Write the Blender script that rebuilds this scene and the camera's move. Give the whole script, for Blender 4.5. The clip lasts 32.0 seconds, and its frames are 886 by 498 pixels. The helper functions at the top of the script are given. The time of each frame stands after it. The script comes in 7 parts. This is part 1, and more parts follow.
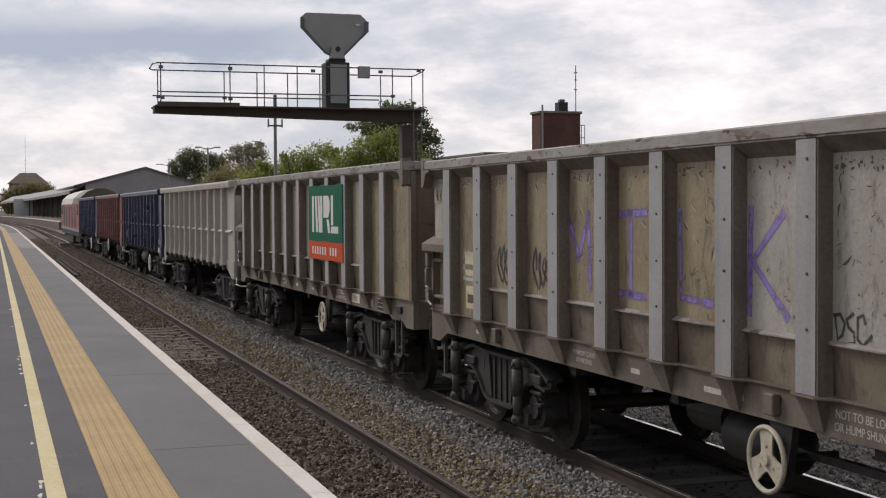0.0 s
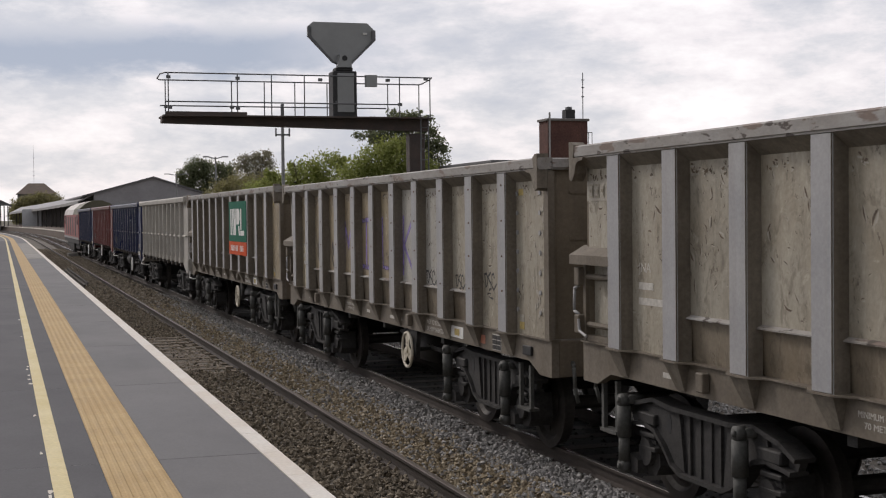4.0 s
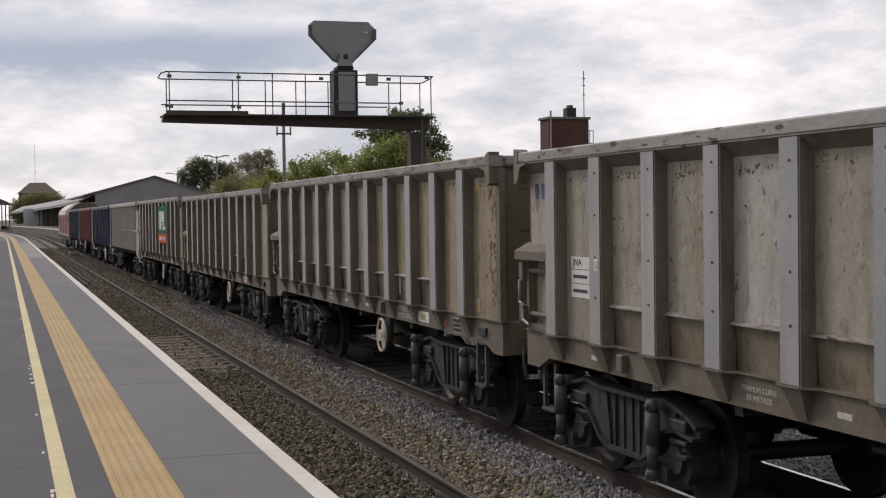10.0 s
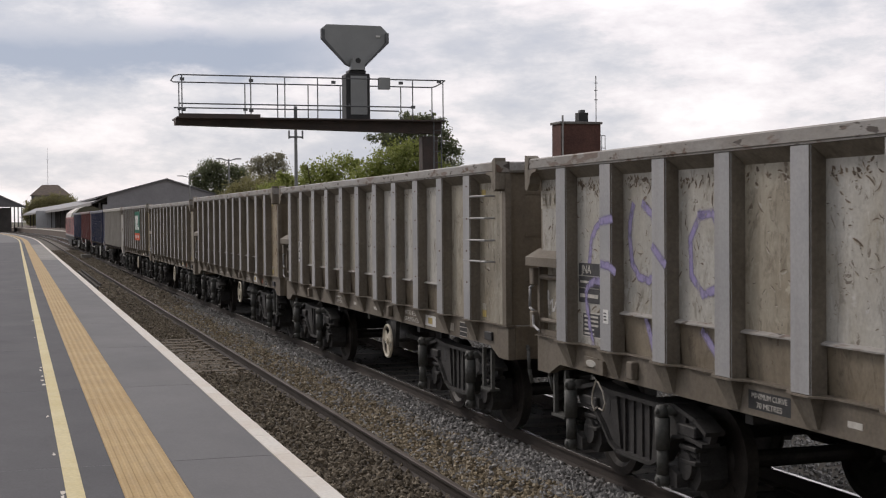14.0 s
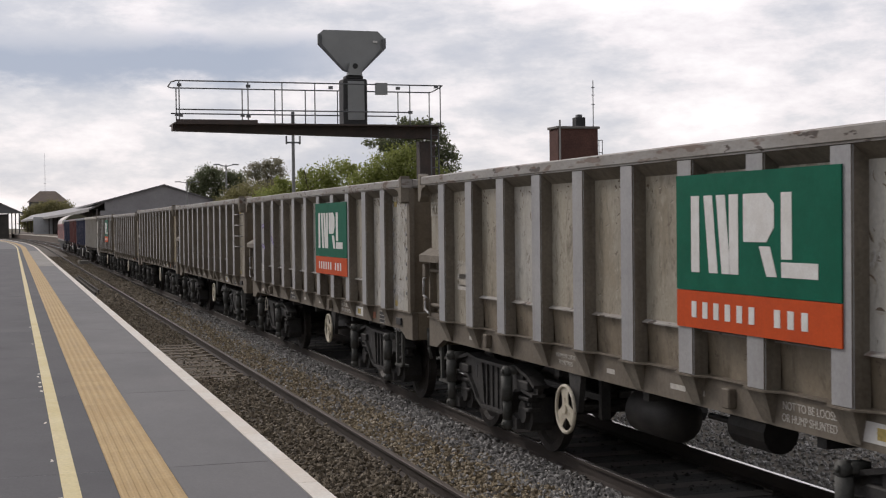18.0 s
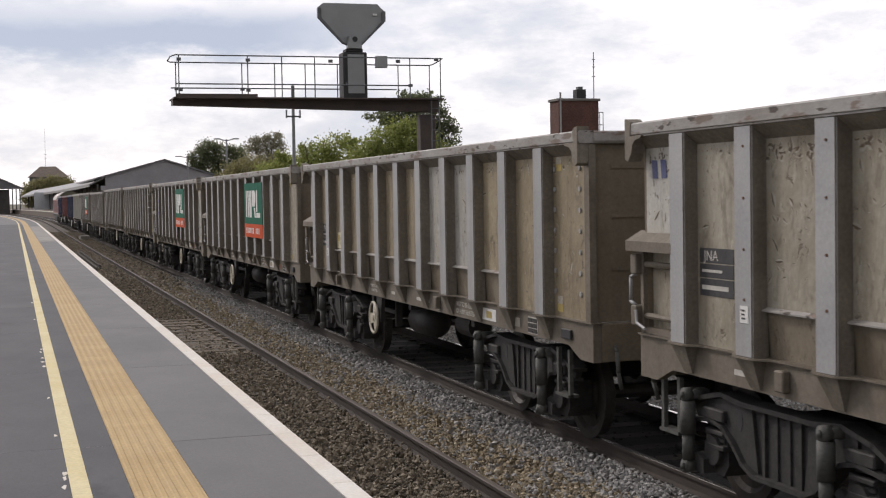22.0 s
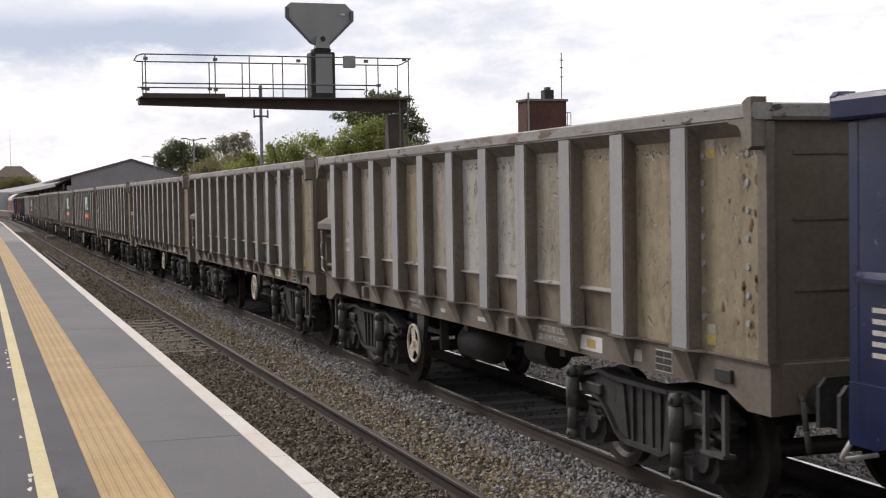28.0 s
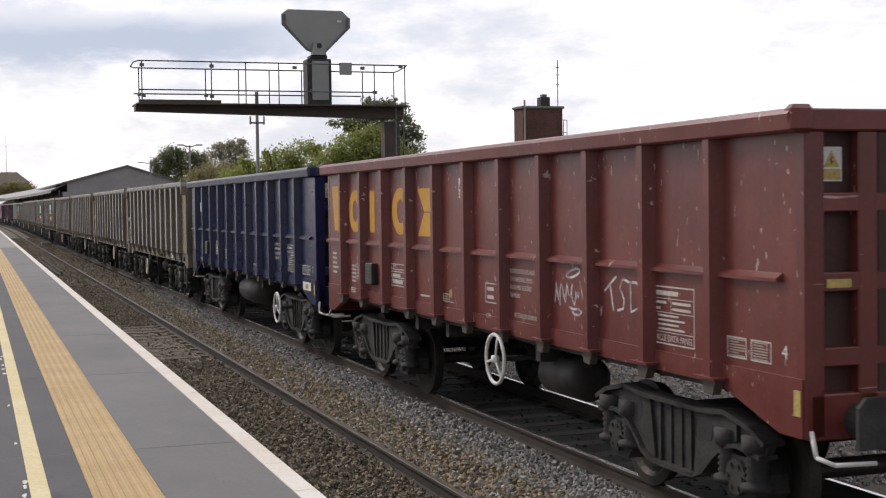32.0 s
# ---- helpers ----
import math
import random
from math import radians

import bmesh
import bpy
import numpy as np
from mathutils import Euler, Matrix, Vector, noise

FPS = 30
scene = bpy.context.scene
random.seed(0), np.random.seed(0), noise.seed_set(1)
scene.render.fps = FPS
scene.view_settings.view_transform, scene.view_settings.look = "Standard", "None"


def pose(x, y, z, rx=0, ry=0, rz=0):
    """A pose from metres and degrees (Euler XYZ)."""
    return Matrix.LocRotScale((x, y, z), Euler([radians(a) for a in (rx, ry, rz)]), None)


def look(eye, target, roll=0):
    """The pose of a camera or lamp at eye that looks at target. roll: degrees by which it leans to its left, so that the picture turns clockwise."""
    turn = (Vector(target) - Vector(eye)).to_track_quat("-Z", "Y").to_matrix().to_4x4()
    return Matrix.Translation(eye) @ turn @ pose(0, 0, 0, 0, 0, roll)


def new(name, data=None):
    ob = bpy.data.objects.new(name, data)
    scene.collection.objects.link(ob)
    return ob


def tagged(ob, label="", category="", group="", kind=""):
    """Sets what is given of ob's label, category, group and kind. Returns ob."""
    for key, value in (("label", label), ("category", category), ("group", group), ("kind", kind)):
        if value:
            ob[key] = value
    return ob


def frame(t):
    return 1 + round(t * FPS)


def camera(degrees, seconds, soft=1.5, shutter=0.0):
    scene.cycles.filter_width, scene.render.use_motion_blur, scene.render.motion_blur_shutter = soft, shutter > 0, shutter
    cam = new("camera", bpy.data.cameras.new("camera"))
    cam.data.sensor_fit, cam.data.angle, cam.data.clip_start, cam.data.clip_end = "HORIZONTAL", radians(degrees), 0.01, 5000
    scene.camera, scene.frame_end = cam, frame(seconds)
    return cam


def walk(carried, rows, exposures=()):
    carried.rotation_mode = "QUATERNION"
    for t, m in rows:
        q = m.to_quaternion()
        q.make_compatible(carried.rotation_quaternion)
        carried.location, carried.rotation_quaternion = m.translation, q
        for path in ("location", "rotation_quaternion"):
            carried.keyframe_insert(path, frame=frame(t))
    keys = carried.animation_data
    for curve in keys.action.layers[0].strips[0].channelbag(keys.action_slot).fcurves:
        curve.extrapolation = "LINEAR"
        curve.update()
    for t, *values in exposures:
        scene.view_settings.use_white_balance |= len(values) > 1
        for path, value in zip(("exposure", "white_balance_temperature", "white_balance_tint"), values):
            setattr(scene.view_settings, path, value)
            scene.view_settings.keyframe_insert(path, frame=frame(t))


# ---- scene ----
# World: x across the line, y along it (away), z above the rail heads.
LENS = 35.966
EYE = (0.0, 0.0, 2.6)
# seconds, degrees to the right of the line, degrees up, degrees of roll
PATH = [
    (0, 18.239, -1.779, -0.319), (0.5, 18.228, -1.644, -0.336), (1, 18.274, -1.592, -0.393), (1.5, 18.275, -1.537, -0.370),
    (2, 18.222, -1.485, -0.430), (2.5, 18.144, -1.476, -0.526), (3, 18.081, -1.485, -0.570), (3.5, 17.988, -1.461, -0.606),
    (5.5, 17.826, -1.391, -0.690), (6, 17.961, -1.363, -0.615), (6.5, 18.157, -1.420, -0.596), (7, 18.212, -1.434, -0.618),
    (7.5, 18.230, -1.410, -0.710), (8, 18.229, -1.389, -0.724), (8.5, 18.137, -1.430, -0.768), (9, 17.971, -1.397, -0.822),
    (9.5, 17.850, -1.425, -0.842), (10, 17.854, -1.496, -0.747), (10.5, 17.846, -1.556, -0.672), (11, 17.860, -1.604, -0.545),
    (11.5, 17.762, -1.571, -0.619), (12, 17.668, -1.551, -0.539), (12.5, 17.783, -1.539, -0.456), (13, 17.798, -1.506, -0.443),
    (13.5, 17.627, -1.434, -0.412), (14, 17.384, -1.319, -0.452), (14.5, 17.271, -1.233, -0.525), (16.5, 17.283, -1.052, -0.557),
    (17, 17.405, -1.055, -0.553), (17.5, 17.410, -1.070, -0.644), (18, 17.483, -1.109, -0.639), (18.5, 17.559, -1.154, -0.708),
    (19, 17.716, -1.201, -0.683), (19.5, 17.737, -1.305, -0.621), (20, 17.655, -1.437, -0.522), (20.5, 17.637, -1.631, -0.603),
    (21, 17.643, -1.872, -0.670), (21.5, 17.580, -2.084, -0.842), (22, 17.422, -2.232, -0.957), (22.5, 17.335, -2.287, -0.788),
    (23, 17.386, -2.339, -0.920), (23.5, 17.461, -2.418, -0.747), (24, 17.491, -2.509, -0.806), (24.5, 17.564, -2.512, -0.766),
    (25, 17.638, -2.546, -0.768), (25.5, 17.790, -2.550, -0.787), (27.5, 18.604, -2.318, -0.897), (28, 18.760, -2.249, -0.916),
    (28.5, 18.796, -2.167, -1.002), (29, 18.801, -2.179, -1.051), (29.5, 18.778, -2.186, -0.936), (30, 18.852, -2.236, -0.960),
    (30.5, 18.892, -2.245, -0.958), (31, 18.922, -2.162, -0.847), (31.5, 18.860, -2.024, -0.754), (32, 18.934, -1.960, -0.800),
]
EXPOSURES = [(t, stops, 6680, 15) for t, stops in ((0, 0.0), (19.5, 0.0), (21, 0.15), (22.5, 0.32), (25.5, 0.35), (28, 0.36), (30, 0.46), (31, 0.48), (32, 0.36))]


def aim(yaw, pitch, roll):
    y, p = radians(yaw), radians(pitch)
    way = Vector((math.sin(y) * math.cos(p), math.cos(y) * math.cos(p), math.sin(p)))
    return look(EYE, Vector(EYE) + way, roll)


cam = camera(LENS, 32.0, soft=1.15, shutter=0.1)
walk(cam, [(t, aim(y, p, r)) for t, y, p, r in PATH], EXPOSURES)

# ---- light ----
SUN_ELEV, SUN_AZ = 38.0, -32.0     # ahead of the camera, to the left of the line
SKY_GAIN = 1.0


def make_world():
    w = bpy.data.worlds.new("overcast_sky")
    scene.world = w
    w.use_nodes = True
    nt = w.node_tree
    nt.nodes.clear()
    n, l = nt.nodes, nt.links
    out, bg = n.new("ShaderNodeOutputWorld"), n.new("ShaderNodeBackground")
    sky = n.new("ShaderNodeTexSky")
    sky.sky_type, sky.sun_disc = "NISHITA", False
    sky.sun_elevation, sky.sun_rotation = radians(SUN_ELEV), radians(SUN_AZ)
    dim = n.new("ShaderNodeMixRGB")
    dim.blend_type, dim.inputs[0].default_value = "MULTIPLY", 1.0
    dim.inputs[2].default_value = (0.12, 0.12, 0.12, 1)
    co, mp = n.new("ShaderNodeTexCoord"), n.new("ShaderNodeMapping")
    mp.inputs["Scale"].default_value = (2.6, 2.6, 7.0)
    mp.inputs["Location"].default_value = (1.35, 0.4, 0.55)
    big, fine = n.new("ShaderNodeTexNoise"), n.new("ShaderNodeTexNoise")
    big.inputs["Scale"].default_value, big.inputs["Detail"].default_value, big.inputs["Roughness"].default_value = 0.85, 8, 0.56
    big.inputs["Distortion"].default_value = 0.25
    fine.inputs["Scale"].default_value, fine.inputs["Detail"].default_value, fine.inputs["Roughness"].default_value = 3.9, 10, 0.62
    mixn = n.new("ShaderNodeMixRGB")
    mixn.inputs[0].default_value = 0.46
    ramp = n.new("ShaderNodeValToRGB")
    e = ramp.color_ramp.elements
    e[0].position, e[0].color = 0.385, (0.50, 0.54, 0.61, 1)
    e[1].position, e[1].color = 0.585, (0.96, 0.96, 0.965, 1)
    for pos, col in ((0.445, (0.58, 0.61, 0.66, 1)), (0.49, (0.70, 0.715, 0.745, 1)), (0.522, (0.82, 0.81, 0.83, 1))):
        x = e.new(pos)
        x.color = col
    mix = n.new("ShaderNodeMixRGB")
    mix.inputs[0].default_value = 0.93
    l.new(co.outputs["Generated"], mp.inputs["Vector"])
    for t in (big, fine):
        l.new(mp.outputs[0], t.inputs["Vector"])
    l.new(big.outputs["Fac"], mixn.inputs[1])
    l.new(fine.outputs["Fac"], mixn.inputs[2])
    l.new(mixn.outputs[0], ramp.inputs[0])
    l.new(sky.outputs[0], dim.inputs[1])
    l.new(dim.outputs[0], mix.inputs[1])
    # the long slate-blue cloud bank low over the station
    sep = n.new("ShaderNodeSeparateXYZ")
    l.new(co.outputs["Generated"], sep.inputs[0])

    def ramp_of(sock, a, b):
        r = n.new("ShaderNodeMapRange")
        r.interpolation_type = "SMOOTHSTEP"
        r.inputs["From Min"].default_value, r.inputs["From Max"].default_value = a, b
        l.new(sock, r.inputs["Value"])
        return r.outputs[0]

    def times(a, b):
        m = n.new("ShaderNodeMath")
        m.operation = "MULTIPLY"
        l.new(a, m.inputs[0])
        if isinstance(b, float):
            m.inputs[1].default_value = b
        else:
            l.new(b, m.inputs[1])
        return m.outputs[0]
    wob = n.new("ShaderNodeMath")
    wob.operation, wob.inputs[1].default_value = "MULTIPLY_ADD", -0.09
    l.new(mixn.outputs[0], wob.inputs[0])
    zz = n.new("ShaderNodeMath")
    zz.operation = "ADD"
    l.new(sep.outputs[2], wob.inputs[2])
    l.new(wob.outputs[0], zz.inputs[0])
    zz.inputs[1].default_value = 0.045
    bank = times(times(ramp_of(zz.outputs[0], 0.096, 0.112), ramp_of(zz.outputs[0], 0.144, 0.122)), ramp_of(sep.outputs[0], 0.34, 0.16))
    slate = n.new("ShaderNodeMixRGB")
    slate.inputs[2].default_value = (0.36, 0.42, 0.52, 1)
    l.new(times(bank, 1.0), slate.inputs[0])
    l.new(ramp.outputs[0], slate.inputs[1])
    # brighter towards the hidden sun, duller behind
    dot = n.new("ShaderNodeVectorMath")
    dot.operation = "DOT_PRODUCT"
    dot.inputs[1].default_value = (math.sin(radians(SUN_AZ + 40)), math.cos(radians(SUN_AZ + 40)), 0.25)
    l.new(co.outputs["Generated"], dot.inputs[0])
    glow = n.new("ShaderNodeMapRange")
    glow.inputs["From Min"].default_value, glow.inputs["From Max"].default_value = -0.9, 0.9
    glow.inputs["To Min"].default_value, glow.inputs["To Max"].default_value = 0.50, 1.10
    l.new(dot.outputs["Value"], glow.inputs["Value"])
    lit = n.new("ShaderNodeMixRGB")
    lit.blend_type, lit.inputs[0].default_value = "MULTIPLY", 1.0
    l.new(slate.outputs[0], lit.inputs[1])
    l.new(glow.outputs[0], lit.inputs[2])
    l.new(lit.outputs[0], mix.inputs[2])
    l.new(mix.outputs[0], bg.inputs[0])
    bg.inputs[1].default_value = SKY_GAIN
    l.new(bg.outputs[0], out.inputs[0])


make_world()
sun = new("sun", bpy.data.lights.new("sun", "SUN"))
sun.data.energy, sun.data.angle, sun.data.color = 1.3, radians(14), (1.0, 0.96, 0.9)
_e, _a = radians(SUN_ELEV), radians(SUN_AZ)
sun.matrix_world = look((0, 0, 60), Vector((0, 0, 60)) - Vector((math.sin(_a) * math.cos(_e), math.cos(_a) * math.cos(_e), math.sin(_e))))


# ---- materials ----
def stuff_mat(name, base, second, scale=3.0, rough=0.7, metal=0.0, fine=40.0, fine_amt=0.25, bump=0.15, bump_scale=60.0,
              streak=None, rand=0.0, lo=0.38, hi=0.62, third=None, stretch=(1, 1, 1), rough_var=0.12, spot=None, spot2=None, dent=None, space="Object"):
    """Two colours mixed by a large noise, darkened and lightened by a fine one, with bump; optional streaks, worn spots and a shade per object."""
    m = bpy.data.materials.new(name)
    m.use_nodes = True
    n, l = m.node_tree.nodes, m.node_tree.links
    b = n["Principled BSDF"]
    b.inputs["Metallic"].default_value = metal
    co, mp, info = n.new("ShaderNodeTexCoord"), n.new("ShaderNodeMapping"), n.new("ShaderNodeObjectInfo")
    mp.inputs["Scale"].default_value = stretch
    l.new(co.outputs[space], mp.inputs["Vector"])
    shift = n.new("ShaderNodeMath")
    shift.operation, shift.inputs[1].default_value = "MULTIPLY", 37.0
    l.new(info.outputs["Random"], shift.inputs[0])

    def noise_of(s, detail=5, r=0.6):
        t = n.new("ShaderNodeTexNoise")
        t.noise_dimensions = "4D"
        t.inputs["Scale"].default_value, t.inputs["Detail"].default_value, t.inputs["Roughness"].default_value = s, detail, r
        l.new(mp.outputs[0], t.inputs["Vector"])
        l.new(shift.outputs[0], t.inputs["W"])
        return t.outputs["Fac"]

    def ramp_of(fac, p0, p1):
        r = n.new("ShaderNodeMapRange")
        r.inputs["From Min"].default_value, r.inputs["From Max"].default_value = p0, p1
        l.new(fac, r.inputs["Value"])
        return r.outputs[0]

    def mixed(fac, a, c, mode="MIX", amount=None):
        x = n.new("ShaderNodeMixRGB")
        x.blend_type = mode
        if fac is None:
            x.inputs[0].default_value = amount
        else:
            l.new(fac, x.inputs[0])
        for i, v in ((1, a), (2, c)):
            if isinstance(v, tuple):
                x.inputs[i].default_value = (*v[:3], 1)
            else:
                l.new(v, x.inputs[i])
        return x.outputs[0]

    col = mixed(ramp_of(noise_of(scale), lo, hi), base, second)
    if third:
        col = mixed(ramp_of(noise_of(scale * 0.37, 3), 0.5, 0.7), col, third)
    if streak:
        colour, amount, sx = streak
        ms = n.new("ShaderNodeMapping")
        ms.inputs["Scale"].default_value = sx
        l.new(co.outputs[space], ms.inputs["Vector"])
        t = n.new("ShaderNodeTexNoise")
        t.noise_dimensions = "4D"
        t.inputs["Scale"].default_value, t.inputs["Detail"].default_value = 1.0, 4
        l.new(ms.outputs[0], t.inputs["Vector"])
        l.new(shift.outputs[0], t.inputs["W"])
        r = n.new("ShaderNodeMapRange")
        r.inputs["From Min"].default_value, r.inputs["From Max"].default_value, r.inputs["To Max"].default_value = 0.5, 0.72, amount
        l.new(t.outputs["Fac"], r.inputs["Value"])
        col = mixed(r.outputs[0], col, colour)
    if spot:
        colour, s, edge, width = spot
        col = mixed(ramp_of(noise_of(s, 4, 0.7), edge, edge + width), col, colour)
    if spot2:
        for colour, sx, edge, width, lean in spot2:
            ms = n.new("ShaderNodeMapping")
            ms.inputs["Scale"].default_value, ms.inputs["Rotation"].default_value = sx, (lean, 0, 0)
            l.new(co.outputs[space], ms.inputs["Vector"])
            t = n.new("ShaderNodeTexNoise")
            t.noise_dimensions = "4D"
            t.inputs["Scale"].default_value, t.inputs["Detail"].default_value = 1.0, 3
            l.new(ms.outputs[0], t.inputs["Vector"])
            l.new(shift.outputs[0], t.inputs["W"])
            col = mixed(ramp_of(t.outputs["Fac"], edge, edge + width), col, colour)
    f = noise_of(fine, 4)
    g = n.new("ShaderNodeMapRange")
    g.inputs["To Min"].default_value, g.inputs["To Max"].default_value = 1 - fine_amt, 1 + fine_amt
    g.inputs["From Min"].default_value, g.inputs["From Max"].default_value = 0.3, 0.7
    l.new(f, g.inputs["Value"])
    v = g.outputs[0]
    if rand:
        rr = n.new("ShaderNodeMapRange")
        rr.inputs["To Min"].default_value, rr.inputs["To Max"].default_value = 1 - rand, 1 + rand
        l.new(info.outputs["Random"], rr.inputs["Value"])
        mm = n.new("ShaderNodeMath")
        mm.operation = "MULTIPLY"
        l.new(v, mm.inputs[0])
        l.new(rr.outputs[0], mm.inputs[1])
        v = mm.outputs[0]
    hsv = n.new("ShaderNodeHueSaturation")
    l.new(v, hsv.inputs["Value"])
    l.new(col, hsv.inputs["Color"])
    l.new(hsv.outputs[0], b.inputs["Base Color"])
    rg = n.new("ShaderNodeMapRange")
    rg.inputs["To Min"].default_value, rg.inputs["To Max"].default_value = max(0.02, rough - rough_var), min(1, rough + rough_var)
    l.new(noise_of(scale * 3), rg.inputs["Value"])
    l.new(rg.outputs[0], b.inputs["Roughness"])
    if bump:
        bp = n.new("ShaderNodeBump")
        bp.inputs["Strength"].default_value, bp.inputs["Distance"].default_value = bump, 0.02
        l.new(noise_of(bump_scale, 5), bp.inputs["Height"])
        if dent:
            b2 = n.new("ShaderNodeBump")
            b2.inputs["Strength"].default_value, b2.inputs["Distance"].default_value = dent[0], 0.05
            l.new(noise_of(dent[1], 2, 0.4), b2.inputs["Height"])
            l.new(b2.outputs[0], bp.inputs["Normal"])
        l.new(bp.outputs[0], b.inputs["Normal"])
    return m


DOWN = (7.0, 7.0, 0.35)
M = {}


def panel_mat(name, base, stain, wear=1.0):
    """Battered wagon side: blotched and streaked paint, small chips, scuffs and a dented sheet."""
    m = bpy.data.materials.new(name)
    m.use_nodes = True
    n, l = m.node_tree.nodes, m.node_tree.links
    b = n["Principled BSDF"]
    co, info = n.new("ShaderNodeTexCoord"), n.new("ShaderNodeObjectInfo")
    seed = n.new("ShaderNodeMath")
    seed.operation, seed.inputs[1].default_value = "MULTIPLY", 53.0
    l.new(info.outputs["Random"], seed.inputs[0])

    def field(sx, detail=3, r=0.55, warp=0.0):
        mp, t = n.new("ShaderNodeMapping"), n.new("ShaderNodeTexNoise")
        mp.inputs["Scale"].default_value = sx
        l.new(co.outputs["Object"], mp.inputs["Vector"])
        t.noise_dimensions = "4D"
        t.inputs["Scale"].default_value, t.inputs["Detail"].default_value, t.inputs["Roughness"].default_value, t.inputs["Distortion"].default_value = 1.0, detail, r, warp
        l.new(mp.outputs[0], t.inputs["Vector"])
        l.new(seed.outputs[0], t.inputs["W"])
        return t.outputs["Fac"]

    def span(v, a, c, lo=0.0, hi=1.0):
        r = n.new("ShaderNodeMapRange")
        for k, q in zip(("From Min", "From Max", "To Min", "To Max"), (a, c, lo, hi)):
            r.inputs[k].default_value = q
        l.new(v, r.inputs["Value"])
        return r.outputs[0]

    def calc(op, a, c):
        x = n.new("ShaderNodeMath")
        x.operation = op
        for i, v in enumerate((a, c)):
            if isinstance(v, float):
                x.inputs[i].default_value = v
            else:
                l.new(v, x.inputs[i])
        return x.outputs[0]

    def mix(fac, a, c):
        x = n.new("ShaderNodeMixRGB")
        l.new(fac, x.inputs[0])
        for i, v in ((1, a), (2, c)):
            if isinstance(v, tuple):
                x.inputs[i].default_value = (*v, 1)
            else:
                l.new(v, x.inputs[i])
        return x.outputs[0]

    col = mix(span(field((1.5, 1.5, 1.1), 5, 0.62), 0.40, 0.68, 0.0, 0.8), base, stain)
    col = mix(span(field((7.0, 7.0, 0.6), 4), 0.52, 0.76, 0.0, 0.45), col, tuple(0.6 * c for c in stain))
    smear = span(field((5.5, 5.5, 2.4), 5, 0.72, 1.4), 0.53, 0.63, 0.0, 0.6)
    col = mix(smear, col, tuple(0.55 * c for c in stain))
    rub = span(field((8.0, 8.0, 2.6), 5, 0.7, 0.9), 0.56, 0.66, 0.0, 0.55)
    col = mix(rub, col, tuple(min(0.5, 1.22 * c) for c in base))
    edges = span(field((5.0, 5.0, 4.0), 5, 0.7, 1.0), 0.61, 0.66)
    col = mix(calc("MULTIPLY", edges, 0.6), col, tuple(min(0.5, 1.3 * c) for c in base))
    chips = span(field((9.0, 9.0, 6.5), 5, 0.7, 0.8), 0.615, 0.64)
    col = mix(calc("MULTIPLY", chips, 0.7), col, (0.10, 0.072, 0.048))
    grain = span(field((38.0, 38.0, 30.0), 3), 0.3, 0.7, 0.9, 1.1)
    hsv = n.new("ShaderNodeHueSaturation")
    shade = n.new("ShaderNodeMapRange")
    shade.inputs["To Min"].default_value, shade.inputs["To Max"].default_value = 0.9, 1.1
    l.new(info.outputs["Random"], shade.inputs["Value"])
    l.new(calc("MULTIPLY", grain, shade.outputs[0]), hsv.inputs["Value"])
    l.new(col, hsv.inputs["Color"])
    l.new(hsv.outputs[0], b.inputs["Base Color"])
    l.new(span(field((3.0, 3.0, 3.0)), 0.3, 0.7, 0.45, 0.75), b.inputs["Roughness"])
    h = calc("ADD", calc("MULTIPLY", field((2.6, 2.6, 2.2), 2, 0.45), 0.7), calc("MULTIPLY", field((7.0, 7.0, 5.5), 3, 0.5, 0.7), 0.3))
    h = calc("SUBTRACT", h, calc("MULTIPLY", chips, 0.06))
    bp = n.new("ShaderNodeBump")
    bp.inputs["Strength"].default_value, bp.inputs["Distance"].default_value = 0.75, 0.055 * wear
    l.new(h, bp.inputs["Height"])
    l.new(bp.outputs[0], b.inputs["Normal"])
    return m


# bays of the grey wagons: olive grey, pale grey and ochre paint
M["panel"] = panel_mat("battered_olive_grey_paint", (0.36, 0.333, 0.27), (0.255, 0.215, 0.152))
M["panel_p"] = panel_mat("battered_pale_grey_paint", (0.43, 0.42, 0.385), (0.335, 0.307, 0.248), 0.8)
M["panel_o"] = panel_mat("battered_ochre_paint", (0.31, 0.257, 0.170), (0.22, 0.171, 0.105), 1.1)
M["panel_b"] = panel_mat("peeling_paint_over_brown", (0.325, 0.29, 0.232), (0.155, 0.122, 0.082), 1.3)
M["panel_low"] = panel_mat("rusty_lower_side_paint", (0.225, 0.19, 0.14), (0.155, 0.12, 0.078), 0.8)
M["scar"] = stuff_mat("bare_rusted_gouge", (0.155, 0.115, 0.078), (0.085, 0.066, 0.05), 9, 0.8, fine=60, fine_amt=0.2, bump=0.1)
M["lifted"] = stuff_mat("lifted_pale_paint_edge", (0.42, 0.395, 0.34), (0.35, 0.32, 0.26), 14, 0.6, fine=60, fine_amt=0.1, bump=0.05)
M["purple_faint"] = stuff_mat("thin_purple_spray_paint", (0.26, 0.225, 0.43), (0.31, 0.275, 0.45), 5, 0.6, fine=50, fine_amt=0.15, bump=0)
# old brown side paint, with the shade beside the ribs mixed into it
M["shadebrown"] = stuff_mat("old_brown_paint_with_shade", (0.16, 0.138, 0.108), (0.215, 0.19, 0.152), 1.8, 0.75, fine=30, fine_amt=0.2, bump=0.1, streak=((0.08, 0.063, 0.043), 0.6, DOWN))
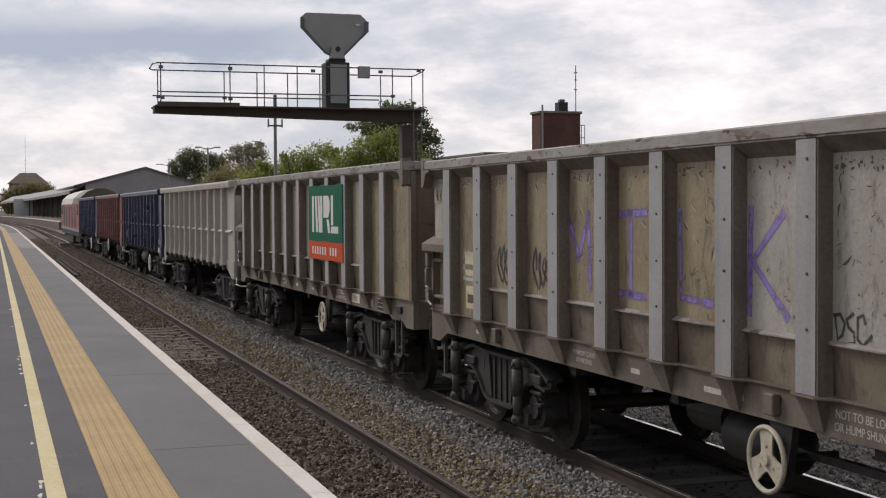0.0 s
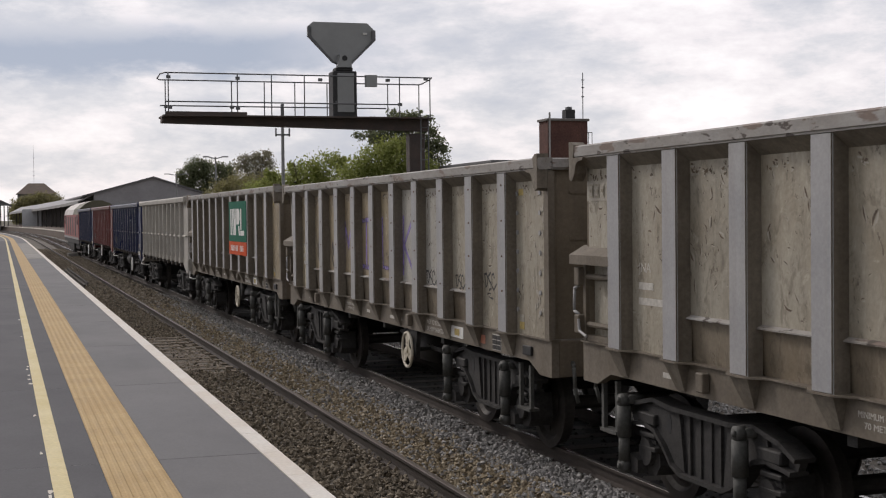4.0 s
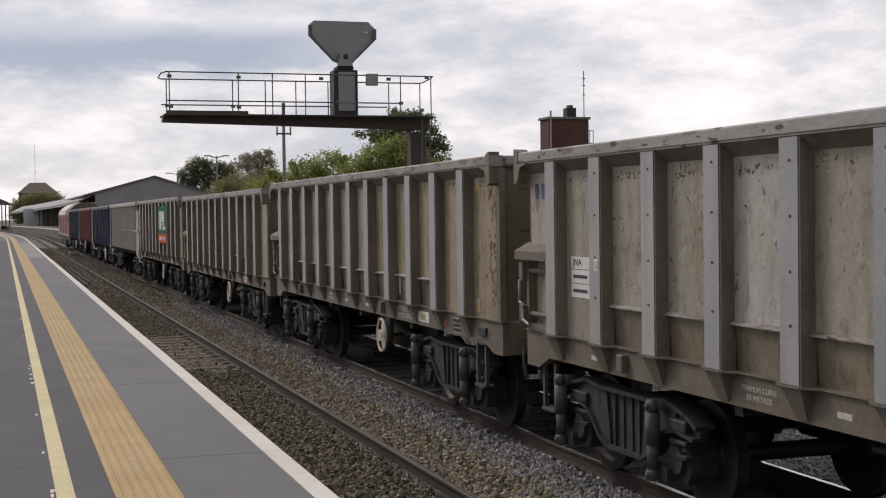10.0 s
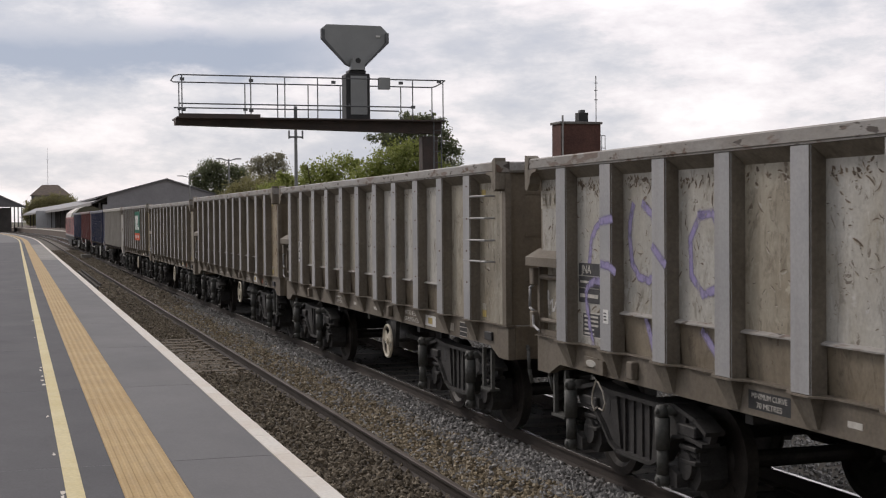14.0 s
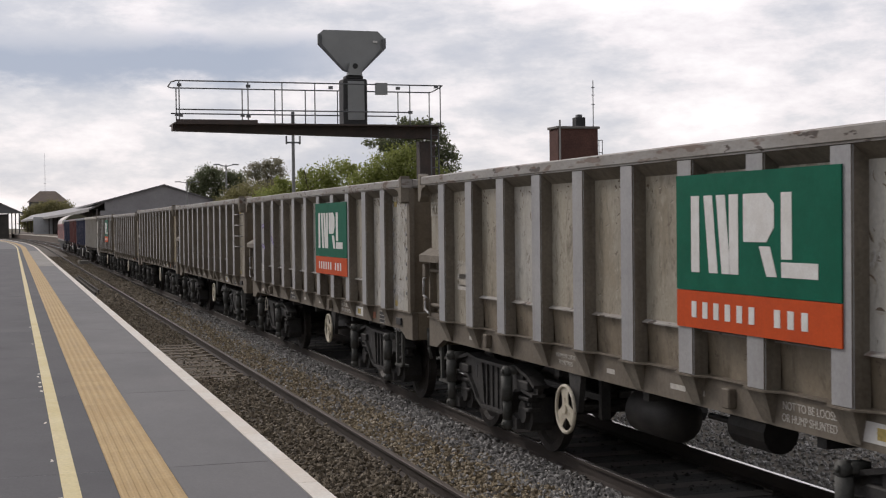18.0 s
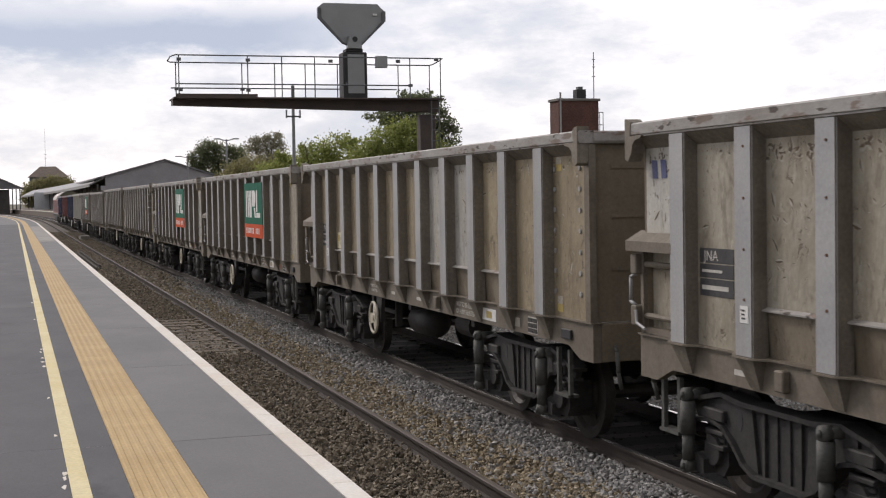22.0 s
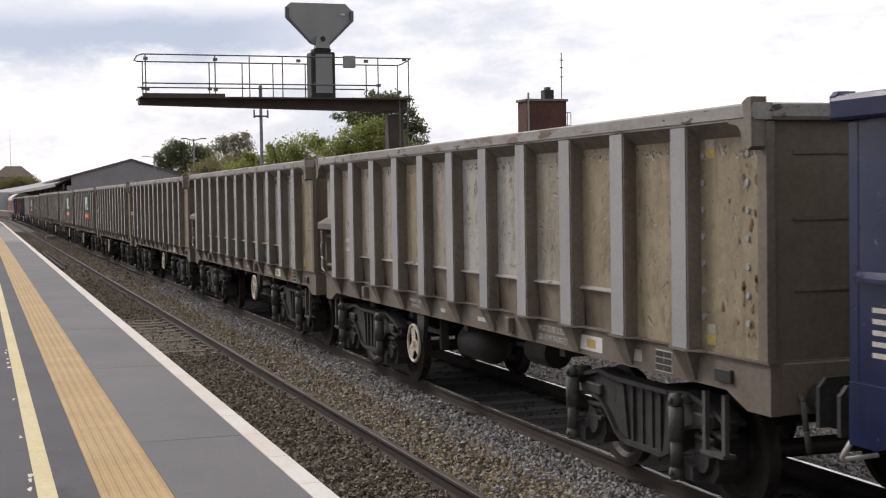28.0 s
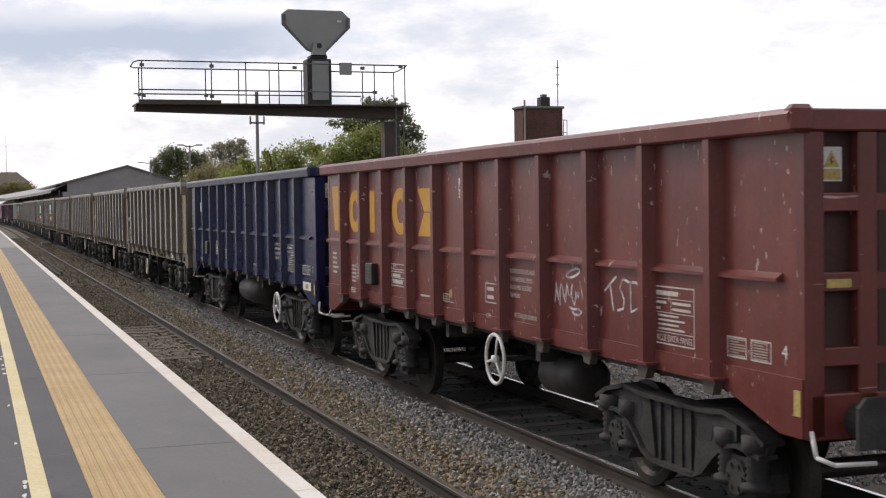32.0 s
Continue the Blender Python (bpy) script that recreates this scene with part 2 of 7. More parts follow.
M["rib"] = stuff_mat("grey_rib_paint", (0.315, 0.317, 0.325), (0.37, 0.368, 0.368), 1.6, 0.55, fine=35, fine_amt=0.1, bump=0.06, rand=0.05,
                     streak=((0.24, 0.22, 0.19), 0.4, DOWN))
M["rim"] = stuff_mat("grey_top_rail_paint", (0.335, 0.325, 0.31), (0.255, 0.235, 0.21), 2.5, 0.6, fine=30, fine_amt=0.15, bump=0.15, bump_scale=15,
                     spot=((0.13, 0.085, 0.06), 5.0, 0.60, 0.04), stretch=(1, 0.4, 1),
                     spot2=(((0.075, 0.06, 0.05), (6.0, 4.5, 14.0), 0.62, 0.03, 0.25), ((0.19, 0.145, 0.12), (3.0, 2.2, 9.0), 0.60, 0.04, -0.2)))
M["sill"] = stuff_mat("dirty_sole_bar_paint", (0.125, 0.103, 0.075), (0.175, 0.15, 0.117), 1.7, 0.7, fine=30, fine_amt=0.18, bump=0.1,
                      streak=((0.12, 0.10, 0.08), 0.6, DOWN))
M["endwall"] = stuff_mat("brown_dusty_end_paint", (0.145, 0.118, 0.082), (0.185, 0.152, 0.11), 1.3, 0.75, fine=30, fine_amt=0.15, bump=0.1, streak=((0.12, 0.10, 0.08), 0.5, DOWN))
M["bogie"] = stuff_mat("brake_dust_black_steel", (0.023, 0.022, 0.021), (0.040, 0.038, 0.036), 6, 0.75, fine=40, fine_amt=0.3, bump=0.2)
M["damper"] = stuff_mat("dusty_grey_damper_paint", (0.062, 0.064, 0.058), (0.085, 0.085, 0.078), 6, 0.7, fine=40, fine_amt=0.25, bump=0.15)
M["footsteel"] = stuff_mat("grimy_bracket_steel", (0.07, 0.058, 0.053), (0.10, 0.083, 0.076), 6, 0.7, fine=40, fine_amt=0.2, bump=0.1)
M["wheel"] = stuff_mat("dark_wheel_steel", (0.030, 0.026, 0.023), (0.052, 0.045, 0.040), 5, 0.6, metal=0.3, fine=40, fine_amt=0.2, bump=0.1)
M["tank"] = stuff_mat("dusty_black_cylinder", (0.024, 0.022, 0.021), (0.04, 0.037, 0.034), 4, 0.6, fine=50, fine_amt=0.2, bump=0.1)
M["cream"] = stuff_mat("chipped_cream_paint", (0.60, 0.56, 0.46), (0.47, 0.42, 0.32), 9, 0.5, fine=60, fine_amt=0.15, spot=((0.2, 0.13, 0.08), 16, 0.63, 0.04))
M["white"] = stuff_mat("white_enamel", (0.74, 0.74, 0.72), (0.66, 0.65, 0.62), 9, 0.5, fine=60, fine_amt=0.06, bump=0.03)
M["ink"] = stuff_mat("black_print", (0.03, 0.03, 0.035), (0.05, 0.05, 0.05), 9, 0.6, bump=0)
M["stencil"] = stuff_mat("worn_white_stencil", (0.58, 0.56, 0.51), (0.43, 0.41, 0.37), 20, 0.7, bump=0)
M["green"] = stuff_mat("emerald_sign_enamel", (0.002, 0.105, 0.062), (0.003, 0.125, 0.075), 3, 0.62, fine=50, fine_amt=0.08, bump=0.03)
M["orange"] = stuff_mat("orange_red_sign_enamel", (0.58, 0.085, 0.02), (0.52, 0.075, 0.02), 3, 0.6, fine=50, fine_amt=0.08, bump=0.03)
for _k in ("green", "orange"):
    M[_k].node_tree.nodes["Principled BSDF"].inputs["Specular IOR Level"].default_value = 0.12
M["yellow"] = stuff_mat("yellow_label", (0.50, 0.38, 0.12), (0.42, 0.32, 0.11), 8, 0.5, bump=0)
M["redlabel"] = stuff_mat("faded_red_label", (0.42, 0.145, 0.085), (0.36, 0.16, 0.10), 8, 0.5, bump=0)
M["maroon"] = stuff_mat("oxide_red_wagon_paint", (0.13, 0.029, 0.025), (0.172, 0.043, 0.037), 1.6, 0.34, fine=30, fine_amt=0.12, bump=0.06, bump_scale=7,
                        streak=((0.17, 0.06, 0.05), 0.35, DOWN), third=(0.11, 0.03, 0.028), spot2=(((0.46, 0.33, 0.30), (1.0, 28.0, 9.0), 0.67, 0.02, 0.1),), dent=(0.15, 2.5), rand=0.05)
M["navy"] = stuff_mat("dark_blue_wagon_paint", (0.006, 0.011, 0.052), (0.010, 0.018, 0.072), 1.6, 0.30, fine=30, fine_amt=0.14, bump=0.06, bump_scale=7,
                      streak=((0.06, 0.065, 0.11), 0.35, DOWN), third=(0.03, 0.035, 0.075), spot2=(((0.20, 0.22, 0.29), (1.0, 26.0, 8.0), 0.70, 0.02, 0.1),), dent=(0.15, 2.5), rand=0.05)
# darker copies of the body paints: grime plus the shade on wagon ends
M["maroon_shade"] = stuff_mat("grime_and_shade_red_paint", (0.072, 0.021, 0.018), (0.045, 0.018, 0.016), 2.0, 0.6, fine=30, fine_amt=0.2, bump=0.1, streak=((0.03, 0.014, 0.012), 0.6, DOWN))
M["navy_shade"] = stuff_mat("grime_and_shade_blue_paint", (0.007, 0.010, 0.035), (0.010, 0.012, 0.025), 2.0, 0.6, fine=30, fine_amt=0.2, bump=0.1, streak=((0.02, 0.019, 0.02), 0.6, DOWN))
M["plain"] = stuff_mat("pale_grey_wagon_paint", (0.36, 0.34, 0.30), (0.42, 0.40, 0.36), 1.6, 0.55, fine=30, fine_amt=0.14, bump=0.06, streak=((0.2, 0.18, 0.14), 0.4, DOWN))
M["rust"] = stuff_mat("flaking_rust", (0.12, 0.06, 0.035), (0.17, 0.10, 0.06), 8, 0.85, fine=40, fine_amt=0.3, bump=0.2)
M["tagblack"] = stuff_mat("black_spray_paint", (0.035, 0.035, 0.038), (0.06, 0.058, 0.055), 6, 0.6, bump=0)
M["paper"] = stuff_mat("pale_cream_poster", (0.62, 0.56, 0.38), (0.55, 0.5, 0.33), 6, 0.6, bump=0)
M["pale"] = stuff_mat("faded_pale_lettering_patch", (0.42, 0.39, 0.33), (0.34, 0.31, 0.26), 14, 0.7, fine=40, fine_amt=0.2, bump=0)
M["gold"] = stuff_mat("deep_yellow_letter_paint", (0.60, 0.31, 0.025), (0.53, 0.27, 0.022), 4, 0.5, fine=40, fine_amt=0.08, bump=0.03)
M["purple"] = stuff_mat("purple_spray_paint", (0.24, 0.18, 0.50), (0.30, 0.235, 0.52), 5, 0.6, fine=50, fine_amt=0.15, bump=0)
M["cyan"] = stuff_mat("turquoise_spray_paint", (0.15, 0.47, 0.53), (0.19, 0.52, 0.57), 5, 0.6, bump=0)
M["fadedblue"] = stuff_mat("faded_blue_lettering", (0.05, 0.06, 0.16), (0.08, 0.09, 0.19), 5, 0.6, bump=0)
M["spraywhite"] = stuff_mat("white_spray_paint", (0.62, 0.61, 0.59), (0.52, 0.51, 0.49), 9, 0.6, bump=0)


def sprayed(m, core):
    """Thins a paint towards the edges of its stroke, and patchily along it."""
    n, l = m.node_tree.nodes, m.node_tree.links
    uv, sep, t = n.new("ShaderNodeTexCoord"), n.new("ShaderNodeSeparateXYZ"), n.new("ShaderNodeTexNoise")
    l.new(uv.outputs["UV"], sep.inputs[0])
    t.inputs["Scale"].default_value, t.inputs["Detail"].default_value = 9, 4
    l.new(uv.outputs["Object"], t.inputs["Vector"])

    def step(op, *a):
        x = n.new("ShaderNodeMath")
        x.operation = op
        for i, v in enumerate(a):
            if isinstance(v, (int, float)):
                x.inputs[i].default_value = v
            else:
                l.new(v, x.inputs[i])
        return x.outputs[0]
    r = n.new("ShaderNodeMapRange")
    r.interpolation_type = "SMOOTHSTEP"
    r.inputs["From Max"].default_value = 1 - core
    l.new(step("SUBTRACT", 1.0, step("ABSOLUTE", step("MULTIPLY_ADD", sep.outputs[0], 2.0, -1.0))), r.inputs["Value"])
    q = n.new("ShaderNodeMapRange")
    q.inputs["From Min"].default_value, q.inputs["From Max"].default_value, q.inputs["To Min"].default_value = 0.36, 0.52, 0.45
    l.new(t.outputs["Fac"], q.inputs["Value"])
    l.new(step("MULTIPLY", r.outputs[0], q.outputs[0]), n["Principled BSDF"].inputs["Alpha"])


for _k, _c in (("purple", 0.35), ("purple_faint", 0.25), ("cyan", 0.75), ("tagblack", 0.6), ("spraywhite", 0.5)):
    sprayed(M[_k], _c)
M["asphalt"] = stuff_mat("dark_platform_surface", (0.058, 0.058, 0.064), (0.075, 0.074, 0.08), 0.7, 0.78, fine=55, fine_amt=0.12, bump=0.08, bump_scale=120,
                         spot=((0.045, 0.045, 0.05), 1.3, 0.60, 0.1), stretch=(1, 0.5, 1))
M["asphalt_b"] = stuff_mat("grey_platform_edge_surface", (0.115, 0.114, 0.117), (0.142, 0.139, 0.14), 0.8, 0.72, fine=55, fine_amt=0.08, bump=0.06, bump_scale=120, rand=0.05, stretch=(1, 0.5, 1))
M["buff"] = stuff_mat("buff_tactile_paving", (0.42, 0.285, 0.125), (0.47, 0.33, 0.155), 1.2, 0.75, fine=40, fine_amt=0.1, bump=0.05, streak=((0.37, 0.265, 0.135), 0.5, (9, 0.35, 1)), rand=0.012)
M["yline"] = stuff_mat("worn_yellow_line_paint", (0.60, 0.50, 0.25), (0.66, 0.57, 0.33), 2, 0.65, fine=40, fine_amt=0.12, bump=0.04, spot=((0.14, 0.135, 0.13), 7, 0.67, 0.03))
M["wline"] = stuff_mat("worn_white_edge_paint", (0.70, 0.67, 0.61), (0.64, 0.58, 0.50), 2, 0.65, fine=40, fine_amt=0.1, bump=0.04, spot=((0.34, 0.30, 0.25), 5, 0.66, 0.05))
M["filler"] = stuff_mat("pale_joint_filler", (0.26, 0.26, 0.27), (0.16, 0.16, 0.17), 1.5, 0.8, bump=0)
M["concrete"] = stuff_mat("stained_concrete", (0.22, 0.21, 0.19), (0.29, 0.28, 0.26), 1.2, 0.85, fine=40, fine_amt=0.15, bump=0.12)
M["brickwall"] = stuff_mat("platform_wall_masonry", (0.11, 0.085, 0.07), (0.16, 0.125, 0.10), 1.5, 0.85, fine=30, fine_amt=0.2, bump=0.2)
M["ballast"] = stuff_mat("ballast_bed", (0.085, 0.074, 0.058), (0.135, 0.117, 0.092), 0.9, 0.9, fine=16, fine_amt=0.55, bump=0.9, bump_scale=16, third=(0.11, 0.095, 0.08))
# near-black: oil, and the train's shade put into the colour
M["oilshade"] = stuff_mat("oil_and_shade_black_ballast", (0.006, 0.0055, 0.005), (0.012, 0.011, 0.009), 1.5, 0.85, fine=20, fine_amt=0.5, bump=0.8, bump_scale=18)
M["earth"] = stuff_mat("rough_ground", (0.10, 0.09, 0.06), (0.14, 0.12, 0.085), 0.2, 0.95, fine=6, fine_amt=0.3, bump=0.4, bump_scale=5, third=(0.07, 0.09, 0.035))
M["railhead"] = stuff_mat("worn_rail_head", (0.07, 0.055, 0.043), (0.105, 0.085, 0.068), 6, 0.55, metal=0.3, fine=60, fine_amt=0.12, bump=0.05, stretch=(1, 0.1, 1))
M["railshine"] = stuff_mat("polished_rail_head", (0.62, 0.61, 0.60), (0.5, 0.49, 0.48), 6, 0.25, metal=0.9, fine=60, fine_amt=0.05, bump=0.03, stretch=(1, 0.1, 1))
M["railweb"] = stuff_mat("rusty_rail_side", (0.034, 0.026, 0.021), (0.05, 0.039, 0.032), 5, 0.85, fine=60, fine_amt=0.2, bump=0.2, stretch=(1, 0.2, 1))
M["sleeper"] = stuff_mat("oily_timber_sleeper", (0.07, 0.052, 0.04), (0.12, 0.09, 0.07), 3, 0.9, fine=30, fine_amt=0.25, bump=0.3, stretch=(0.3, 3, 1), rand=0.2)
M["sleeper_pale"] = stuff_mat("weathered_pale_sleeper", (0.125, 0.098, 0.07), (0.20, 0.163, 0.122), 3, 0.9, fine=30, fine_amt=0.25, bump=0.3, stretch=(0.3, 3, 1), rand=0.15)
M["sleeper_c"] = stuff_mat("dusty_dark_sleeper", (0.06, 0.052, 0.044), (0.042, 0.036, 0.031), 3, 0.9, fine=30, fine_amt=0.2, bump=0.15, rand=0.1)


def rock_mat(name, cols, rough=0.9):
    m = bpy.data.materials.new(name)
    m.use_nodes = True
    n, l = m.node_tree.nodes, m.node_tree.links
    g, r, t, x = n.new("ShaderNodeNewGeometry"), n.new("ShaderNodeValToRGB"), n.new("ShaderNodeTexNoise"), n.new("ShaderNodeMixRGB")
    e = r.color_ramp.elements
    e[0].color, e[1].color = (*cols[0], 1), (*cols[-1], 1)
    for i, c in enumerate(cols[1:-1]):
        k = e.new((i + 1) / (len(cols) - 1))
        k.color = (*c, 1)
    t.inputs["Scale"].default_value, t.inputs["Detail"].default_value = 45, 4
    x.blend_type, x.inputs[0].default_value = "OVERLAY", 0.5
    l.new(g.outputs["Random Per Island"], r.inputs[0])
    l.new(r.outputs[0], x.inputs[1])
    l.new(t.outputs["Fac"], x.inputs[2])
    l.new(x.outputs[0], n["Principled BSDF"].inputs["Base Color"])
    n["Principled BSDF"].inputs["Roughness"].default_value = rough
    return m


M["stones_brown"] = rock_mat("rusty_ballast_stone", [(0.098, 0.077, 0.049), (0.247, 0.198, 0.124), (0.368, 0.305, 0.205), (0.167, 0.133, 0.087), (0.46, 0.402, 0.301)])
M["stones_dark"] = rock_mat("oil_darkened_ballast_stone", [(0.062, 0.051, 0.036), (0.165, 0.136, 0.096), (0.25, 0.21, 0.152), (0.10, 0.082, 0.058), (0.335, 0.29, 0.222)])
M["stones_grey"] = rock_mat("grey_ballast_stone", [(0.125, 0.122, 0.115), (0.25, 0.245, 0.236), (0.37, 0.36, 0.345), (0.175, 0.171, 0.163), (0.49, 0.48, 0.46)])
# stone colours taken down to black for the shade beneath the wagons
M["stones_black"] = rock_mat("train_shade_black_stone", [(0.006, 0.0055, 0.005), (0.013, 0.012, 0.010), (0.02, 0.018, 0.015), (0.009, 0.008, 0.007), (0.03, 0.026, 0.022)])
M["gantry"] = stuff_mat("rusting_dark_gantry_paint", (0.06, 0.05, 0.046), (0.085, 0.062, 0.053), 2.5, 0.7, fine=40, fine_amt=0.2, bump=0.1, spot=((0.12, 0.05, 0.03), 3, 0.6, 0.08))
M["steel"] = stuff_mat("galvanised_grey_steel", (0.11, 0.115, 0.12), (0.15, 0.155, 0.16), 4, 0.5, metal=0.4, fine=40, fine_amt=0.1, bump=0.04)
M["polegrey"] = stuff_mat("weathered_pale_grey_pole", (0.21, 0.215, 0.215), (0.27, 0.275, 0.275), 4, 0.55, fine=40, fine_amt=0.1, bump=0.04)
M["signalgrey"] = stuff_mat("grey_signal_casing", (0.27, 0.282, 0.282), (0.31, 0.322, 0.322), 1.5, 0.5, fine=40, fine_amt=0.06, bump=0.03)
M["black"] = stuff_mat("matt_black_casing", (0.02, 0.02, 0.021), (0.03, 0.03, 0.031), 3, 0.6, bump=0.03)
M["brick"] = stuff_mat("red_brown_brick", (0.078, 0.036, 0.029), (0.108, 0.05, 0.039), 1.8, 0.85, fine=14, fine_amt=0.3, bump=0.2, rand=0.15)
M["cap"] = stuff_mat("grey_coping_concrete", (0.16, 0.15, 0.14), (0.21, 0.20, 0.19), 2, 0.85, bump=0.1)
M["slate"] = stuff_mat("grey_sheet_roofing", (0.27, 0.268, 0.278), (0.31, 0.308, 0.318), 0.4, 0.7, fine=3, fine_amt=0.06, bump=0.05, bump_scale=4)
M["slate_d"] = stuff_mat("dark_grey_roofing", (0.13, 0.13, 0.134), (0.16, 0.16, 0.163), 0.4, 0.75, fine=3, fine_amt=0.1, bump=0.05, bump_scale=4)
M["hoarding"] = stuff_mat("pale_grey_hoarding", (0.46, 0.48, 0.50), (0.53, 0.55, 0.57), 0.7, 0.7, fine=5, fine_amt=0.08, bump=0.04)
# shade inside the shed and below the canopy is part of this colour
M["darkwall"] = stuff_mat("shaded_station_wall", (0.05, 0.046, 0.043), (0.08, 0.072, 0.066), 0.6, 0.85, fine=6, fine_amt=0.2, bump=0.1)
M["fascia"] = stuff_mat("pale_canopy_fascia", (0.34, 0.33, 0.32), (0.28, 0.275, 0.27), 1, 0.7, fine=5, fine_amt=0.1, bump=0.03)
M["locored"] = stuff_mat("locomotive_red_paint", (0.25, 0.03, 0.024), (0.21, 0.028, 0.022), 0.8, 0.5, fine=10, fine_amt=0.1, bump=0.02)
M["locoroof"] = stuff_mat("pale_dusty_roof_paint", (0.60, 0.56, 0.53), (0.50, 0.47, 0.44), 0.8, 0.55, fine=10, fine_amt=0.1, bump=0.02)
M["locodark"] = stuff_mat("sooty_olive_roof_paint", (0.10, 0.095, 0.06), (0.14, 0.13, 0.08), 0.8, 0.6, fine=10, fine_amt=0.15, bump=0.02)
M["bark"] = stuff_mat("grey_brown_bark", (0.08, 0.06, 0.045), (0.12, 0.095, 0.07), 4, 0.95, fine=20, fine_amt=0.3, bump=0.4, bump_scale=20)
M["glass"] = stuff_mat("dark_window_glass", (0.03, 0.035, 0.04), (0.045, 0.05, 0.055), 1, 0.1, bump=0)


def leaf_mat(name, a, b, c):
    m = rock_mat(name, [a, b, c, b], 0.6)
    n, l = m.node_tree.nodes, m.node_tree.links
    tr, mix = n.new("ShaderNodeBsdfTranslucent"), n.new("ShaderNodeMixShader")
    mix.inputs[0].default_value = 0.5
    l.new(n["Principled BSDF"].inputs["Base Color"].links[0].from_socket, tr.inputs["Color"])
    l.new(n["Principled BSDF"].outputs[0], mix.inputs[1])
    l.new(tr.outputs[0], mix.inputs[2])
    l.new(mix.outputs[0], n["Material Output"].inputs["Surface"])
    return m


M["leaf_bright"] = leaf_mat("spring_green_leaves", (0.20, 0.235, 0.055), (0.27, 0.31, 0.085), (0.35, 0.375, 0.13))
M["leaf_dark"] = leaf_mat("deep_green_leaves", (0.11, 0.13, 0.07), (0.16, 0.185, 0.10), (0.22, 0.235, 0.14))
M["leaf_olive"] = leaf_mat("olive_brown_leaves", (0.22, 0.207, 0.085), (0.28, 0.262, 0.115), (0.25, 0.232, 0.13))
M["leaf_grey"] = leaf_mat("thin_budding_twigs", (0.21, 0.198, 0.14), (0.26, 0.247, 0.172), (0.31, 0.295, 0.215))


# ---- mesh helpers ----
def part(name, bm, material, parent=None, label="", smooth=False):
    """Links a bmesh (or a mesh already made) as one object under a thing or a part."""
    if isinstance(bm, bpy.types.Mesh):
        me = bm
    else:
        me = bpy.data.meshes.new(name)
        bm.normal_update()
        bm.to_mesh(me)
        bm.free()
        me.materials.append(material)
        if smooth:
            for p in me.polygons:
                p.use_smooth = True
    ob = new(name, me)
    ob.parent = parent
    if label:
        ob["label"] = label
    return ob


def thing(name, label, category, m=None, group="", kind=""):
    ob = new(name)
    ob.empty_display_size = 0.2
    if m is not None:
        ob.matrix_basis = m
    return tagged(ob, label, category, group, kind)


def box(bm, x0, x1, y0, y1, z0, z1, bevel=0.0):
    vs = [bm.verts.new((x, y, z)) for x in (x0, x1) for y in (y0, y1) for z in (z0, z1)]
    fs = [bm.faces.new([vs[i] for i in q]) for q in ((0, 1, 3, 2), (4, 6, 7, 5), (0, 4, 5, 1), (2, 3, 7, 6), (0, 2, 6, 4), (1, 5, 7, 3))]
    if bevel:
        es = list({e for f in fs for e in f.edges})
        bmesh.ops.bevel(bm, geom=es, offset=bevel, segments=1, affect="EDGES")
    return bm


def abox(*a):
    return box(bmesh.new(), *a)


def prism(bm, pts, axis, a, b):
    """A polygon extruded along an axis from a to b. pts are in the other two axes, in order (x: y z, y: x z, z: x y)."""
    def at(p, v):
        return {"x": (v, p[0], p[1]), "y": (p[0], v, p[1]), "z": (p[0], p[1], v)}[axis]
    lo = [bm.verts.new(at(p, a)) for p in pts]
    hi = [bm.verts.new(at(p, b)) for p in pts]
    fs = [bm.faces.new(lo), bm.faces.new(hi)]
    for i in range(len(pts)):
        j = (i + 1) % len(pts)
        fs.append(bm.faces.new((lo[i], lo[j], hi[j], hi[i])))
    bmesh.ops.recalc_face_normals(bm, faces=fs)
    return bm


def tube(bm, p0, p1, r0, r1=None, seg=10, caps=True):
    p0, p1 = Vector(p0), Vector(p1)
    r1 = r0 if r1 is None else r1
    d = (p1 - p0).normalized()
    u = d.orthogonal().normalized()
    v = d.cross(u)
    ring = [[bm.verts.new(p + (u * math.cos(k) + v * math.sin(k)) * r) for k in (2 * math.pi * i / seg for i in range(seg))] for p, r in ((p0, r0), (p1, r1))]
    fs = [bm.faces.new((ring[0][i], ring[0][(i + 1) % seg], ring[1][(i + 1) % seg], ring[1][i])) for i in range(seg)]
    if caps:
        fs += [bm.faces.new(ring[0][::-1]), bm.faces.new(ring[1])]
    return bm


def bend(bm, pts, r, seg=6):
    for a, b in zip(pts, pts[1:]):
        tube(bm, a, b, r, seg=seg)
    return bm


def torus_x(bm, c, R, r, nr=28, ns=8):
    """A ring about the x axis."""
    vs = [[bm.verts.new((c[0] + r * math.cos(b), c[1] + (R + r * math.sin(b)) * math.cos(a), c[2] + (R + r * math.sin(b)) * math.sin(a)))
           for b in (2 * math.pi * j / ns for j in range(ns))] for a in (2 * math.pi * i / nr for i in range(nr))]
    for i in range(nr):
        for j in range(ns):
            bm.faces.new((vs[i][j], vs[(i + 1) % nr][j], vs[(i + 1) % nr][(j + 1) % ns], vs[i][(j + 1) % ns]))
    return bm


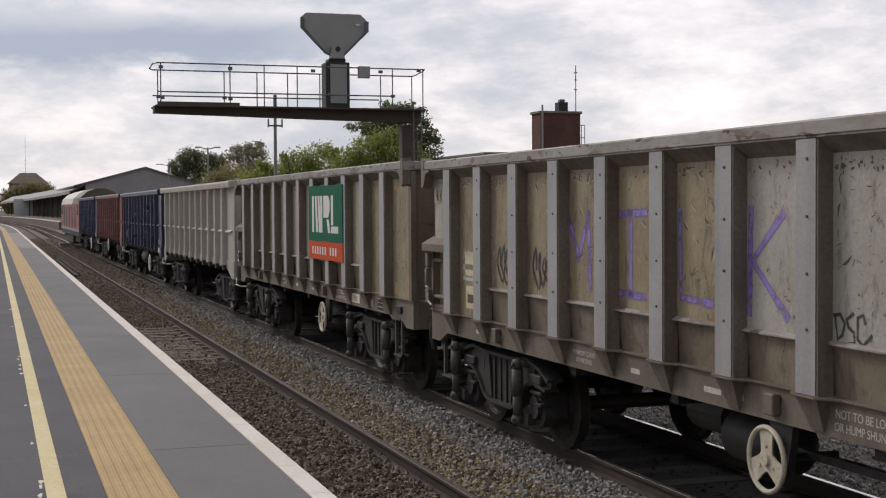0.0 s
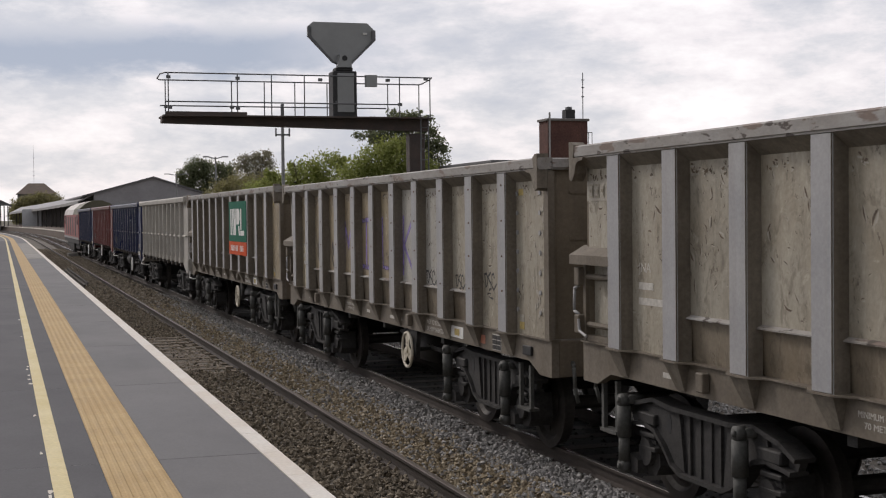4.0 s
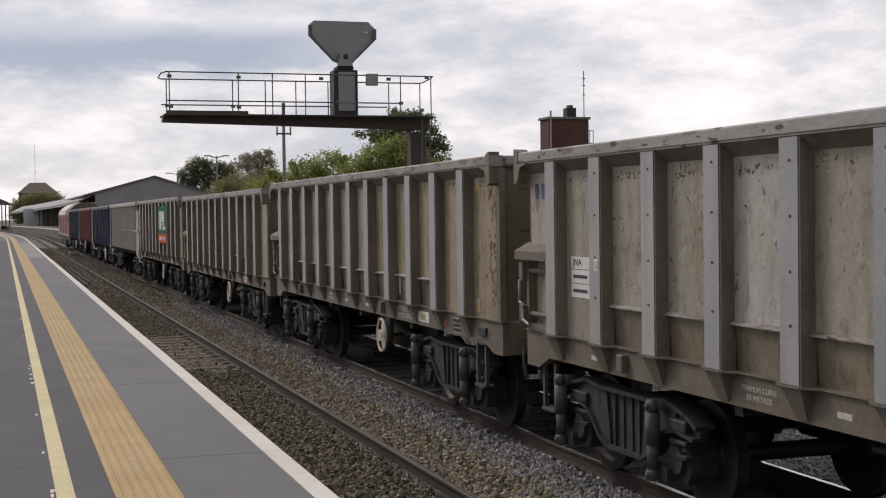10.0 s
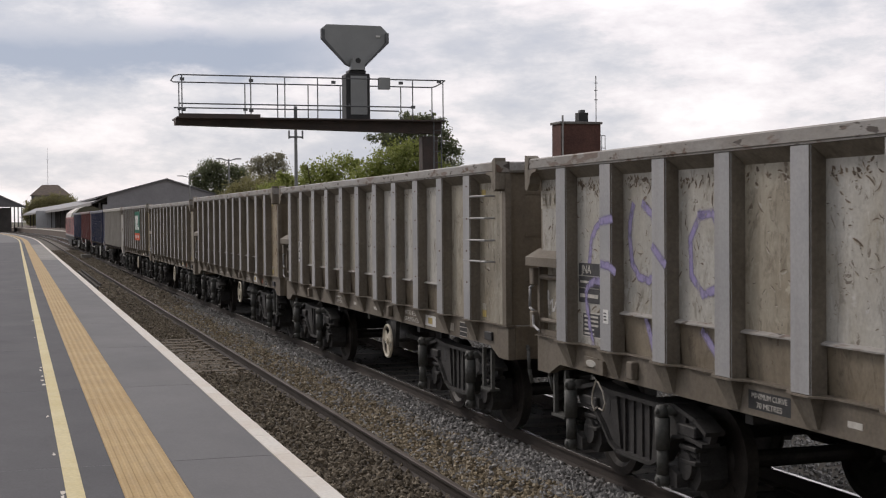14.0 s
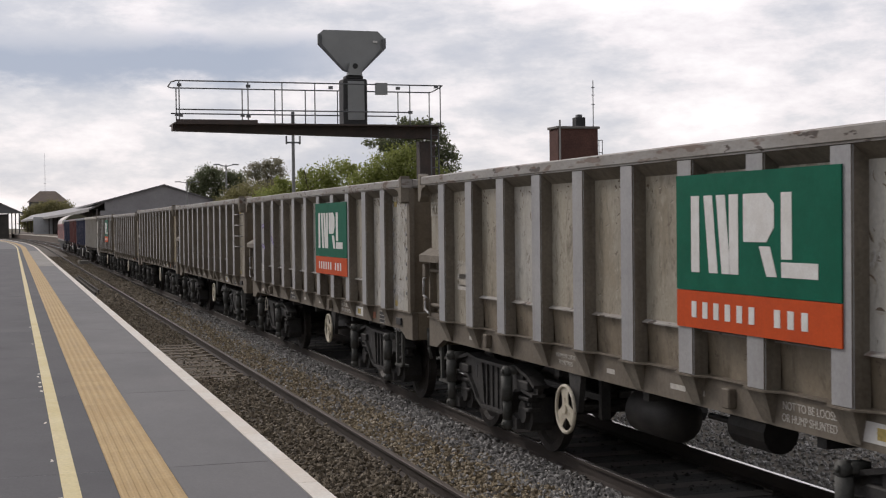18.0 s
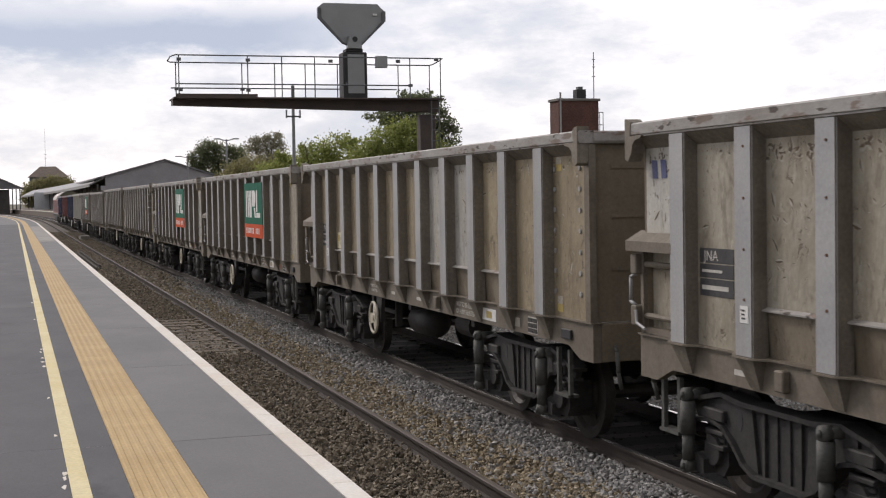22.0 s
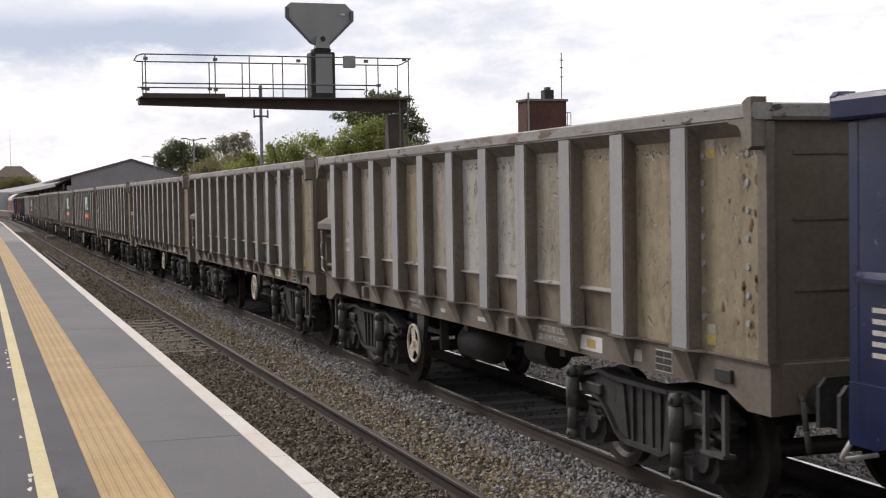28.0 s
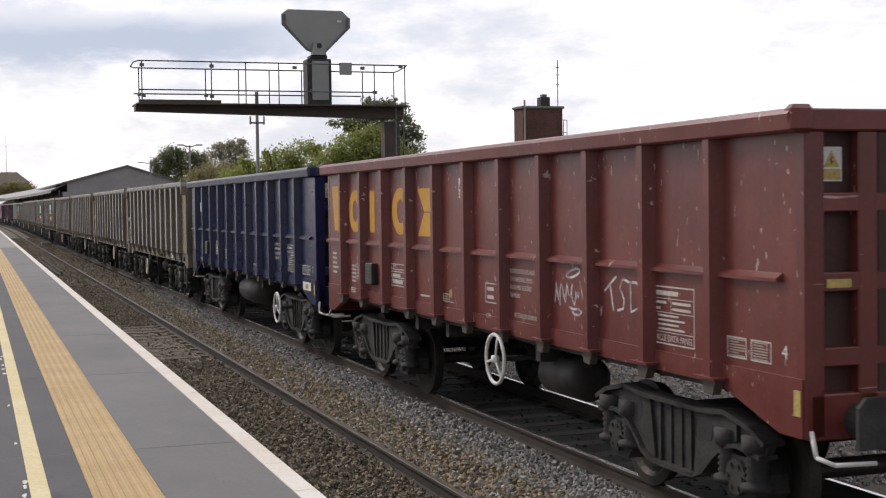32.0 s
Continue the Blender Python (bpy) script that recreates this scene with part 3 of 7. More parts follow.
def lathe_x(bm, prof, seg=28):
    """A profile of (x, radius) turned about the x axis."""
    rings = [[bm.verts.new((x, r * math.cos(a), r * math.sin(a))) for a in (2 * math.pi * i / seg for i in range(seg))] for x, r in prof]
    for a, b in zip(rings, rings[1:]):
        for i in range(seg):
            bm.faces.new((a[i], a[(i + 1) % seg], b[(i + 1) % seg], b[i]))
    bm.faces.new(rings[0][::-1])
    bm.faces.new(rings[-1])
    bmesh.ops.recalc_face_normals(bm, faces=bm.faces)
    return bm


LINE_X, NEAR_X = 6.65, 3.30          # centres of the train's line and of the platform line


def bend_of(y):
    """How far the line has bent to the left at y."""
    return max(0.0, y - 170.0) ** 2 / 4700.0


def line_x(y):
    """The centre of the train's line, which draws a little nearer to the platform line before the bend."""
    return LINE_X - 0.37 * min(1.0, max(0.0, (y - 8.0) / 99.0)) - bend_of(y)


def along(bm, prof, x0, ys):
    """A profile of (x, z) swept along the line at the offset x0, or along a line given by a function."""
    rings = [[bm.verts.new(((x0(y) if callable(x0) else x0 - bend_of(y)) + px, y, pz)) for px, pz in prof] for y in ys]
    n = len(prof)
    for a, b in zip(rings, rings[1:]):
        for i in range(n):
            bm.faces.new((a[i], a[(i + 1) % n], b[(i + 1) % n], b[i]))
    bm.faces.new(rings[0])
    bm.faces.new(rings[-1][::-1])
    bmesh.ops.recalc_face_normals(bm, faces=bm.faces)
    return bm


YS = [-40, 0, 8] + list(range(17, 125, 9)) + [170] + list(range(190, 480, 15))


# ---- ground, tracks, platform ----
def build_ground():
    bm = bmesh.new()
    xs = [-1500, -300, -60, 2.0, 12.0, 60, 300, 1500]
    ys = [-300, -60, 0, 60, 170, 300, 600, 3000]
    g = [[bm.verts.new((x, y, -0.36)) for y in ys] for x in xs]
    for i in range(len(xs) - 1):
        for j in range(len(ys) - 1):
            bm.faces.new((g[i][j], g[i + 1][j], g[i + 1][j + 1], g[i][j + 1]))
    tagged(part("ground", bm, M["earth"]), "rough brown and grassy ground around the railway", "ground", kind="structure")
    bm = along(bmesh.new(), [(1.9, -0.355), (1.9, -0.18), (13.2, -0.18), (14.0, -0.355)], 0, YS)
    tagged(part("track_bed", bm, M["ballast"]), "brown and grey stone ballast bed under both tracks", "ballast", kind="structure")


def build_shade_bed():
    # dark strip laid between the rails where the train shades the ballast
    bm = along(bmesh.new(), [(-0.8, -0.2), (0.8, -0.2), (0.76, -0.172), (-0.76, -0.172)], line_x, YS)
    tagged(part("oily_bed", bm, M["oilshade"]), "ballast between the rails blackened for oil and shade under the train", "ballast", kind="structure")


RAIL = [(-0.07, -0.16), (0.07, -0.16), (0.07, -0.148), (0.012, -0.13), (0.012, -0.04), (0.035, -0.03), (0.035, -0.004), (0.028, 0.0),
        (-0.028, 0.0), (-0.035, -0.004), (-0.035, -0.03), (-0.012, -0.04), (-0.012, -0.13), (-0.07, -0.148)]


def build_tracks():
    for cx, head, lab in ((NEAR_X, "railhead", "dull worn rails of the platform line"), (LINE_X, "railshine", "polished rails of the line under the train")):
        tr = thing("railway_track", lab + " on dusty sleepers", "railway track", kind="structure")
        for s in (-0.752, 0.752):
            at = cx + s if cx == NEAR_X else (lambda y, s=s: line_x(y) + s)
            r = part("rail", along(bmesh.new(), RAIL, at, YS), M["railweb"], tr)
            part("rail_head", along(bmesh.new(), [(-0.03, -0.001), (0.03, -0.001), (0.026, 0.002), (-0.026, 0.002)], at, YS), M[head], r)
        base = bmesh.new()
        box(base, -1.3, 1.3, -0.125, 0.125, -0.3, -0.165)
        box(base, -0.92, -0.58, -0.09, 0.09, -0.166, -0.14)
        box(base, 0.58, 0.92, -0.09, 0.09, -0.166, -0.14)
        me = bpy.data.meshes.new("sleeper")
        base.to_mesh(me)
        base.free()
        me.materials.append(M["sleeper"] if cx == NEAR_X else M["sleeper_c"])
        rnd = random.Random(5)
        pale = me.copy()
        pale.materials[0] = M["sleeper_pale"]
        for i in range(-22, 110):
            o = part("sleeper", pale if cx == NEAR_X and 27 <= i <= 38 else me, None, tr)
            o.location = ((cx if cx == NEAR_X else line_x(6 + i * 0.68)) + rnd.uniform(-0.03, 0.03), 6.0 + i * 0.68 + rnd.uniform(-0.03, 0.03), rnd.uniform(-0.012, 0.004) - (0.06 if cx == NEAR_X and not 27 <= i <= 38 else 0.0))
            o.rotation_euler = (0, 0, rnd.uniform(-0.012, 0.012))
        bm = bmesh.new()
        for i in range(300):
            y = 6.0 + (110 + i) * 0.68
            xc = cx - bend_of(y) if cx == NEAR_X else line_x(y)
            box(bm, xc - 1.3, xc + 1.3, y - 0.125, y + 0.125, -0.3, -0.165 if cx == LINE_X else -0.186)
        o = part("far_sleepers", bm, M["sleeper"], tr)
        o["kind"] = "stuff"


def stones(name, material, label, spots, seed, lo=0.018, hi=0.036):
    """Loose stones as one object. spots: rows of (count, x0, x1, y0, y1, z)."""
    rng = np.random.default_rng(seed)
    ico = np.array([(0, 0, 1), (0.9, 0, 0.1), (0.25, 0.85, 0), (-0.75, 0.5, 0.1), (-0.7, -0.55, -0.05), (0.3, -0.85, 0.1), (0, 0, -0.8)])
    tri = np.array([(0, 1, 2), (0, 2, 3), (0, 3, 4), (0, 4, 5), (0, 5, 1), (6, 2, 1), (6, 3, 2), (6, 4, 3), (6, 5, 4), (6, 1, 5)])
    V, F, k = [], [], 0
    for n, x0, x1, y0, y1, z in spots:
        y = y0 * (y1 / y0) ** rng.random(n)
        c = np.stack([rng.uniform(x0, x1, n), y, np.full(n, z) + rng.normal(0, 0.012, n)], 1)
        a = rng.uniform(0, 6.28, (n, 3))
        size = rng.uniform(lo, hi, (n, 1, 1)) * rng.uniform(0.65, 1.35, (n, 1, 3))
        p = ico[None] * (1 + rng.normal(0, 0.16, (n, 7, 1))) * size
        ca, sa = np.cos(a), np.sin(a)
        x_, y_, z_ = p[..., 0], p[..., 1], p[..., 2]
        x_, y_ = x_ * ca[:, :1] - y_ * sa[:, :1], x_ * sa[:, :1] + y_ * ca[:, :1]
        y_, z_ = y_ * ca[:, 1:2] - z_ * sa[:, 1:2], y_ * sa[:, 1:2] + z_ * ca[:, 1:2]
        p = np.stack([x_, y_, z_], -1) + c[:, None]
        V.append(p.reshape(-1, 3))
        F.append((tri[None] + (np.arange(n) * 7)[:, None, None] + k).reshape(-1, 3))
        k += n * 7
    V, F = np.concatenate(V), np.concatenate(F)
    me = bpy.data.meshes.new(name)
    me.from_pydata(V.tolist(), [], F.tolist())
    me.materials.append(material)
    return tagged(new(name, me), label, "ballast", kind="stuff")


def build_ballast():
    stones("ballast_stones", M["stones_brown"], "loose rusty brown ballast stones between the tracks",
           [(17000, 4.07, 5.3, 9.5, 45, -0.165)], 3)
    stones("ballast_stones", M["stones_dark"], "dark oily ballast stones in the platform track",
           [(8000, 2.6, 4.03, 10.0, 24.6, -0.155), (2600, 2.6, 4.03, 24.6, 32, -0.195), (5000, 2.6, 4.03, 32, 50, -0.155)], 4)
    stones("ballast_stones", M["stones_black"], "ballast stones blackened for the shade under the train", [(7000, 5.78, 7.36, 10, 45, -0.20)], 8)
    stones("ballast_stones", M["stones_grey"], "fresh grey ballast stones along the train's line",
           [(13000, 5.05, 5.80, 9.5, 50, -0.16), (2500, 4.1, 5.2, 9.5, 50, -0.155), (11000, 7.45, 10.2, 11, 45, -0.17)], 6)


    stones("ballast_stones", M["stones_dark"], "coarse brown ballast stones farther along the tracks", [(9000, 2.7, 4.02, 48, 130, -0.16), (9000, 4.1, 5.4, 44, 130, -0.16)], 9, 0.035, 0.07)


PLAT = 0.915


def edge_along(bm, prof, ys):
    """A profile swept along the platform, whose far end swings away from the line."""
    return along(bm, prof, lambda y: -max(0.0, y - 112.0) ** 2 / 2500.0, ys)


def build_platform():
    ys = [-40, 0, 60, 112, 120, 128, 136, 144, 152, 160, 170, 180, 190, 200, 210]
    pf = tagged(part("platform", edge_along(bmesh.new(), [(-6.0, -0.355), (1.78, -0.355), (1.78, PLAT - 0.1), (1.78, PLAT - 0.006), (-6.0, PLAT - 0.006)], ys), M["brickwall"]),
                "long railway platform with a dark masonry face", "platform", kind="structure")
    # surface bands in bays of 4.4 m: (name, x0, x1, thickness, material)
    step, gap = 4.43, 0.012
    bands = (("paving_slab", -6.0, 0.275, 0.0, "asphalt"), ("paving_slab", 0.385, 0.61, 0.0, "asphalt"), ("paving_slab", 1.01, 1.73, 0.002, "asphalt_b"))
    cache = {}
    for i in range(-8, 25):
        y0 = 9.62 - 2 * step + i * step
        for j, (nm, x0, x1, dz, mat) in enumerate(bands):
            if j not in cache:
                bm = box(bmesh.new(), x0, x1, gap / 2, step - gap / 2, PLAT - 0.03, PLAT + dz)
                cache[j] = bpy.data.meshes.new(nm)
                bm.to_mesh(cache[j])
                bm.free()
                cache[j].materials.append(M[mat])
            o = part(nm, cache[j], None, pf)
            o.location = (0, y0, 0)
        # pale filler in the joint
        if "fill" not in cache:
            bm = bmesh.new()
            for x0, x1 in ((-6.0, 0.275), (0.385, 0.61), (1.01, 1.73)):
                box(bm, x0, x1, -gap / 2, gap / 2, PLAT - 0.03, PLAT - 0.001)
            cache["fill"] = bpy.data.meshes.new("joint_filler")
            bm.to_mesh(cache["fill"])
            bm.free()
            cache["fill"].materials.append(M["filler"])
        part("joint_filler", cache["fill"], None, pf).location = (0, y0, 0)
    # spilt paint beside the yellow line
    rnd = random.Random(11)
    for y in (6.35, 6.5, 8.3, 8.6, 8.75, 10.2, 12.2, 14.6, 15.0, 15.4, 16.0, 16.3, 20.5, 24.0):
        q = [(0.262 - rnd.uniform(0.0, 0.012) + rnd.uniform(0.006, 0.02) * math.cos(a * 0.9), rnd.uniform(0.03, 0.09) * math.sin(a * 0.9)) for a in range(7)]
        part("paint_fleck", prism(bmesh.new(), q, "z", PLAT, PLAT + 0.002), M["wline"], pf).location = (rnd.uniform(-0.02, 0.0), y, 0)
    # edge stones with a rounded nose, painted white on top
    for i in range(-40, 121):
        y0 = 9.62 - 0.9 * 8 + i * 0.9
        if "cope" not in cache:
            bm = prism(bmesh.new(), [(1.735, PLAT - 0.13), (1.875, PLAT - 0.13), (1.885, PLAT - 0.02), (1.87, PLAT + 0.004), (1.735, PLAT + 0.004)], "y", 0.003, 0.897)
            cache["cope"] = bpy.data.meshes.new("coping_stone")
            bm.to_mesh(cache["cope"])
            bm.free()
            cache["cope"].materials.append(M["wline"])
        o = part("coping_stone", cache["cope"], None, pf)
        o.location = (0, y0, 0)
    # yellow line
    for i in range(-8, 25):
        y0 = 9.62 - 2 * step + i * step
        if "yl" not in cache:
            cache["yl"] = bpy.data.meshes.new("line_paint")
            bm = box(bmesh.new(), 0.275, 0.385, 0, step, PLAT - 0.03, PLAT + 0.003)
            bm.to_mesh(cache["yl"])
            bm.free()
            cache["yl"].materials.append(M["yline"])
        part("line_paint", cache["yl"], None, pf).location = (0, y0, 0)
    # buff tactile slabs with raised ribs along the line
    for i in range(-60, 265):
        y0 = 9.62 - 0.4 * 10 + i * 0.4
        if "tac" not in cache:
            bm = box(bmesh.new(), 0.613, 1.007, 0.0015, 0.3985, PLAT - 0.03, PLAT + 0.001)
            for k in range(6):
                x = 0.613 + 0.394 * (k + 0.5) / 6
                prism(bm, [(x - 0.02, PLAT + 0.001), (x + 0.02, PLAT + 0.001), (x + 0.012, PLAT + 0.007), (x - 0.012, PLAT + 0.007)], "y", 0.0015, 0.3985)
            cache["tac"] = bpy.data.meshes.new("tactile_slab")
            bm.to_mesh(cache["tac"])
            bm.free()
            cache["tac"].materials.append(M["buff"])
        part("tactile_slab", cache["tac"], None, pf).location = (0, y0, 0)
    # the far, plainer length of the platform
    for nm, x0, x1, mat, dz in (("far_surface", -6, 1.73, "asphalt_b", 0.0), ("far_edge", 1.735, 1.88, "wline", 0.004), ("far_tactile", 0.61, 1.01, "buff", 0.004), ("far_line", 0.275, 0.385, "yline", 0.004)):
        part(nm, edge_along(bmesh.new(), [(x0, PLAT - 0.05), (x1, PLAT - 0.05), (x1, PLAT + dz), (x0, PLAT + dz)], [111.55] + ys[4:]), M[mat], pf)
    # pale patch where the surface was renewed
    part("surface_patch", abox(1.02, 1.72, 61, 100, PLAT - 0.01, PLAT + 0.006), M["concrete"], pf, "paler renewed strip of surface")


build_ground()
build_shade_bed()
build_tracks()
build_platform()


# ---- signal gantry ----
def build_gantry():
    g = thing("signal_gantry", "rusty cantilever signal gantry with handrails behind the train", "signal gantry", pose(0, 37.0, -0.355))
    b = 0.355
    part("post", abox(10.95, 11.4, -0.19, 0.19, 0, 4.89 + b, 0.02), M["gantry"], g)
    part("base_plate", abox(10.8, 11.75, -0.45, 0.45, 0, 0.06, 0.01), M["gantry"], g)
    bm = prism(bmesh.new(), [(4.1, 5.13 + b), (11.52, 4.96 + b), (11.52, 5.28 + b), (4.1, 5.28 + b)], "y", -0.2, 0.2)
    part("beam", bm, M["gantry"], g)
    part("walkway", abox(4.1, 11.5, -0.6, 0.62, 5.282 + b, 5.32 + b), M["gantry"], g, "steel grating walkway")
    part("toe_board", abox(4.15, 6.3, -0.63, -0.605, 5.28 + b, 5.40 + b), M["gantry"], g)
    for y, xs in ((-0.6, (4.23, 6.05, 6.97, 7.87, 10.55, 11.43)), (0.62, (4.29, 6.09, 7.0, 7.86, 8.78, 10.55, 11.48))):
        for x in xs:
            part("handrail_post", tube(bmesh.new(), (x, y, 5.30 + b), (x, y, (6.415 if y < 0 else 6.34) + b), 0.016, seg=8), M["steel"], g)
        for z in ((6.415, 5.66) if y < 0 else (6.34, 5.645)):
            x1 = 11.5 if z > 6 else 10.5
            part("handrail", tube(bmesh.new(), (4.15, y, z + b), (x1, y, z + b), 0.018, seg=8), M["steel"], g)
    for x in (4.05, 11.52):
        part("handrail", bend(bmesh.new(), [(x + (0.1 if x < 6 else -0.05), -0.6, 6.415 + b), (x, -0.35, 6.40 + b), (x, 0.4, 6.35 + b), (x + (0.1 if x < 6 else -0.05), 0.62, 6.34 + b)], 0.018), M["steel"], g)
    for x, y, z in ((4.23, -0.62, 6.30), (6.05, -0.62, 6.30), (8.3, -0.62, 6.30), (10.2, -0.62, 6.32), (4.26, -0.62, 5.5), (6.05, -0.62, 5.5), (4.3, 0.6, 5.62), (6.09, 0.6, 5.62), (10.55, -0.62, 5.66), (11.3, -0.62, 6.38)):
        part("clamp", abox(x - 0.05, x + 0.06, y - 0.03, y + 0.03, z + b - 0.04, z + b + 0.04), M["steel"], g)
    part("equipment_box", abox(9.58, 9.9, -0.66, -0.5, 6.14 + b, 6.46 + b, 0.01), M["signalgrey"], g)
    # ladder down the post
    for x in (11.30, 11.52):
        part("ladder_rail", tube(bmesh.new(), (x - 0.1, -0.45, 0), (x - 0.1, -0.45, 5.4 + b), 0.02, seg=6), M["steel"], g)
    for k in range(18):
        part("rung", tube(bmesh.new(), (11.2, -0.45, 0.3 + 0.3 * k), (11.42, -0.45, 0.3 + 0.3 * k), 0.012, seg=6), M["steel"], g)
    # signal: cabinet, hinge and the back of its wide head
    s = thing("junction_signal", "grey triangular signal head on a black post cabinet, seen from behind", "railway signal", pose(9.09, 37.0, 5.4))
    part("cabinet", abox(-0.34, 0.34, -0.25, 0.3, -0.08, 1.2, 0.03), M["black"], s)
    part("cabinet_door", abox(-0.22, 0.25, -0.275, -0.252, 0.06, 1.13, 0.008), M["signalgrey"], s, "grey cabinet door")
    part("door_hinge", abox(-0.28, -0.24, -0.29, -0.25, 0.3, 0.36), M["steel"], s)
    part("collar", abox(-0.24, 0.24, -0.2, 0.22, 1.2, 1.30, 0.02), M["black"], s)
    part("swivel", prism(bmesh.new(), [(-0.2, 1.3), (0.2, 1.3), (0.16, 1.62), (0.0, 1.7), (-0.14, 1.64)], "y", -0.26, -0.02), M["signalgrey"], s)
    part("swivel_hole", tube(bmesh.new(), (0.0, -0.27, 1.55), (0.0, -0.2, 1.55), 0.075, seg=16), M["black"], s)
    prof = [(-0.12, 1.38), (0.22, 1.38), (0.93, 2.08), (0.93, 2.36), (0.72, 2.56), (-0.82, 2.56), (-0.99, 2.42), (-0.99, 2.15), (-0.3, 1.45)]
    part("back_plate", prism(bmesh.new(), prof, "y", 0.0, 0.04), M["signalgrey"], s)
    for a, c in zip(prof, prof[1:] + prof[:1]):
        if a[1] < 2.2 or c[1] < 2.2:
            part("rim_flange", prism(bmesh.new(), [a, c, (c[0] * 0.9, c[1] * 0.97 + 0.06), (a[0] * 0.9, a[1] * 0.97 + 0.06)], "y", -0.09, -0.002), M["steel"], s)
    part("vent", abox(0.58, 0.70, -0.03, -0.002, 2.24, 2.29), M["white"], s)
    for k in range(3):
        part("lamp_hood", tube(bmesh.new(), (-0.5 + 0.5 * k, 0.04, 2.25), (-0.5 + 0.5 * k, 0.3, 2.25), 0.14, seg=14), M["black"], s)


build_gantry()


# ---- buildings ----
def build_brick_tower():
    h = thing("brick_building", "flat-roofed brick building with a tall brick chimney stack", "building", pose(25.6, 61.5, -0.355))
    b = 0.355
    part("wall", abox(-2.7, 9.0, 1.2, 9, 0, 5.1 + b), M["brick"], h)
    part("roof", abox(-2.9, 9.3, 0.95, 9.3, 5.1 + b, 5.24 + b, 0.02), M["slate_d"], h)
    st = part("chimney", abox(-0.85, 1.2, -1.3, -0.2, 0, 7.0 + b), M["brick"], h)
    part("coping", abox(-0.93, 1.28, -1.38, -0.12, 7.0 + b, 7.12 + b, 0.02), M["cap"], st)
    part("flue", abox(0.22, 0.7, -1.0, -0.5, 7.12 + b, 7.58 + b, 0.02), M["black"], st)
    part("flue_cap", abox(0.34, 0.58, -0.9, -0.6, 7.58 + b, 7.72 + b, 0.02), M["steel"], st)
    part("downpipe", tube(bmesh.new(), (-0.78, -1.36, 4.5), (-0.78, -1.36, 7.4 + b), 0.05, seg=8), M["fascia"], st, "pale grey pipe")
    an = part("aerial", tube(bmesh.new(), (1.1, -1.0, 7.1 + b), (1.1, -1.0, 9.35 + b), 0.022, seg=6), M["steel"], h)
    for z in (8.2, 8.65, 9.0):
        part("aerial_rod", tube(bmesh.new(), (1.02, -1.0, z + b), (1.18, -1.0, z + b), 0.02, seg=5), M["steel"], an)
    for x, z in ((1.32, 6.75), (1.5, 6.5), (1.68, 6.5)):
        part("guard_post", tube(bmesh.new(), (x, -0.75, 4.9 + b), (x, -0.75, z + b), 0.018, seg=6), M["steel"], st)
    for z, x0 in ((5.9, 1.2), (6.5, 1.2), (6.74, 1.2)):
        part("guard_rail", tube(bmesh.new(), (x0, -0.75, z + b), (1.69 if z < 6.6 else 1.33, -0.75, z + b), 0.018, seg=6), M["steel"], st)
    for k in range(5):
        w = part("window", abox(-2.6 + k * 2.2, -1.4 + k * 2.2, 1.15, 1.21, 2.6, 4.2), M["white"], h)
        part("pane", abox(-2.5 + k * 2.2, -1.5 + k * 2.2, 1.13, 1.155, 2.7, 4.1), M["glass"], w)


def gable(bm, x0, x1, xp, ze, zp, y0, y1, t=0.25):
    return prism(bm, [(x0, ze), (xp, zp), (x1, ze), (x1, ze - t), (xp, zp - t), (x0, ze - t)], "y", y0, y1)


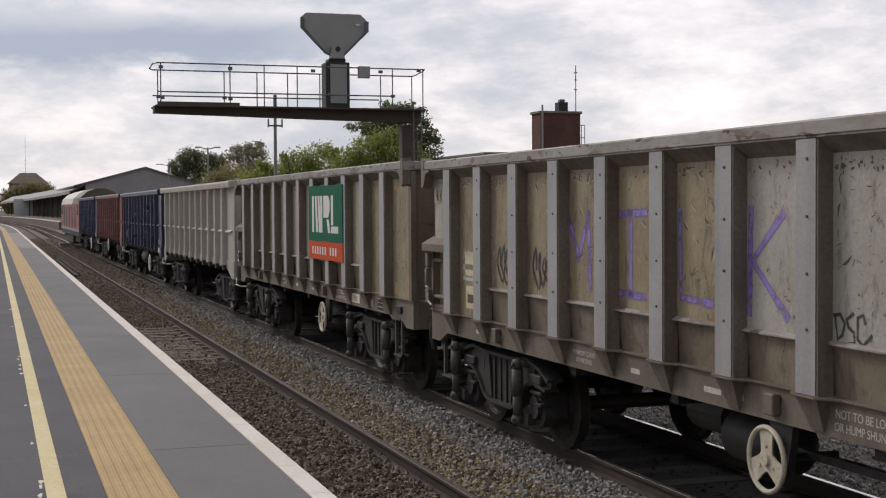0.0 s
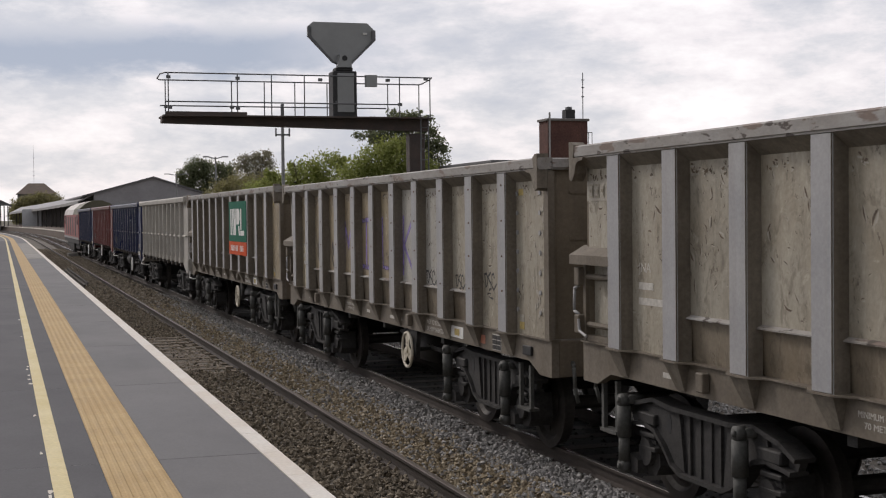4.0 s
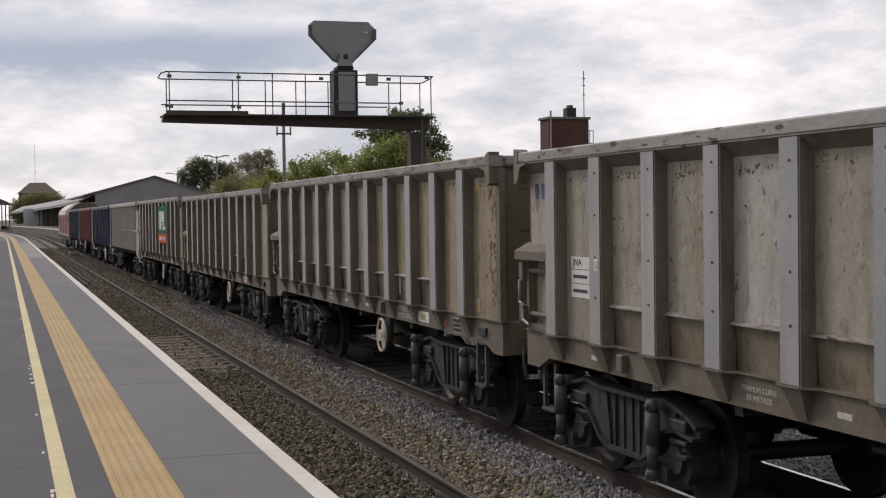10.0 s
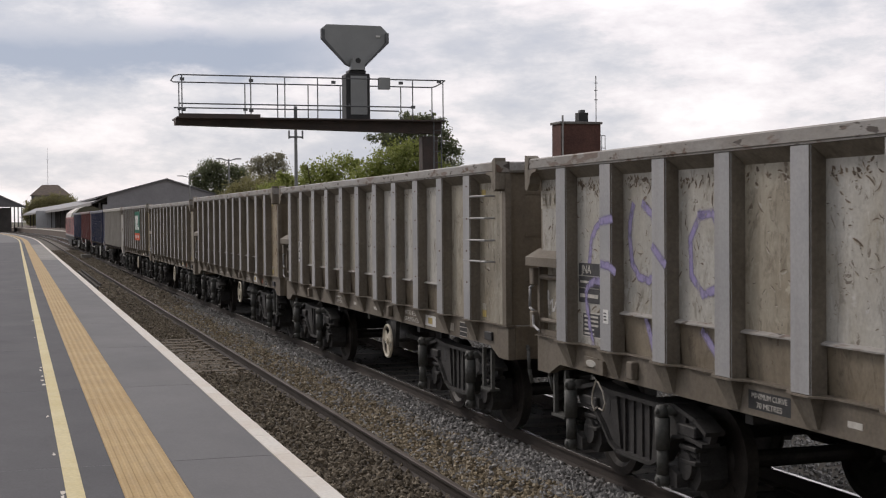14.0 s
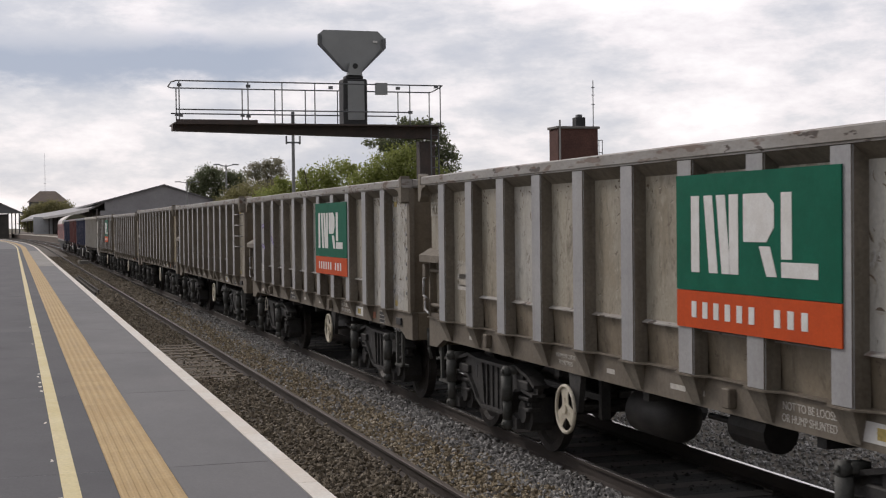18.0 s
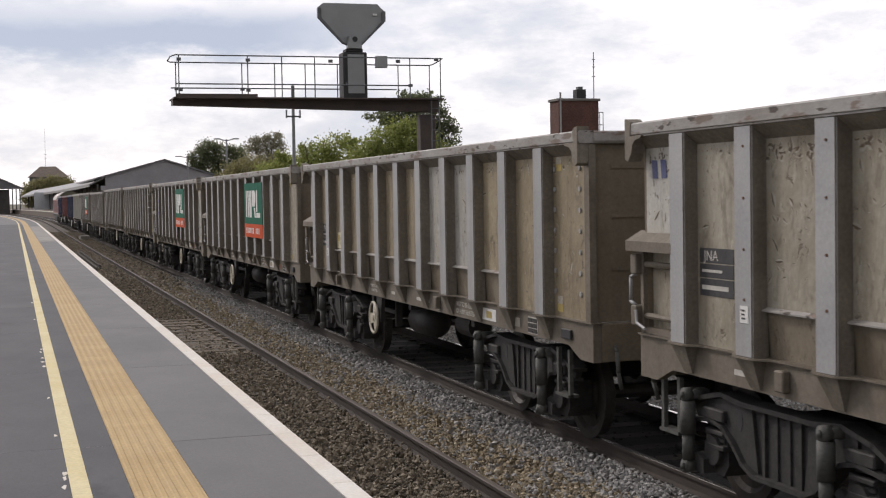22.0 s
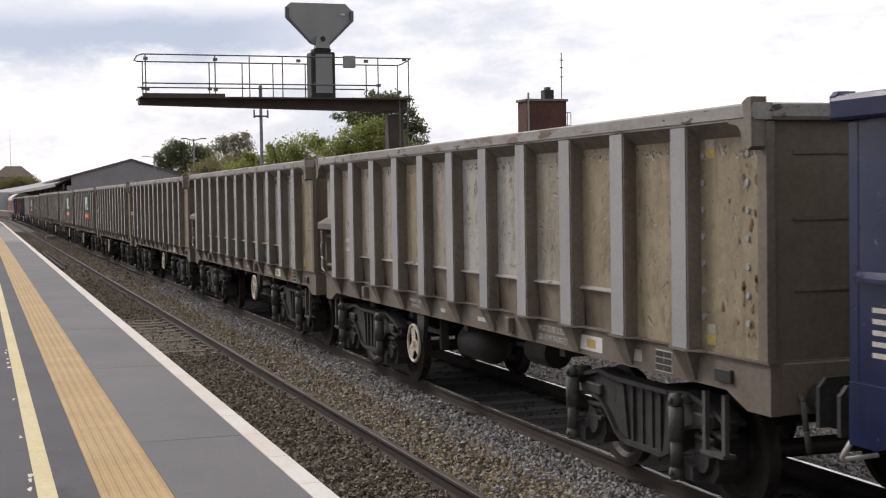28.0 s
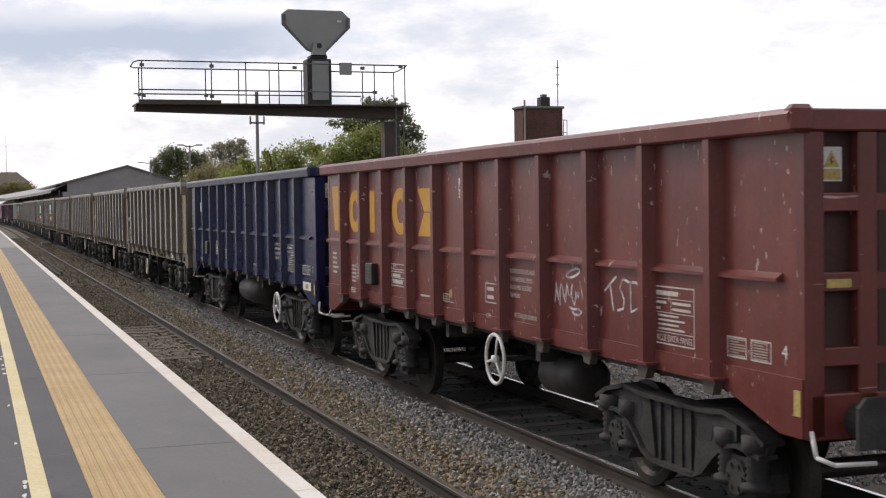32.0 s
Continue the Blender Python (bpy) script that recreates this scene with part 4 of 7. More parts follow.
def build_station():
    b = 0.355
    h = thing("station_shed", "large grey gabled train shed of the station in the distance", "station building", pose(0, 215, -0.355))
    part("gable_wall", prism(bmesh.new(), [(13.5, 4.2 + b), (13.5, 6.4 + b), (22.5, 8.79 + b), (34.5, 4.97 + b), (34.5, 4.2 + b)], "y", 0.3, 0.6), M["slate"], h)
    part("roof", prism(bmesh.new(), [(11.8, 6.17 + b), (22.5, 9.05 + b), (36.5, 4.6 + b), (36.5, 4.4 + b), (22.5, 8.8 + b), (11.8, 5.92 + b)], "y", 0, 70), M["slate_d"], h)
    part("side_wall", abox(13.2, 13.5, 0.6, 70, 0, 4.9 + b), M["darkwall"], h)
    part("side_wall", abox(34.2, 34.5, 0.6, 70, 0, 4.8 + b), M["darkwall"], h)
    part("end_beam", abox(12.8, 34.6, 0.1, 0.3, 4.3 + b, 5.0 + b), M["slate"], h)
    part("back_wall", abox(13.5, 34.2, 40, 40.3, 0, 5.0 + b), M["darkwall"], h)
    c = thing("platform_canopy", "long low pitched platform canopy with a pale fascia", "canopy", pose(0, 0, -0.355))
    pts = [(215.8, 12.9), (250, 12.3), (300, 10.6), (360, 7.6), (420, 4.0)]
    for i, ((ya, xa), (yb, xb)) in enumerate(zip(pts, pts[1:])):
        bm = bmesh.new()
        q = []
        for y, x in ((ya, xa), (yb, xb)):
            zr = 7.25 - 0.0035 * (y - 212)
            q.append([bm.verts.new(v) for v in ((x - 1.6, y, zr - 1.5), (x + 1.5, y, zr), (x + 5, y, zr - 0.9), (x + 5, y, zr - 1.1), (x + 1.5, y, zr - 0.25), (x - 1.6, y, zr - 1.75))])
        for k in range(6):
            bm.faces.new((q[0][k], q[0][(k + 1) % 6], q[1][(k + 1) % 6], q[1][k]))
        bm.faces.new(q[0])
        bm.faces.new(q[1][::-1])
        bmesh.ops.recalc_face_normals(bm, faces=bm.faces)
        part("roof", bm, M["slate"], c)
        bm = bmesh.new()
        za, zb = 5.75 - 0.0035 * (ya - 212), 5.75 - 0.0035 * (yb - 212)
        vs = [bm.verts.new(v) for v in [(x - dx, y, z) for dx in (1.65, 1.75) for x, y, z in ((xa, ya, za - 0.5), (xa, ya, za), (xb, yb, zb), (xb, yb, zb - 0.5))]]
        for k in ((0, 1, 2, 3), (4, 5, 6, 7), (1, 5, 6, 2), (0, 3, 7, 4)):
            bm.faces.new([vs[i] for i in k])
        part("fascia", bm, M["fascia"], c)
        bm = bmesh.new()
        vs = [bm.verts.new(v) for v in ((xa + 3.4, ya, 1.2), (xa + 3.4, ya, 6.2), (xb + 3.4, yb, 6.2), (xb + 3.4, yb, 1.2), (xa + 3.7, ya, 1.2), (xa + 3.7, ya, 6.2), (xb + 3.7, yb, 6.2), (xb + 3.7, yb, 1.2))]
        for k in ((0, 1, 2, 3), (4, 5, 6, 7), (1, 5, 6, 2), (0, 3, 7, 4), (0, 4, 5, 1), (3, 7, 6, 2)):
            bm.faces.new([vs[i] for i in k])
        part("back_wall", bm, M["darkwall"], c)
        for y in range(int(ya), int(yb), 12):
            x = xa + (xb - xa) * (y - ya) / (yb - ya) - 0.6
            part("column", tube(bmesh.new(), (x, y, 1.27), (x, y, 5.6), 0.12, seg=8), M["darkwall"], c)
    p = part("opposite_platform", along(bmesh.new(), [(8.25, -0.355), (40, -0.355), (40, PLAT), (8.25, PLAT)], 0, [186] + list(range(190, 480, 15))), M["brickwall"])
    tagged(p, "far platform on the other side of the line", "platform", kind="structure")
    part("edge_line", along(bmesh.new(), [(8.24, PLAT - 0.12), (8.6, PLAT - 0.12), (8.6, PLAT + 0.005), (8.24, PLAT + 0.005)], 0, [186] + list(range(190, 480, 15))), M["wline"], p)
    hd = thing("hoarding", "pale grey panelled hoarding on the far platform", "hoarding", pose(0, 0, PLAT))
    for k in range(5):
        part("panel", abox(4.7 + k * 0.88, 5.565 + k * 0.88, 340, 340.1, 0, 4.1), M["hoarding"], hd)
    t = thing("hipped_block", "distant brown block with a hipped roof behind the station", "building", pose(11.5, 480, -0.355))
    part("wall", abox(-6.1, 6.1, 0, 13, 0, 11.5), M["slate_d"], t)
    bm = bmesh.new()
    lo = [bm.verts.new(v) for v in ((-6.7, -0.6, 11.5), (6.7, -0.6, 11.5), (6.7, 13.6, 11.5), (-6.7, 13.6, 11.5))]
    hi = [bm.verts.new(v) for v in ((-2.6, 6, 15.2), (2.6, 6, 15.2), (2.6, 7, 15.2), (-2.6, 7, 15.2))]
    bm.faces.new(hi)
    bm.faces.new(lo[::-1])
    for k in range(4):
        bm.faces.new((lo[k], lo[(k + 1) % 4], hi[(k + 1) % 4], hi[k]))
    part("roof", bm, M["brickwall"], t)
    for k in range(5):
        part("window", abox(-5.4 + k * 2.3, -4.0 + k * 2.3, -0.06, 0.02, 9.6, 10.9), M["fascia"], t)
    u = thing("goods_building", "low dark-roofed building beyond the platform end", "building", pose(-9.0, 360, -0.355))
    part("wall", abox(-8, 8.0, 0.5, 12, 0, 6.3), M["darkwall"], u)
    part("roof", gable(bmesh.new(), -11.6, 11.6, 0, 6.6, 12.0, -0.5, 12.5, 0.4), M["slate_d"], u)
    part("gable_wall", prism(bmesh.new(), [(-11.3, 6.45), (11.3, 6.45), (0, 11.7)], "y", -0.3, -0.1), M["slate_d"], u)
    for k in range(4):
        part("post", tube(bmesh.new(), (10.6 - k * 0.9, 0.2 + k * 3.6, 0), (10.6 - k * 0.9, 0.2 + k * 3.6, 6.9 + k * 0.4), 0.14, seg=8), M["steel"], u)
    mast = thing("radio_mast", "tall thin grey lattice radio mast far behind the station", "mast", pose(10.9, 492, -0.355))
    part("pole", tube(bmesh.new(), (0, 0, 0), (0, 0, 28.5), 0.09, 0.04, seg=8), M["hoarding"], mast)
    for z in (18.0, 19.5, 24.0):
        part("cross_bar", abox(-0.4, 0.4, -0.05, 0.05, z, z + 0.09), M["hoarding"], mast)


def build_lamp(x, y, top, arm, wide=0.06, spike=0.0):
    p = thing("lamp_post", "slim grey steel lamp post with flat lamp arms", "lamp post", pose(x, y, -0.355), group="yard lamp posts")
    z = top + 0.355
    part("pole", tube(bmesh.new(), (0, 0, 0), (0, 0, z), wide * 1.2, wide * 0.8, seg=8), M["polegrey"], p)
    if arm:
        for s in (-1, 1):
            a = part("arm", tube(bmesh.new(), (0, 0, z - 0.15), (s * arm * 0.6, 0, z), 0.04, seg=6), M["steel"], p)
            part("lantern", abox(min(s * arm * 0.5, s * arm), max(s * arm * 0.5, s * arm), -0.15, 0.15, z - 0.04, z + 0.06, 0.02), M["signalgrey"], a)
    if spike:
        part("camera_box", abox(-0.085, 0.085, -0.085, 0.085, z, z + spike, 0.02), M["steel"], p)
        part("ring", abox(-0.4, 0.4, -0.12, 0.12, z - 0.5, z - 0.42), M["steel"], p)
        for s in (-0.38, 0.38):
            part("bracket", abox(s - 0.03, s + 0.03, -0.1, 0.1, z - 0.55, z - 0.1), M["steel"], p)


build_brick_tower()
build_station()
build_lamp(14.95, 75, 7.6, 0, 0.105, 1.25)
build_lamp(16.44, 110, 7.45, 1.0, 0.08)
build_lamp(19.36, 160, 7.65, 1.4, 0.09)


# ---- trees ----
def leaves(blobs, n, size, seed, thin=0.0):
    rng = np.random.default_rng(seed)
    V, F = [], []
    w = np.array([b[3] * b[4] * b[5] for b in blobs]) ** 0.67
    w = w / w.sum()
    k = 0
    for (cx, cy, cz, rx, ry, rz), share in zip(blobs, w):
        m = max(8, int(n * share))
        d = rng.normal(size=(m, 3))
        d /= np.linalg.norm(d, axis=1)[:, None]
        # clumps on the shell of each blob, with gaps
        seeds = rng.normal(size=(max(6, m // 45), 3))
        seeds /= np.linalg.norm(seeds, axis=1)[:, None]
        near = seeds[rng.integers(0, len(seeds), m)]
        d = near + 0.36 * d
        r = rng.uniform(0.72, 1.08, (m, 1)) * (0.86 + 0.28 * rng.random((m, 1)))
        c = np.array((cx, cy, cz)) + d * r * np.array((rx, ry, rz)) * 0.9
        a, b2 = rng.normal(size=(m, 3)), rng.normal(size=(m, 3))
        a /= np.linalg.norm(a, axis=1)[:, None]
        b2 -= (b2 * a).sum(1)[:, None] * a
        b2 /= np.linalg.norm(b2, axis=1)[:, None]
        s = size * rng.uniform(0.6, 1.4, (m, 1))
        q = np.stack([c - a * s, c + b2 * s * 0.55, c + a * s, c - b2 * s * 0.55], 1)
        V.append(q.reshape(-1, 3))
        F.append((np.arange(m * 4).reshape(m, 4) + k))
        k += m * 4
    return np.concatenate(V), np.concatenate(F)


def build_tree(x, y, blobs, n, size, mat, label, seed, trunk=0.22, group="trees"):
    t = thing("tree", label, "tree", pose(x, y, -0.36), group=group)
    rnd = random.Random(seed)
    top = max(b[2] for b in blobs)
    bm = bmesh.new()
    pts = [Vector((rnd.uniform(-0.15, 0.15) * k, rnd.uniform(-0.15, 0.15) * k, top * k / 5)) for k in range(6)]
    for k in range(5):
        tube(bm, pts[k], pts[k + 1], trunk * (1 - 0.16 * k), trunk * (1 - 0.16 * (k + 1)), seg=8)
    part("trunk", bm, M["bark"], t)
    for b in blobs:
        k = rnd.randint(2, 4)
        bm = bmesh.new()
        end = Vector(b[:3])
        mid = (pts[k] + end) / 2 + Vector((rnd.uniform(-0.3, 0.3), 0, 0.3))
        tube(bm, pts[k], mid, trunk * 0.4, trunk * 0.25, seg=6)
        tube(bm, mid, end, trunk * 0.25, trunk * 0.08, seg=6)
        for _ in range(7):
            d = Vector((rnd.uniform(-1, 1) * b[3], rnd.uniform(-1, 1) * b[4], rnd.uniform(-0.2, 1) * b[5])) * 0.95
            tube(bm, end - d * 0.15, end + d, trunk * 0.12, trunk * 0.03, seg=4)
        part("limb", bm, M["bark"], t)
    V, F = leaves(blobs, int(n * 2.2), size * 0.68, seed)
    me = bpy.data.meshes.new("crown")
    me.from_pydata(V.tolist(), [], F.tolist())
    me.materials.append(M[mat])
    part("crown", me, None, t)
    return t


def build_trees():
    build_tree(20.3, 71, [(-1.9, 0, 4.9, 1.1, 1.2, 1.1), (-1.0, 0, 5.8, 1.2, 1.2, 1.1), (0.3, 0, 5.9, 1.4, 1.3, 1.2), (-0.4, 0, 4.3, 2.2, 1.4, 1.3), (1.2, 0, 4.7, 1.5, 1.3, 1.3), (1.0, 0.3, 3.4, 2.4, 1.4, 1.2), (-0.8, 0, 3.0, 2.6, 1.4, 1.2)],
               17000, 0.11, "leaf_bright", "broad tree in bright spring leaf behind the gantry", 11)
    build_tree(21.5, 72.6, [(-2.3, 0, 7.3, 0.7, 0.7, 0.5), (-1.4, 0, 7.7, 0.9, 0.8, 0.6), (-0.5, 0, 8.1, 0.9, 0.8, 0.6), (0.4, 0, 8.1, 0.9, 0.8, 0.6), (1.2, 0, 7.2, 0.9, 0.8, 0.8), (1.7, 0, 6.2, 0.8, 0.8, 0.8), (1.3, 0, 5.3, 0.9, 0.8, 0.9), (0.3, 0, 6.8, 1.0, 0.8, 0.8), (-1.0, 0, 6.9, 1.0, 0.8, 0.7)],
               4600, 0.12, "leaf_dark", "tall tree with open dark green foliage and bare twigs", 12, 0.16)
    build_tree(17.3, 84, [(-1.9, 0, 4.0, 1.3, 1.4, 1.2), (-0.6, 0, 4.6, 1.3, 1.4, 1.2), (0.9, 0, 5.3, 1.3, 1.4, 1.2), (2.2, 0, 5.7, 1.3, 1.4, 1.2), (0.5, 0, 3.2, 3.0, 1.5, 1.4), (-1.2, 0, 5.4, 0.5, 0.5, 0.7), (0.2, 0, 5.9, 0.5, 0.5, 0.6), (3.0, 0, 6.3, 0.6, 0.6, 0.6)], 8500, 0.12, "leaf_bright", "loose bushy tree in fresh green leaf", 13, 0.14)
    build_tree(41.3, 292, [(-3.7, 0, 11.6, 2.2, 2.0, 2.3), (-1.6, 0, 13.4, 2.3, 2.0, 2.2), (-2.4, 0, 9.0, 3.4, 2.0, 3.0), (1.0, 0, 12.8, 2.2, 2.0, 2.4), (1.5, 0, 8.5, 3.0, 2.0, 3.0), (4.2, 0, 12.4, 2.2, 2.0, 2.3), (5.0, 0, 9.5, 2.4, 2.0, 2.8)], 11000, 0.26, "leaf_dark", "dense dark green tree behind the station shed", 14, 0.3)
    build_tree(21.9, 122, [(-0.8, 0, 5.4, 1.8, 1.5, 1.8), (0.9, 0, 5.0, 1.6, 1.5, 1.9), (0.2, 0, 7.0, 1.6, 1.4, 1.4), (-0.5, 0, 3.6, 2.2, 1.5, 1.6), (-1.2, 0, 7.9, 1.0, 1.0, 0.8), (0.6, 0, 8.2, 1.0, 1.0, 0.7)], 9000, 0.12, "leaf_grey", "tree just coming into thin grey-green leaf", 15)
    build_tree(17.9, 104, [(-1.9, 0, 3.9, 1.4, 1.5, 1.5), (-0.6, 0, 4.7, 1.5, 1.5, 1.5), (1.4, 0, 4.5, 1.7, 1.5, 1.5), (2.9, 0, 3.8, 1.5, 1.5, 1.5), (0.9, 0, 2.8, 2.7, 1.5, 1.4)], 9500, 0.13, "leaf_olive", "low olive-green hedge-like tree", 16)
    build_tree(11.5, 468, [(-6.5, 0, 5.5, 2.6, 3, 3.6), (-3, 0, 6.6, 3.4, 3, 4.0), (1.5, 0, 7.4, 4.0, 3, 4.0), (5.6, 0, 7.0, 3.0, 3, 3.8)], 9000, 0.4, "leaf_olive", "distant brown-green trees before a hipped roof", 17, 0.3)


build_trees()


# ---- small things by the line ----
def build_lineside():
    for x, y in ((3.05, 64.0), (3.28, 66.0)):
        o = part("spare_rail", along(bmesh.new(), RAIL, x, [y - 9, y, y + 9]), M["sleeper_c"])
        o.location.z = 0.02
        tagged(o, "rusty spare rail lying in the platform track", "rail", group="spare rails")
    o = part("cable_box", abox(-0.35, 0.35, -0.6, 0.6, 0, 0.28, 0.03), M["concrete"])
    o.location = (4.95, 104, -0.18)
    tagged(o, "low grey concrete cable box between the tracks", "cable box")


build_lineside()


# ---- train ----
HALF, REAR = 6.575, 6.475     # from a wagon's middle to its front and back ends
RIBS = [5.64] + [4.56 - 1.10 * i for i in range(10)]
PAINTED_RIBS = [5.50 - 1.083 * i for i in range(11)]
MESH = {}


def shared(key, make, material, smooth=False):
    if key not in MESH:
        me = bpy.data.meshes.new(key)
        bm = make()
        bm.normal_update()
        bm.to_mesh(me)
        bm.free()
        me.materials.append(material)
        if smooth:
            for p in me.polygons:
                p.use_smooth = True
        MESH[key] = me
    return MESH[key]


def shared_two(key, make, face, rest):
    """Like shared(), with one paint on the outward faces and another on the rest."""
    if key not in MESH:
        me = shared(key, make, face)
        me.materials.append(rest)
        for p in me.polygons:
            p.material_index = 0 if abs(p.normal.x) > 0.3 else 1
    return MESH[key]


def place(name, me, parent, loc=(0, 0, 0), rot=(0, 0, 0), label=""):
    o = part(name, me, None, parent, label)
    o.location, o.rotation_euler = loc, rot
    return o


def wheel_profile():
    return [(-0.07, 0.10), (-0.09, 0.12), (-0.09, 0.16), (-0.03, 0.2), (-0.03, 0.36), (-0.066, 0.385), (-0.066, 0.445), (-0.06, 0.456), (0.035, 0.462), (0.045, 0.487),
            (0.066, 0.487), (0.068, 0.40), (0.03, 0.36), (0.03, 0.2), (0.07, 0.15), (0.07, 0.1)]


def strip(bm, pts, t, x0, x1):
    """A plate of thickness t that follows (y, z) points, between x0 and x1."""
    for a, c in zip(pts, pts[1:]):
        d = Vector((c[0] - a[0], c[1] - a[1])).normalized()
        n, e = Vector((-d.y, d.x)) * t / 2, d * t * 0.3
        prism(bm, [(a[0] - e.x + n.x, a[1] - e.y + n.y), (c[0] + e.x + n.x, c[1] + e.y + n.y), (c[0] + e.x - n.x, c[1] + e.y - n.y), (a[0] - e.x - n.x, a[1] - e.y - n.y)], "x", x0, x1)
    return bm


AXLE = 1.03


def add_bogie(w, yc, style, drop):
    """A two-axle bogie: cast side frames with a deep fluted bowl, bolster, springs, dampers, axle boxes and two turning wheelsets."""
    bg = place("bogie", shared("bolster" + style, lambda: box(box(bmesh.new(), -0.9, 0.9, -0.28, 0.28, 0.5, 0.86, 0.03), -0.35, 0.35, -0.35, 0.35, 0.86, 1.0), M["bogie"]), w, (0, yc, drop))
    low = [(-1.36, 0.66), (-1.04, 0.70), (-0.84, 0.66), (-0.68, 0.55), (-0.52, 0.41), (-0.36, 0.345), (0.36, 0.345), (0.52, 0.41), (0.68, 0.55), (0.84, 0.66), (1.04, 0.70), (1.36, 0.66)]
    top = [(1.42, 0.77), (1.22, 0.86), (0.86, 0.935), (0.5, 0.90), (-0.5, 0.90), (-0.86, 0.935), (-1.22, 0.86), (-1.42, 0.77)]

    def frame_mesh(s):
        bm = prism(bmesh.new(), low + top, "x", *sorted((s * 1.03, s * 1.095)))
        strip(bm, low, 0.035, *sorted((s * 1.0, s * 1.165)))
        strip(bm, top, 0.04, *sorted((s * 0.98, s * 1.165)))
        # upright flutes over the bowl and a raised shoulder at each side
        for yy in (-0.27, -0.1, 0.08, 0.25):
            prism(bm, [(yy - 0.02, 0.36), (yy + 0.02, 0.36), (yy + 0.02, 0.89), (yy - 0.02, 0.89)], "x", *sorted((s * 1.07, s * (1.113 if abs(yy) < 0.2 else 1.122))))
        for k in (-1, 1):
            prism(bm, [(k * 0.33, 0.37), (k * 0.50, 0.42), (k * 0.66, 0.57), (k * 0.84, 0.68), (k * 1.0, 0.72), (k * 1.0, 0.88), (k * 0.86, 0.91), (k * 0.42, 0.89)], "x", *sorted((s * 1.07, s * 1.125)))
        return bm

    def axlebox(s):
        if style:
            bm = prism(bmesh.new(), [(-0.26, 0.36), (-0.16, 0.27), (0.16, 0.27), (0.26, 0.36), (0.24, 0.50), (0.14, 0.62), (-0.14, 0.62), (-0.24, 0.50)], "x", *sorted((s * 0.84, s * 1.12)))
            tube(bm, (s * 1.1, 0, 0.46), (s * 1.16, 0, 0.46), 0.14, seg=16)
            for k in range(6):
                a = k * 1.0472
                tube(bm, (s * 1.155, 0.1 * math.cos(a), 0.46 + 0.1 * math.sin(a)), (s * 1.175, 0.1 * math.cos(a), 0.46 + 0.1 * math.sin(a)), 0.018, seg=6)
            return bm
        bm = prism(bmesh.new(), [(-0.20, 0.34), (-0.12, 0.24), (0.12, 0.24), (0.20, 0.34), (0.17, 0.62), (-0.17, 0.62)], "x", *sorted((s * 0.84, s * 1.10)))
        tube(bm, (s * 1.08, 0, 0.44), (s * 1.15, 0, 0.44), 0.125, seg=14)
        prism(bm, [(0.05, 0.24), (0.34, 0.24), (0.38, 0.30), (0.20, 0.40), (0.05, 0.36)], "x", *sorted((s * 1.05, s * 1.20)))
        return bm

    def damper(s):
        bm = tube(bmesh.new(), (s * 1.24, 0, 0.33), (s * 1.24, 0, 0.56), 0.052, seg=14)
        tube(bm, (s * 1.24, 0, 0.55), (s * 1.24, 0, 0.83), 0.066, seg=14)
        for z in (0.28, 0.885):
            tube(bm, (s * 1.20, 0, z), (s * 1.285, 0, z), 0.06, seg=14)
            tube(bm, (s * 1.28, 0, z), (s * 1.305, 0, z), 0.028, seg=8)
        box(bm, *sorted((s * 1.06, s * 1.22)), -0.06, 0.06, 0.85, 0.93, 0.01)
        return bm

    def coil(s):
        """A coil spring in its pot, turned in one piece."""
        prof = [(0.13, 0.38), (0.13, 0.43)] + [(0.10 if q % 2 else 0.08, 0.45 + q * 0.024) for q in range(10)] + [(0.125, 0.69), (0.125, 0.80)]
        bm, n = bmesh.new(), 14
        rings = [[bm.verts.new((s * 1.08 + r * math.cos(a), r * math.sin(a), z)) for a in (6.2832 * i / n for i in range(n))] for r, z in prof]
        for a, c in zip(rings, rings[1:]):
            for i in range(n):
                bm.faces.new((a[i], a[(i + 1) % n], c[(i + 1) % n], c[i]))
        bm.faces.new(rings[0][::-1])
        bm.faces.new(rings[-1])
        return bm

    def nest(s):
        """Stacked rubber spring in stepped plates."""
        bm = box(bmesh.new(), *sorted((s * 1.0, s * 1.17)), -0.22, 0.12, 0.70, 0.80, 0.012)
        for q, (a, c) in enumerate(((-0.20, 0.10), (-0.16, 0.08), (-0.20, 0.10), (-0.16, 0.08))):
            box(bm, *sorted((s * 1.0, s * (1.155 if q % 2 == 0 else 1.12))), a, c, 0.46 + 0.06 * q, 0.50 + 0.06 * q, 0.008)
        return bm
    for s, k in ((-1, "n"), (1, "f")):
        place("side_frame", shared("side_frame" + k, lambda: frame_mesh(s), M["bogie"]), bg)
        for yy in (-0.60, 0.60):
            place("frame_opening", shared("frame_opening" + k, lambda: prism(bmesh.new(), [(0.045 * math.cos(a * 0.628), 0.75 + 0.085 * math.sin(a * 0.628)) for a in range(10)], "x", *sorted((s * 1.12, s * 1.128))), M["black"]), bg, (0, yy, 0))
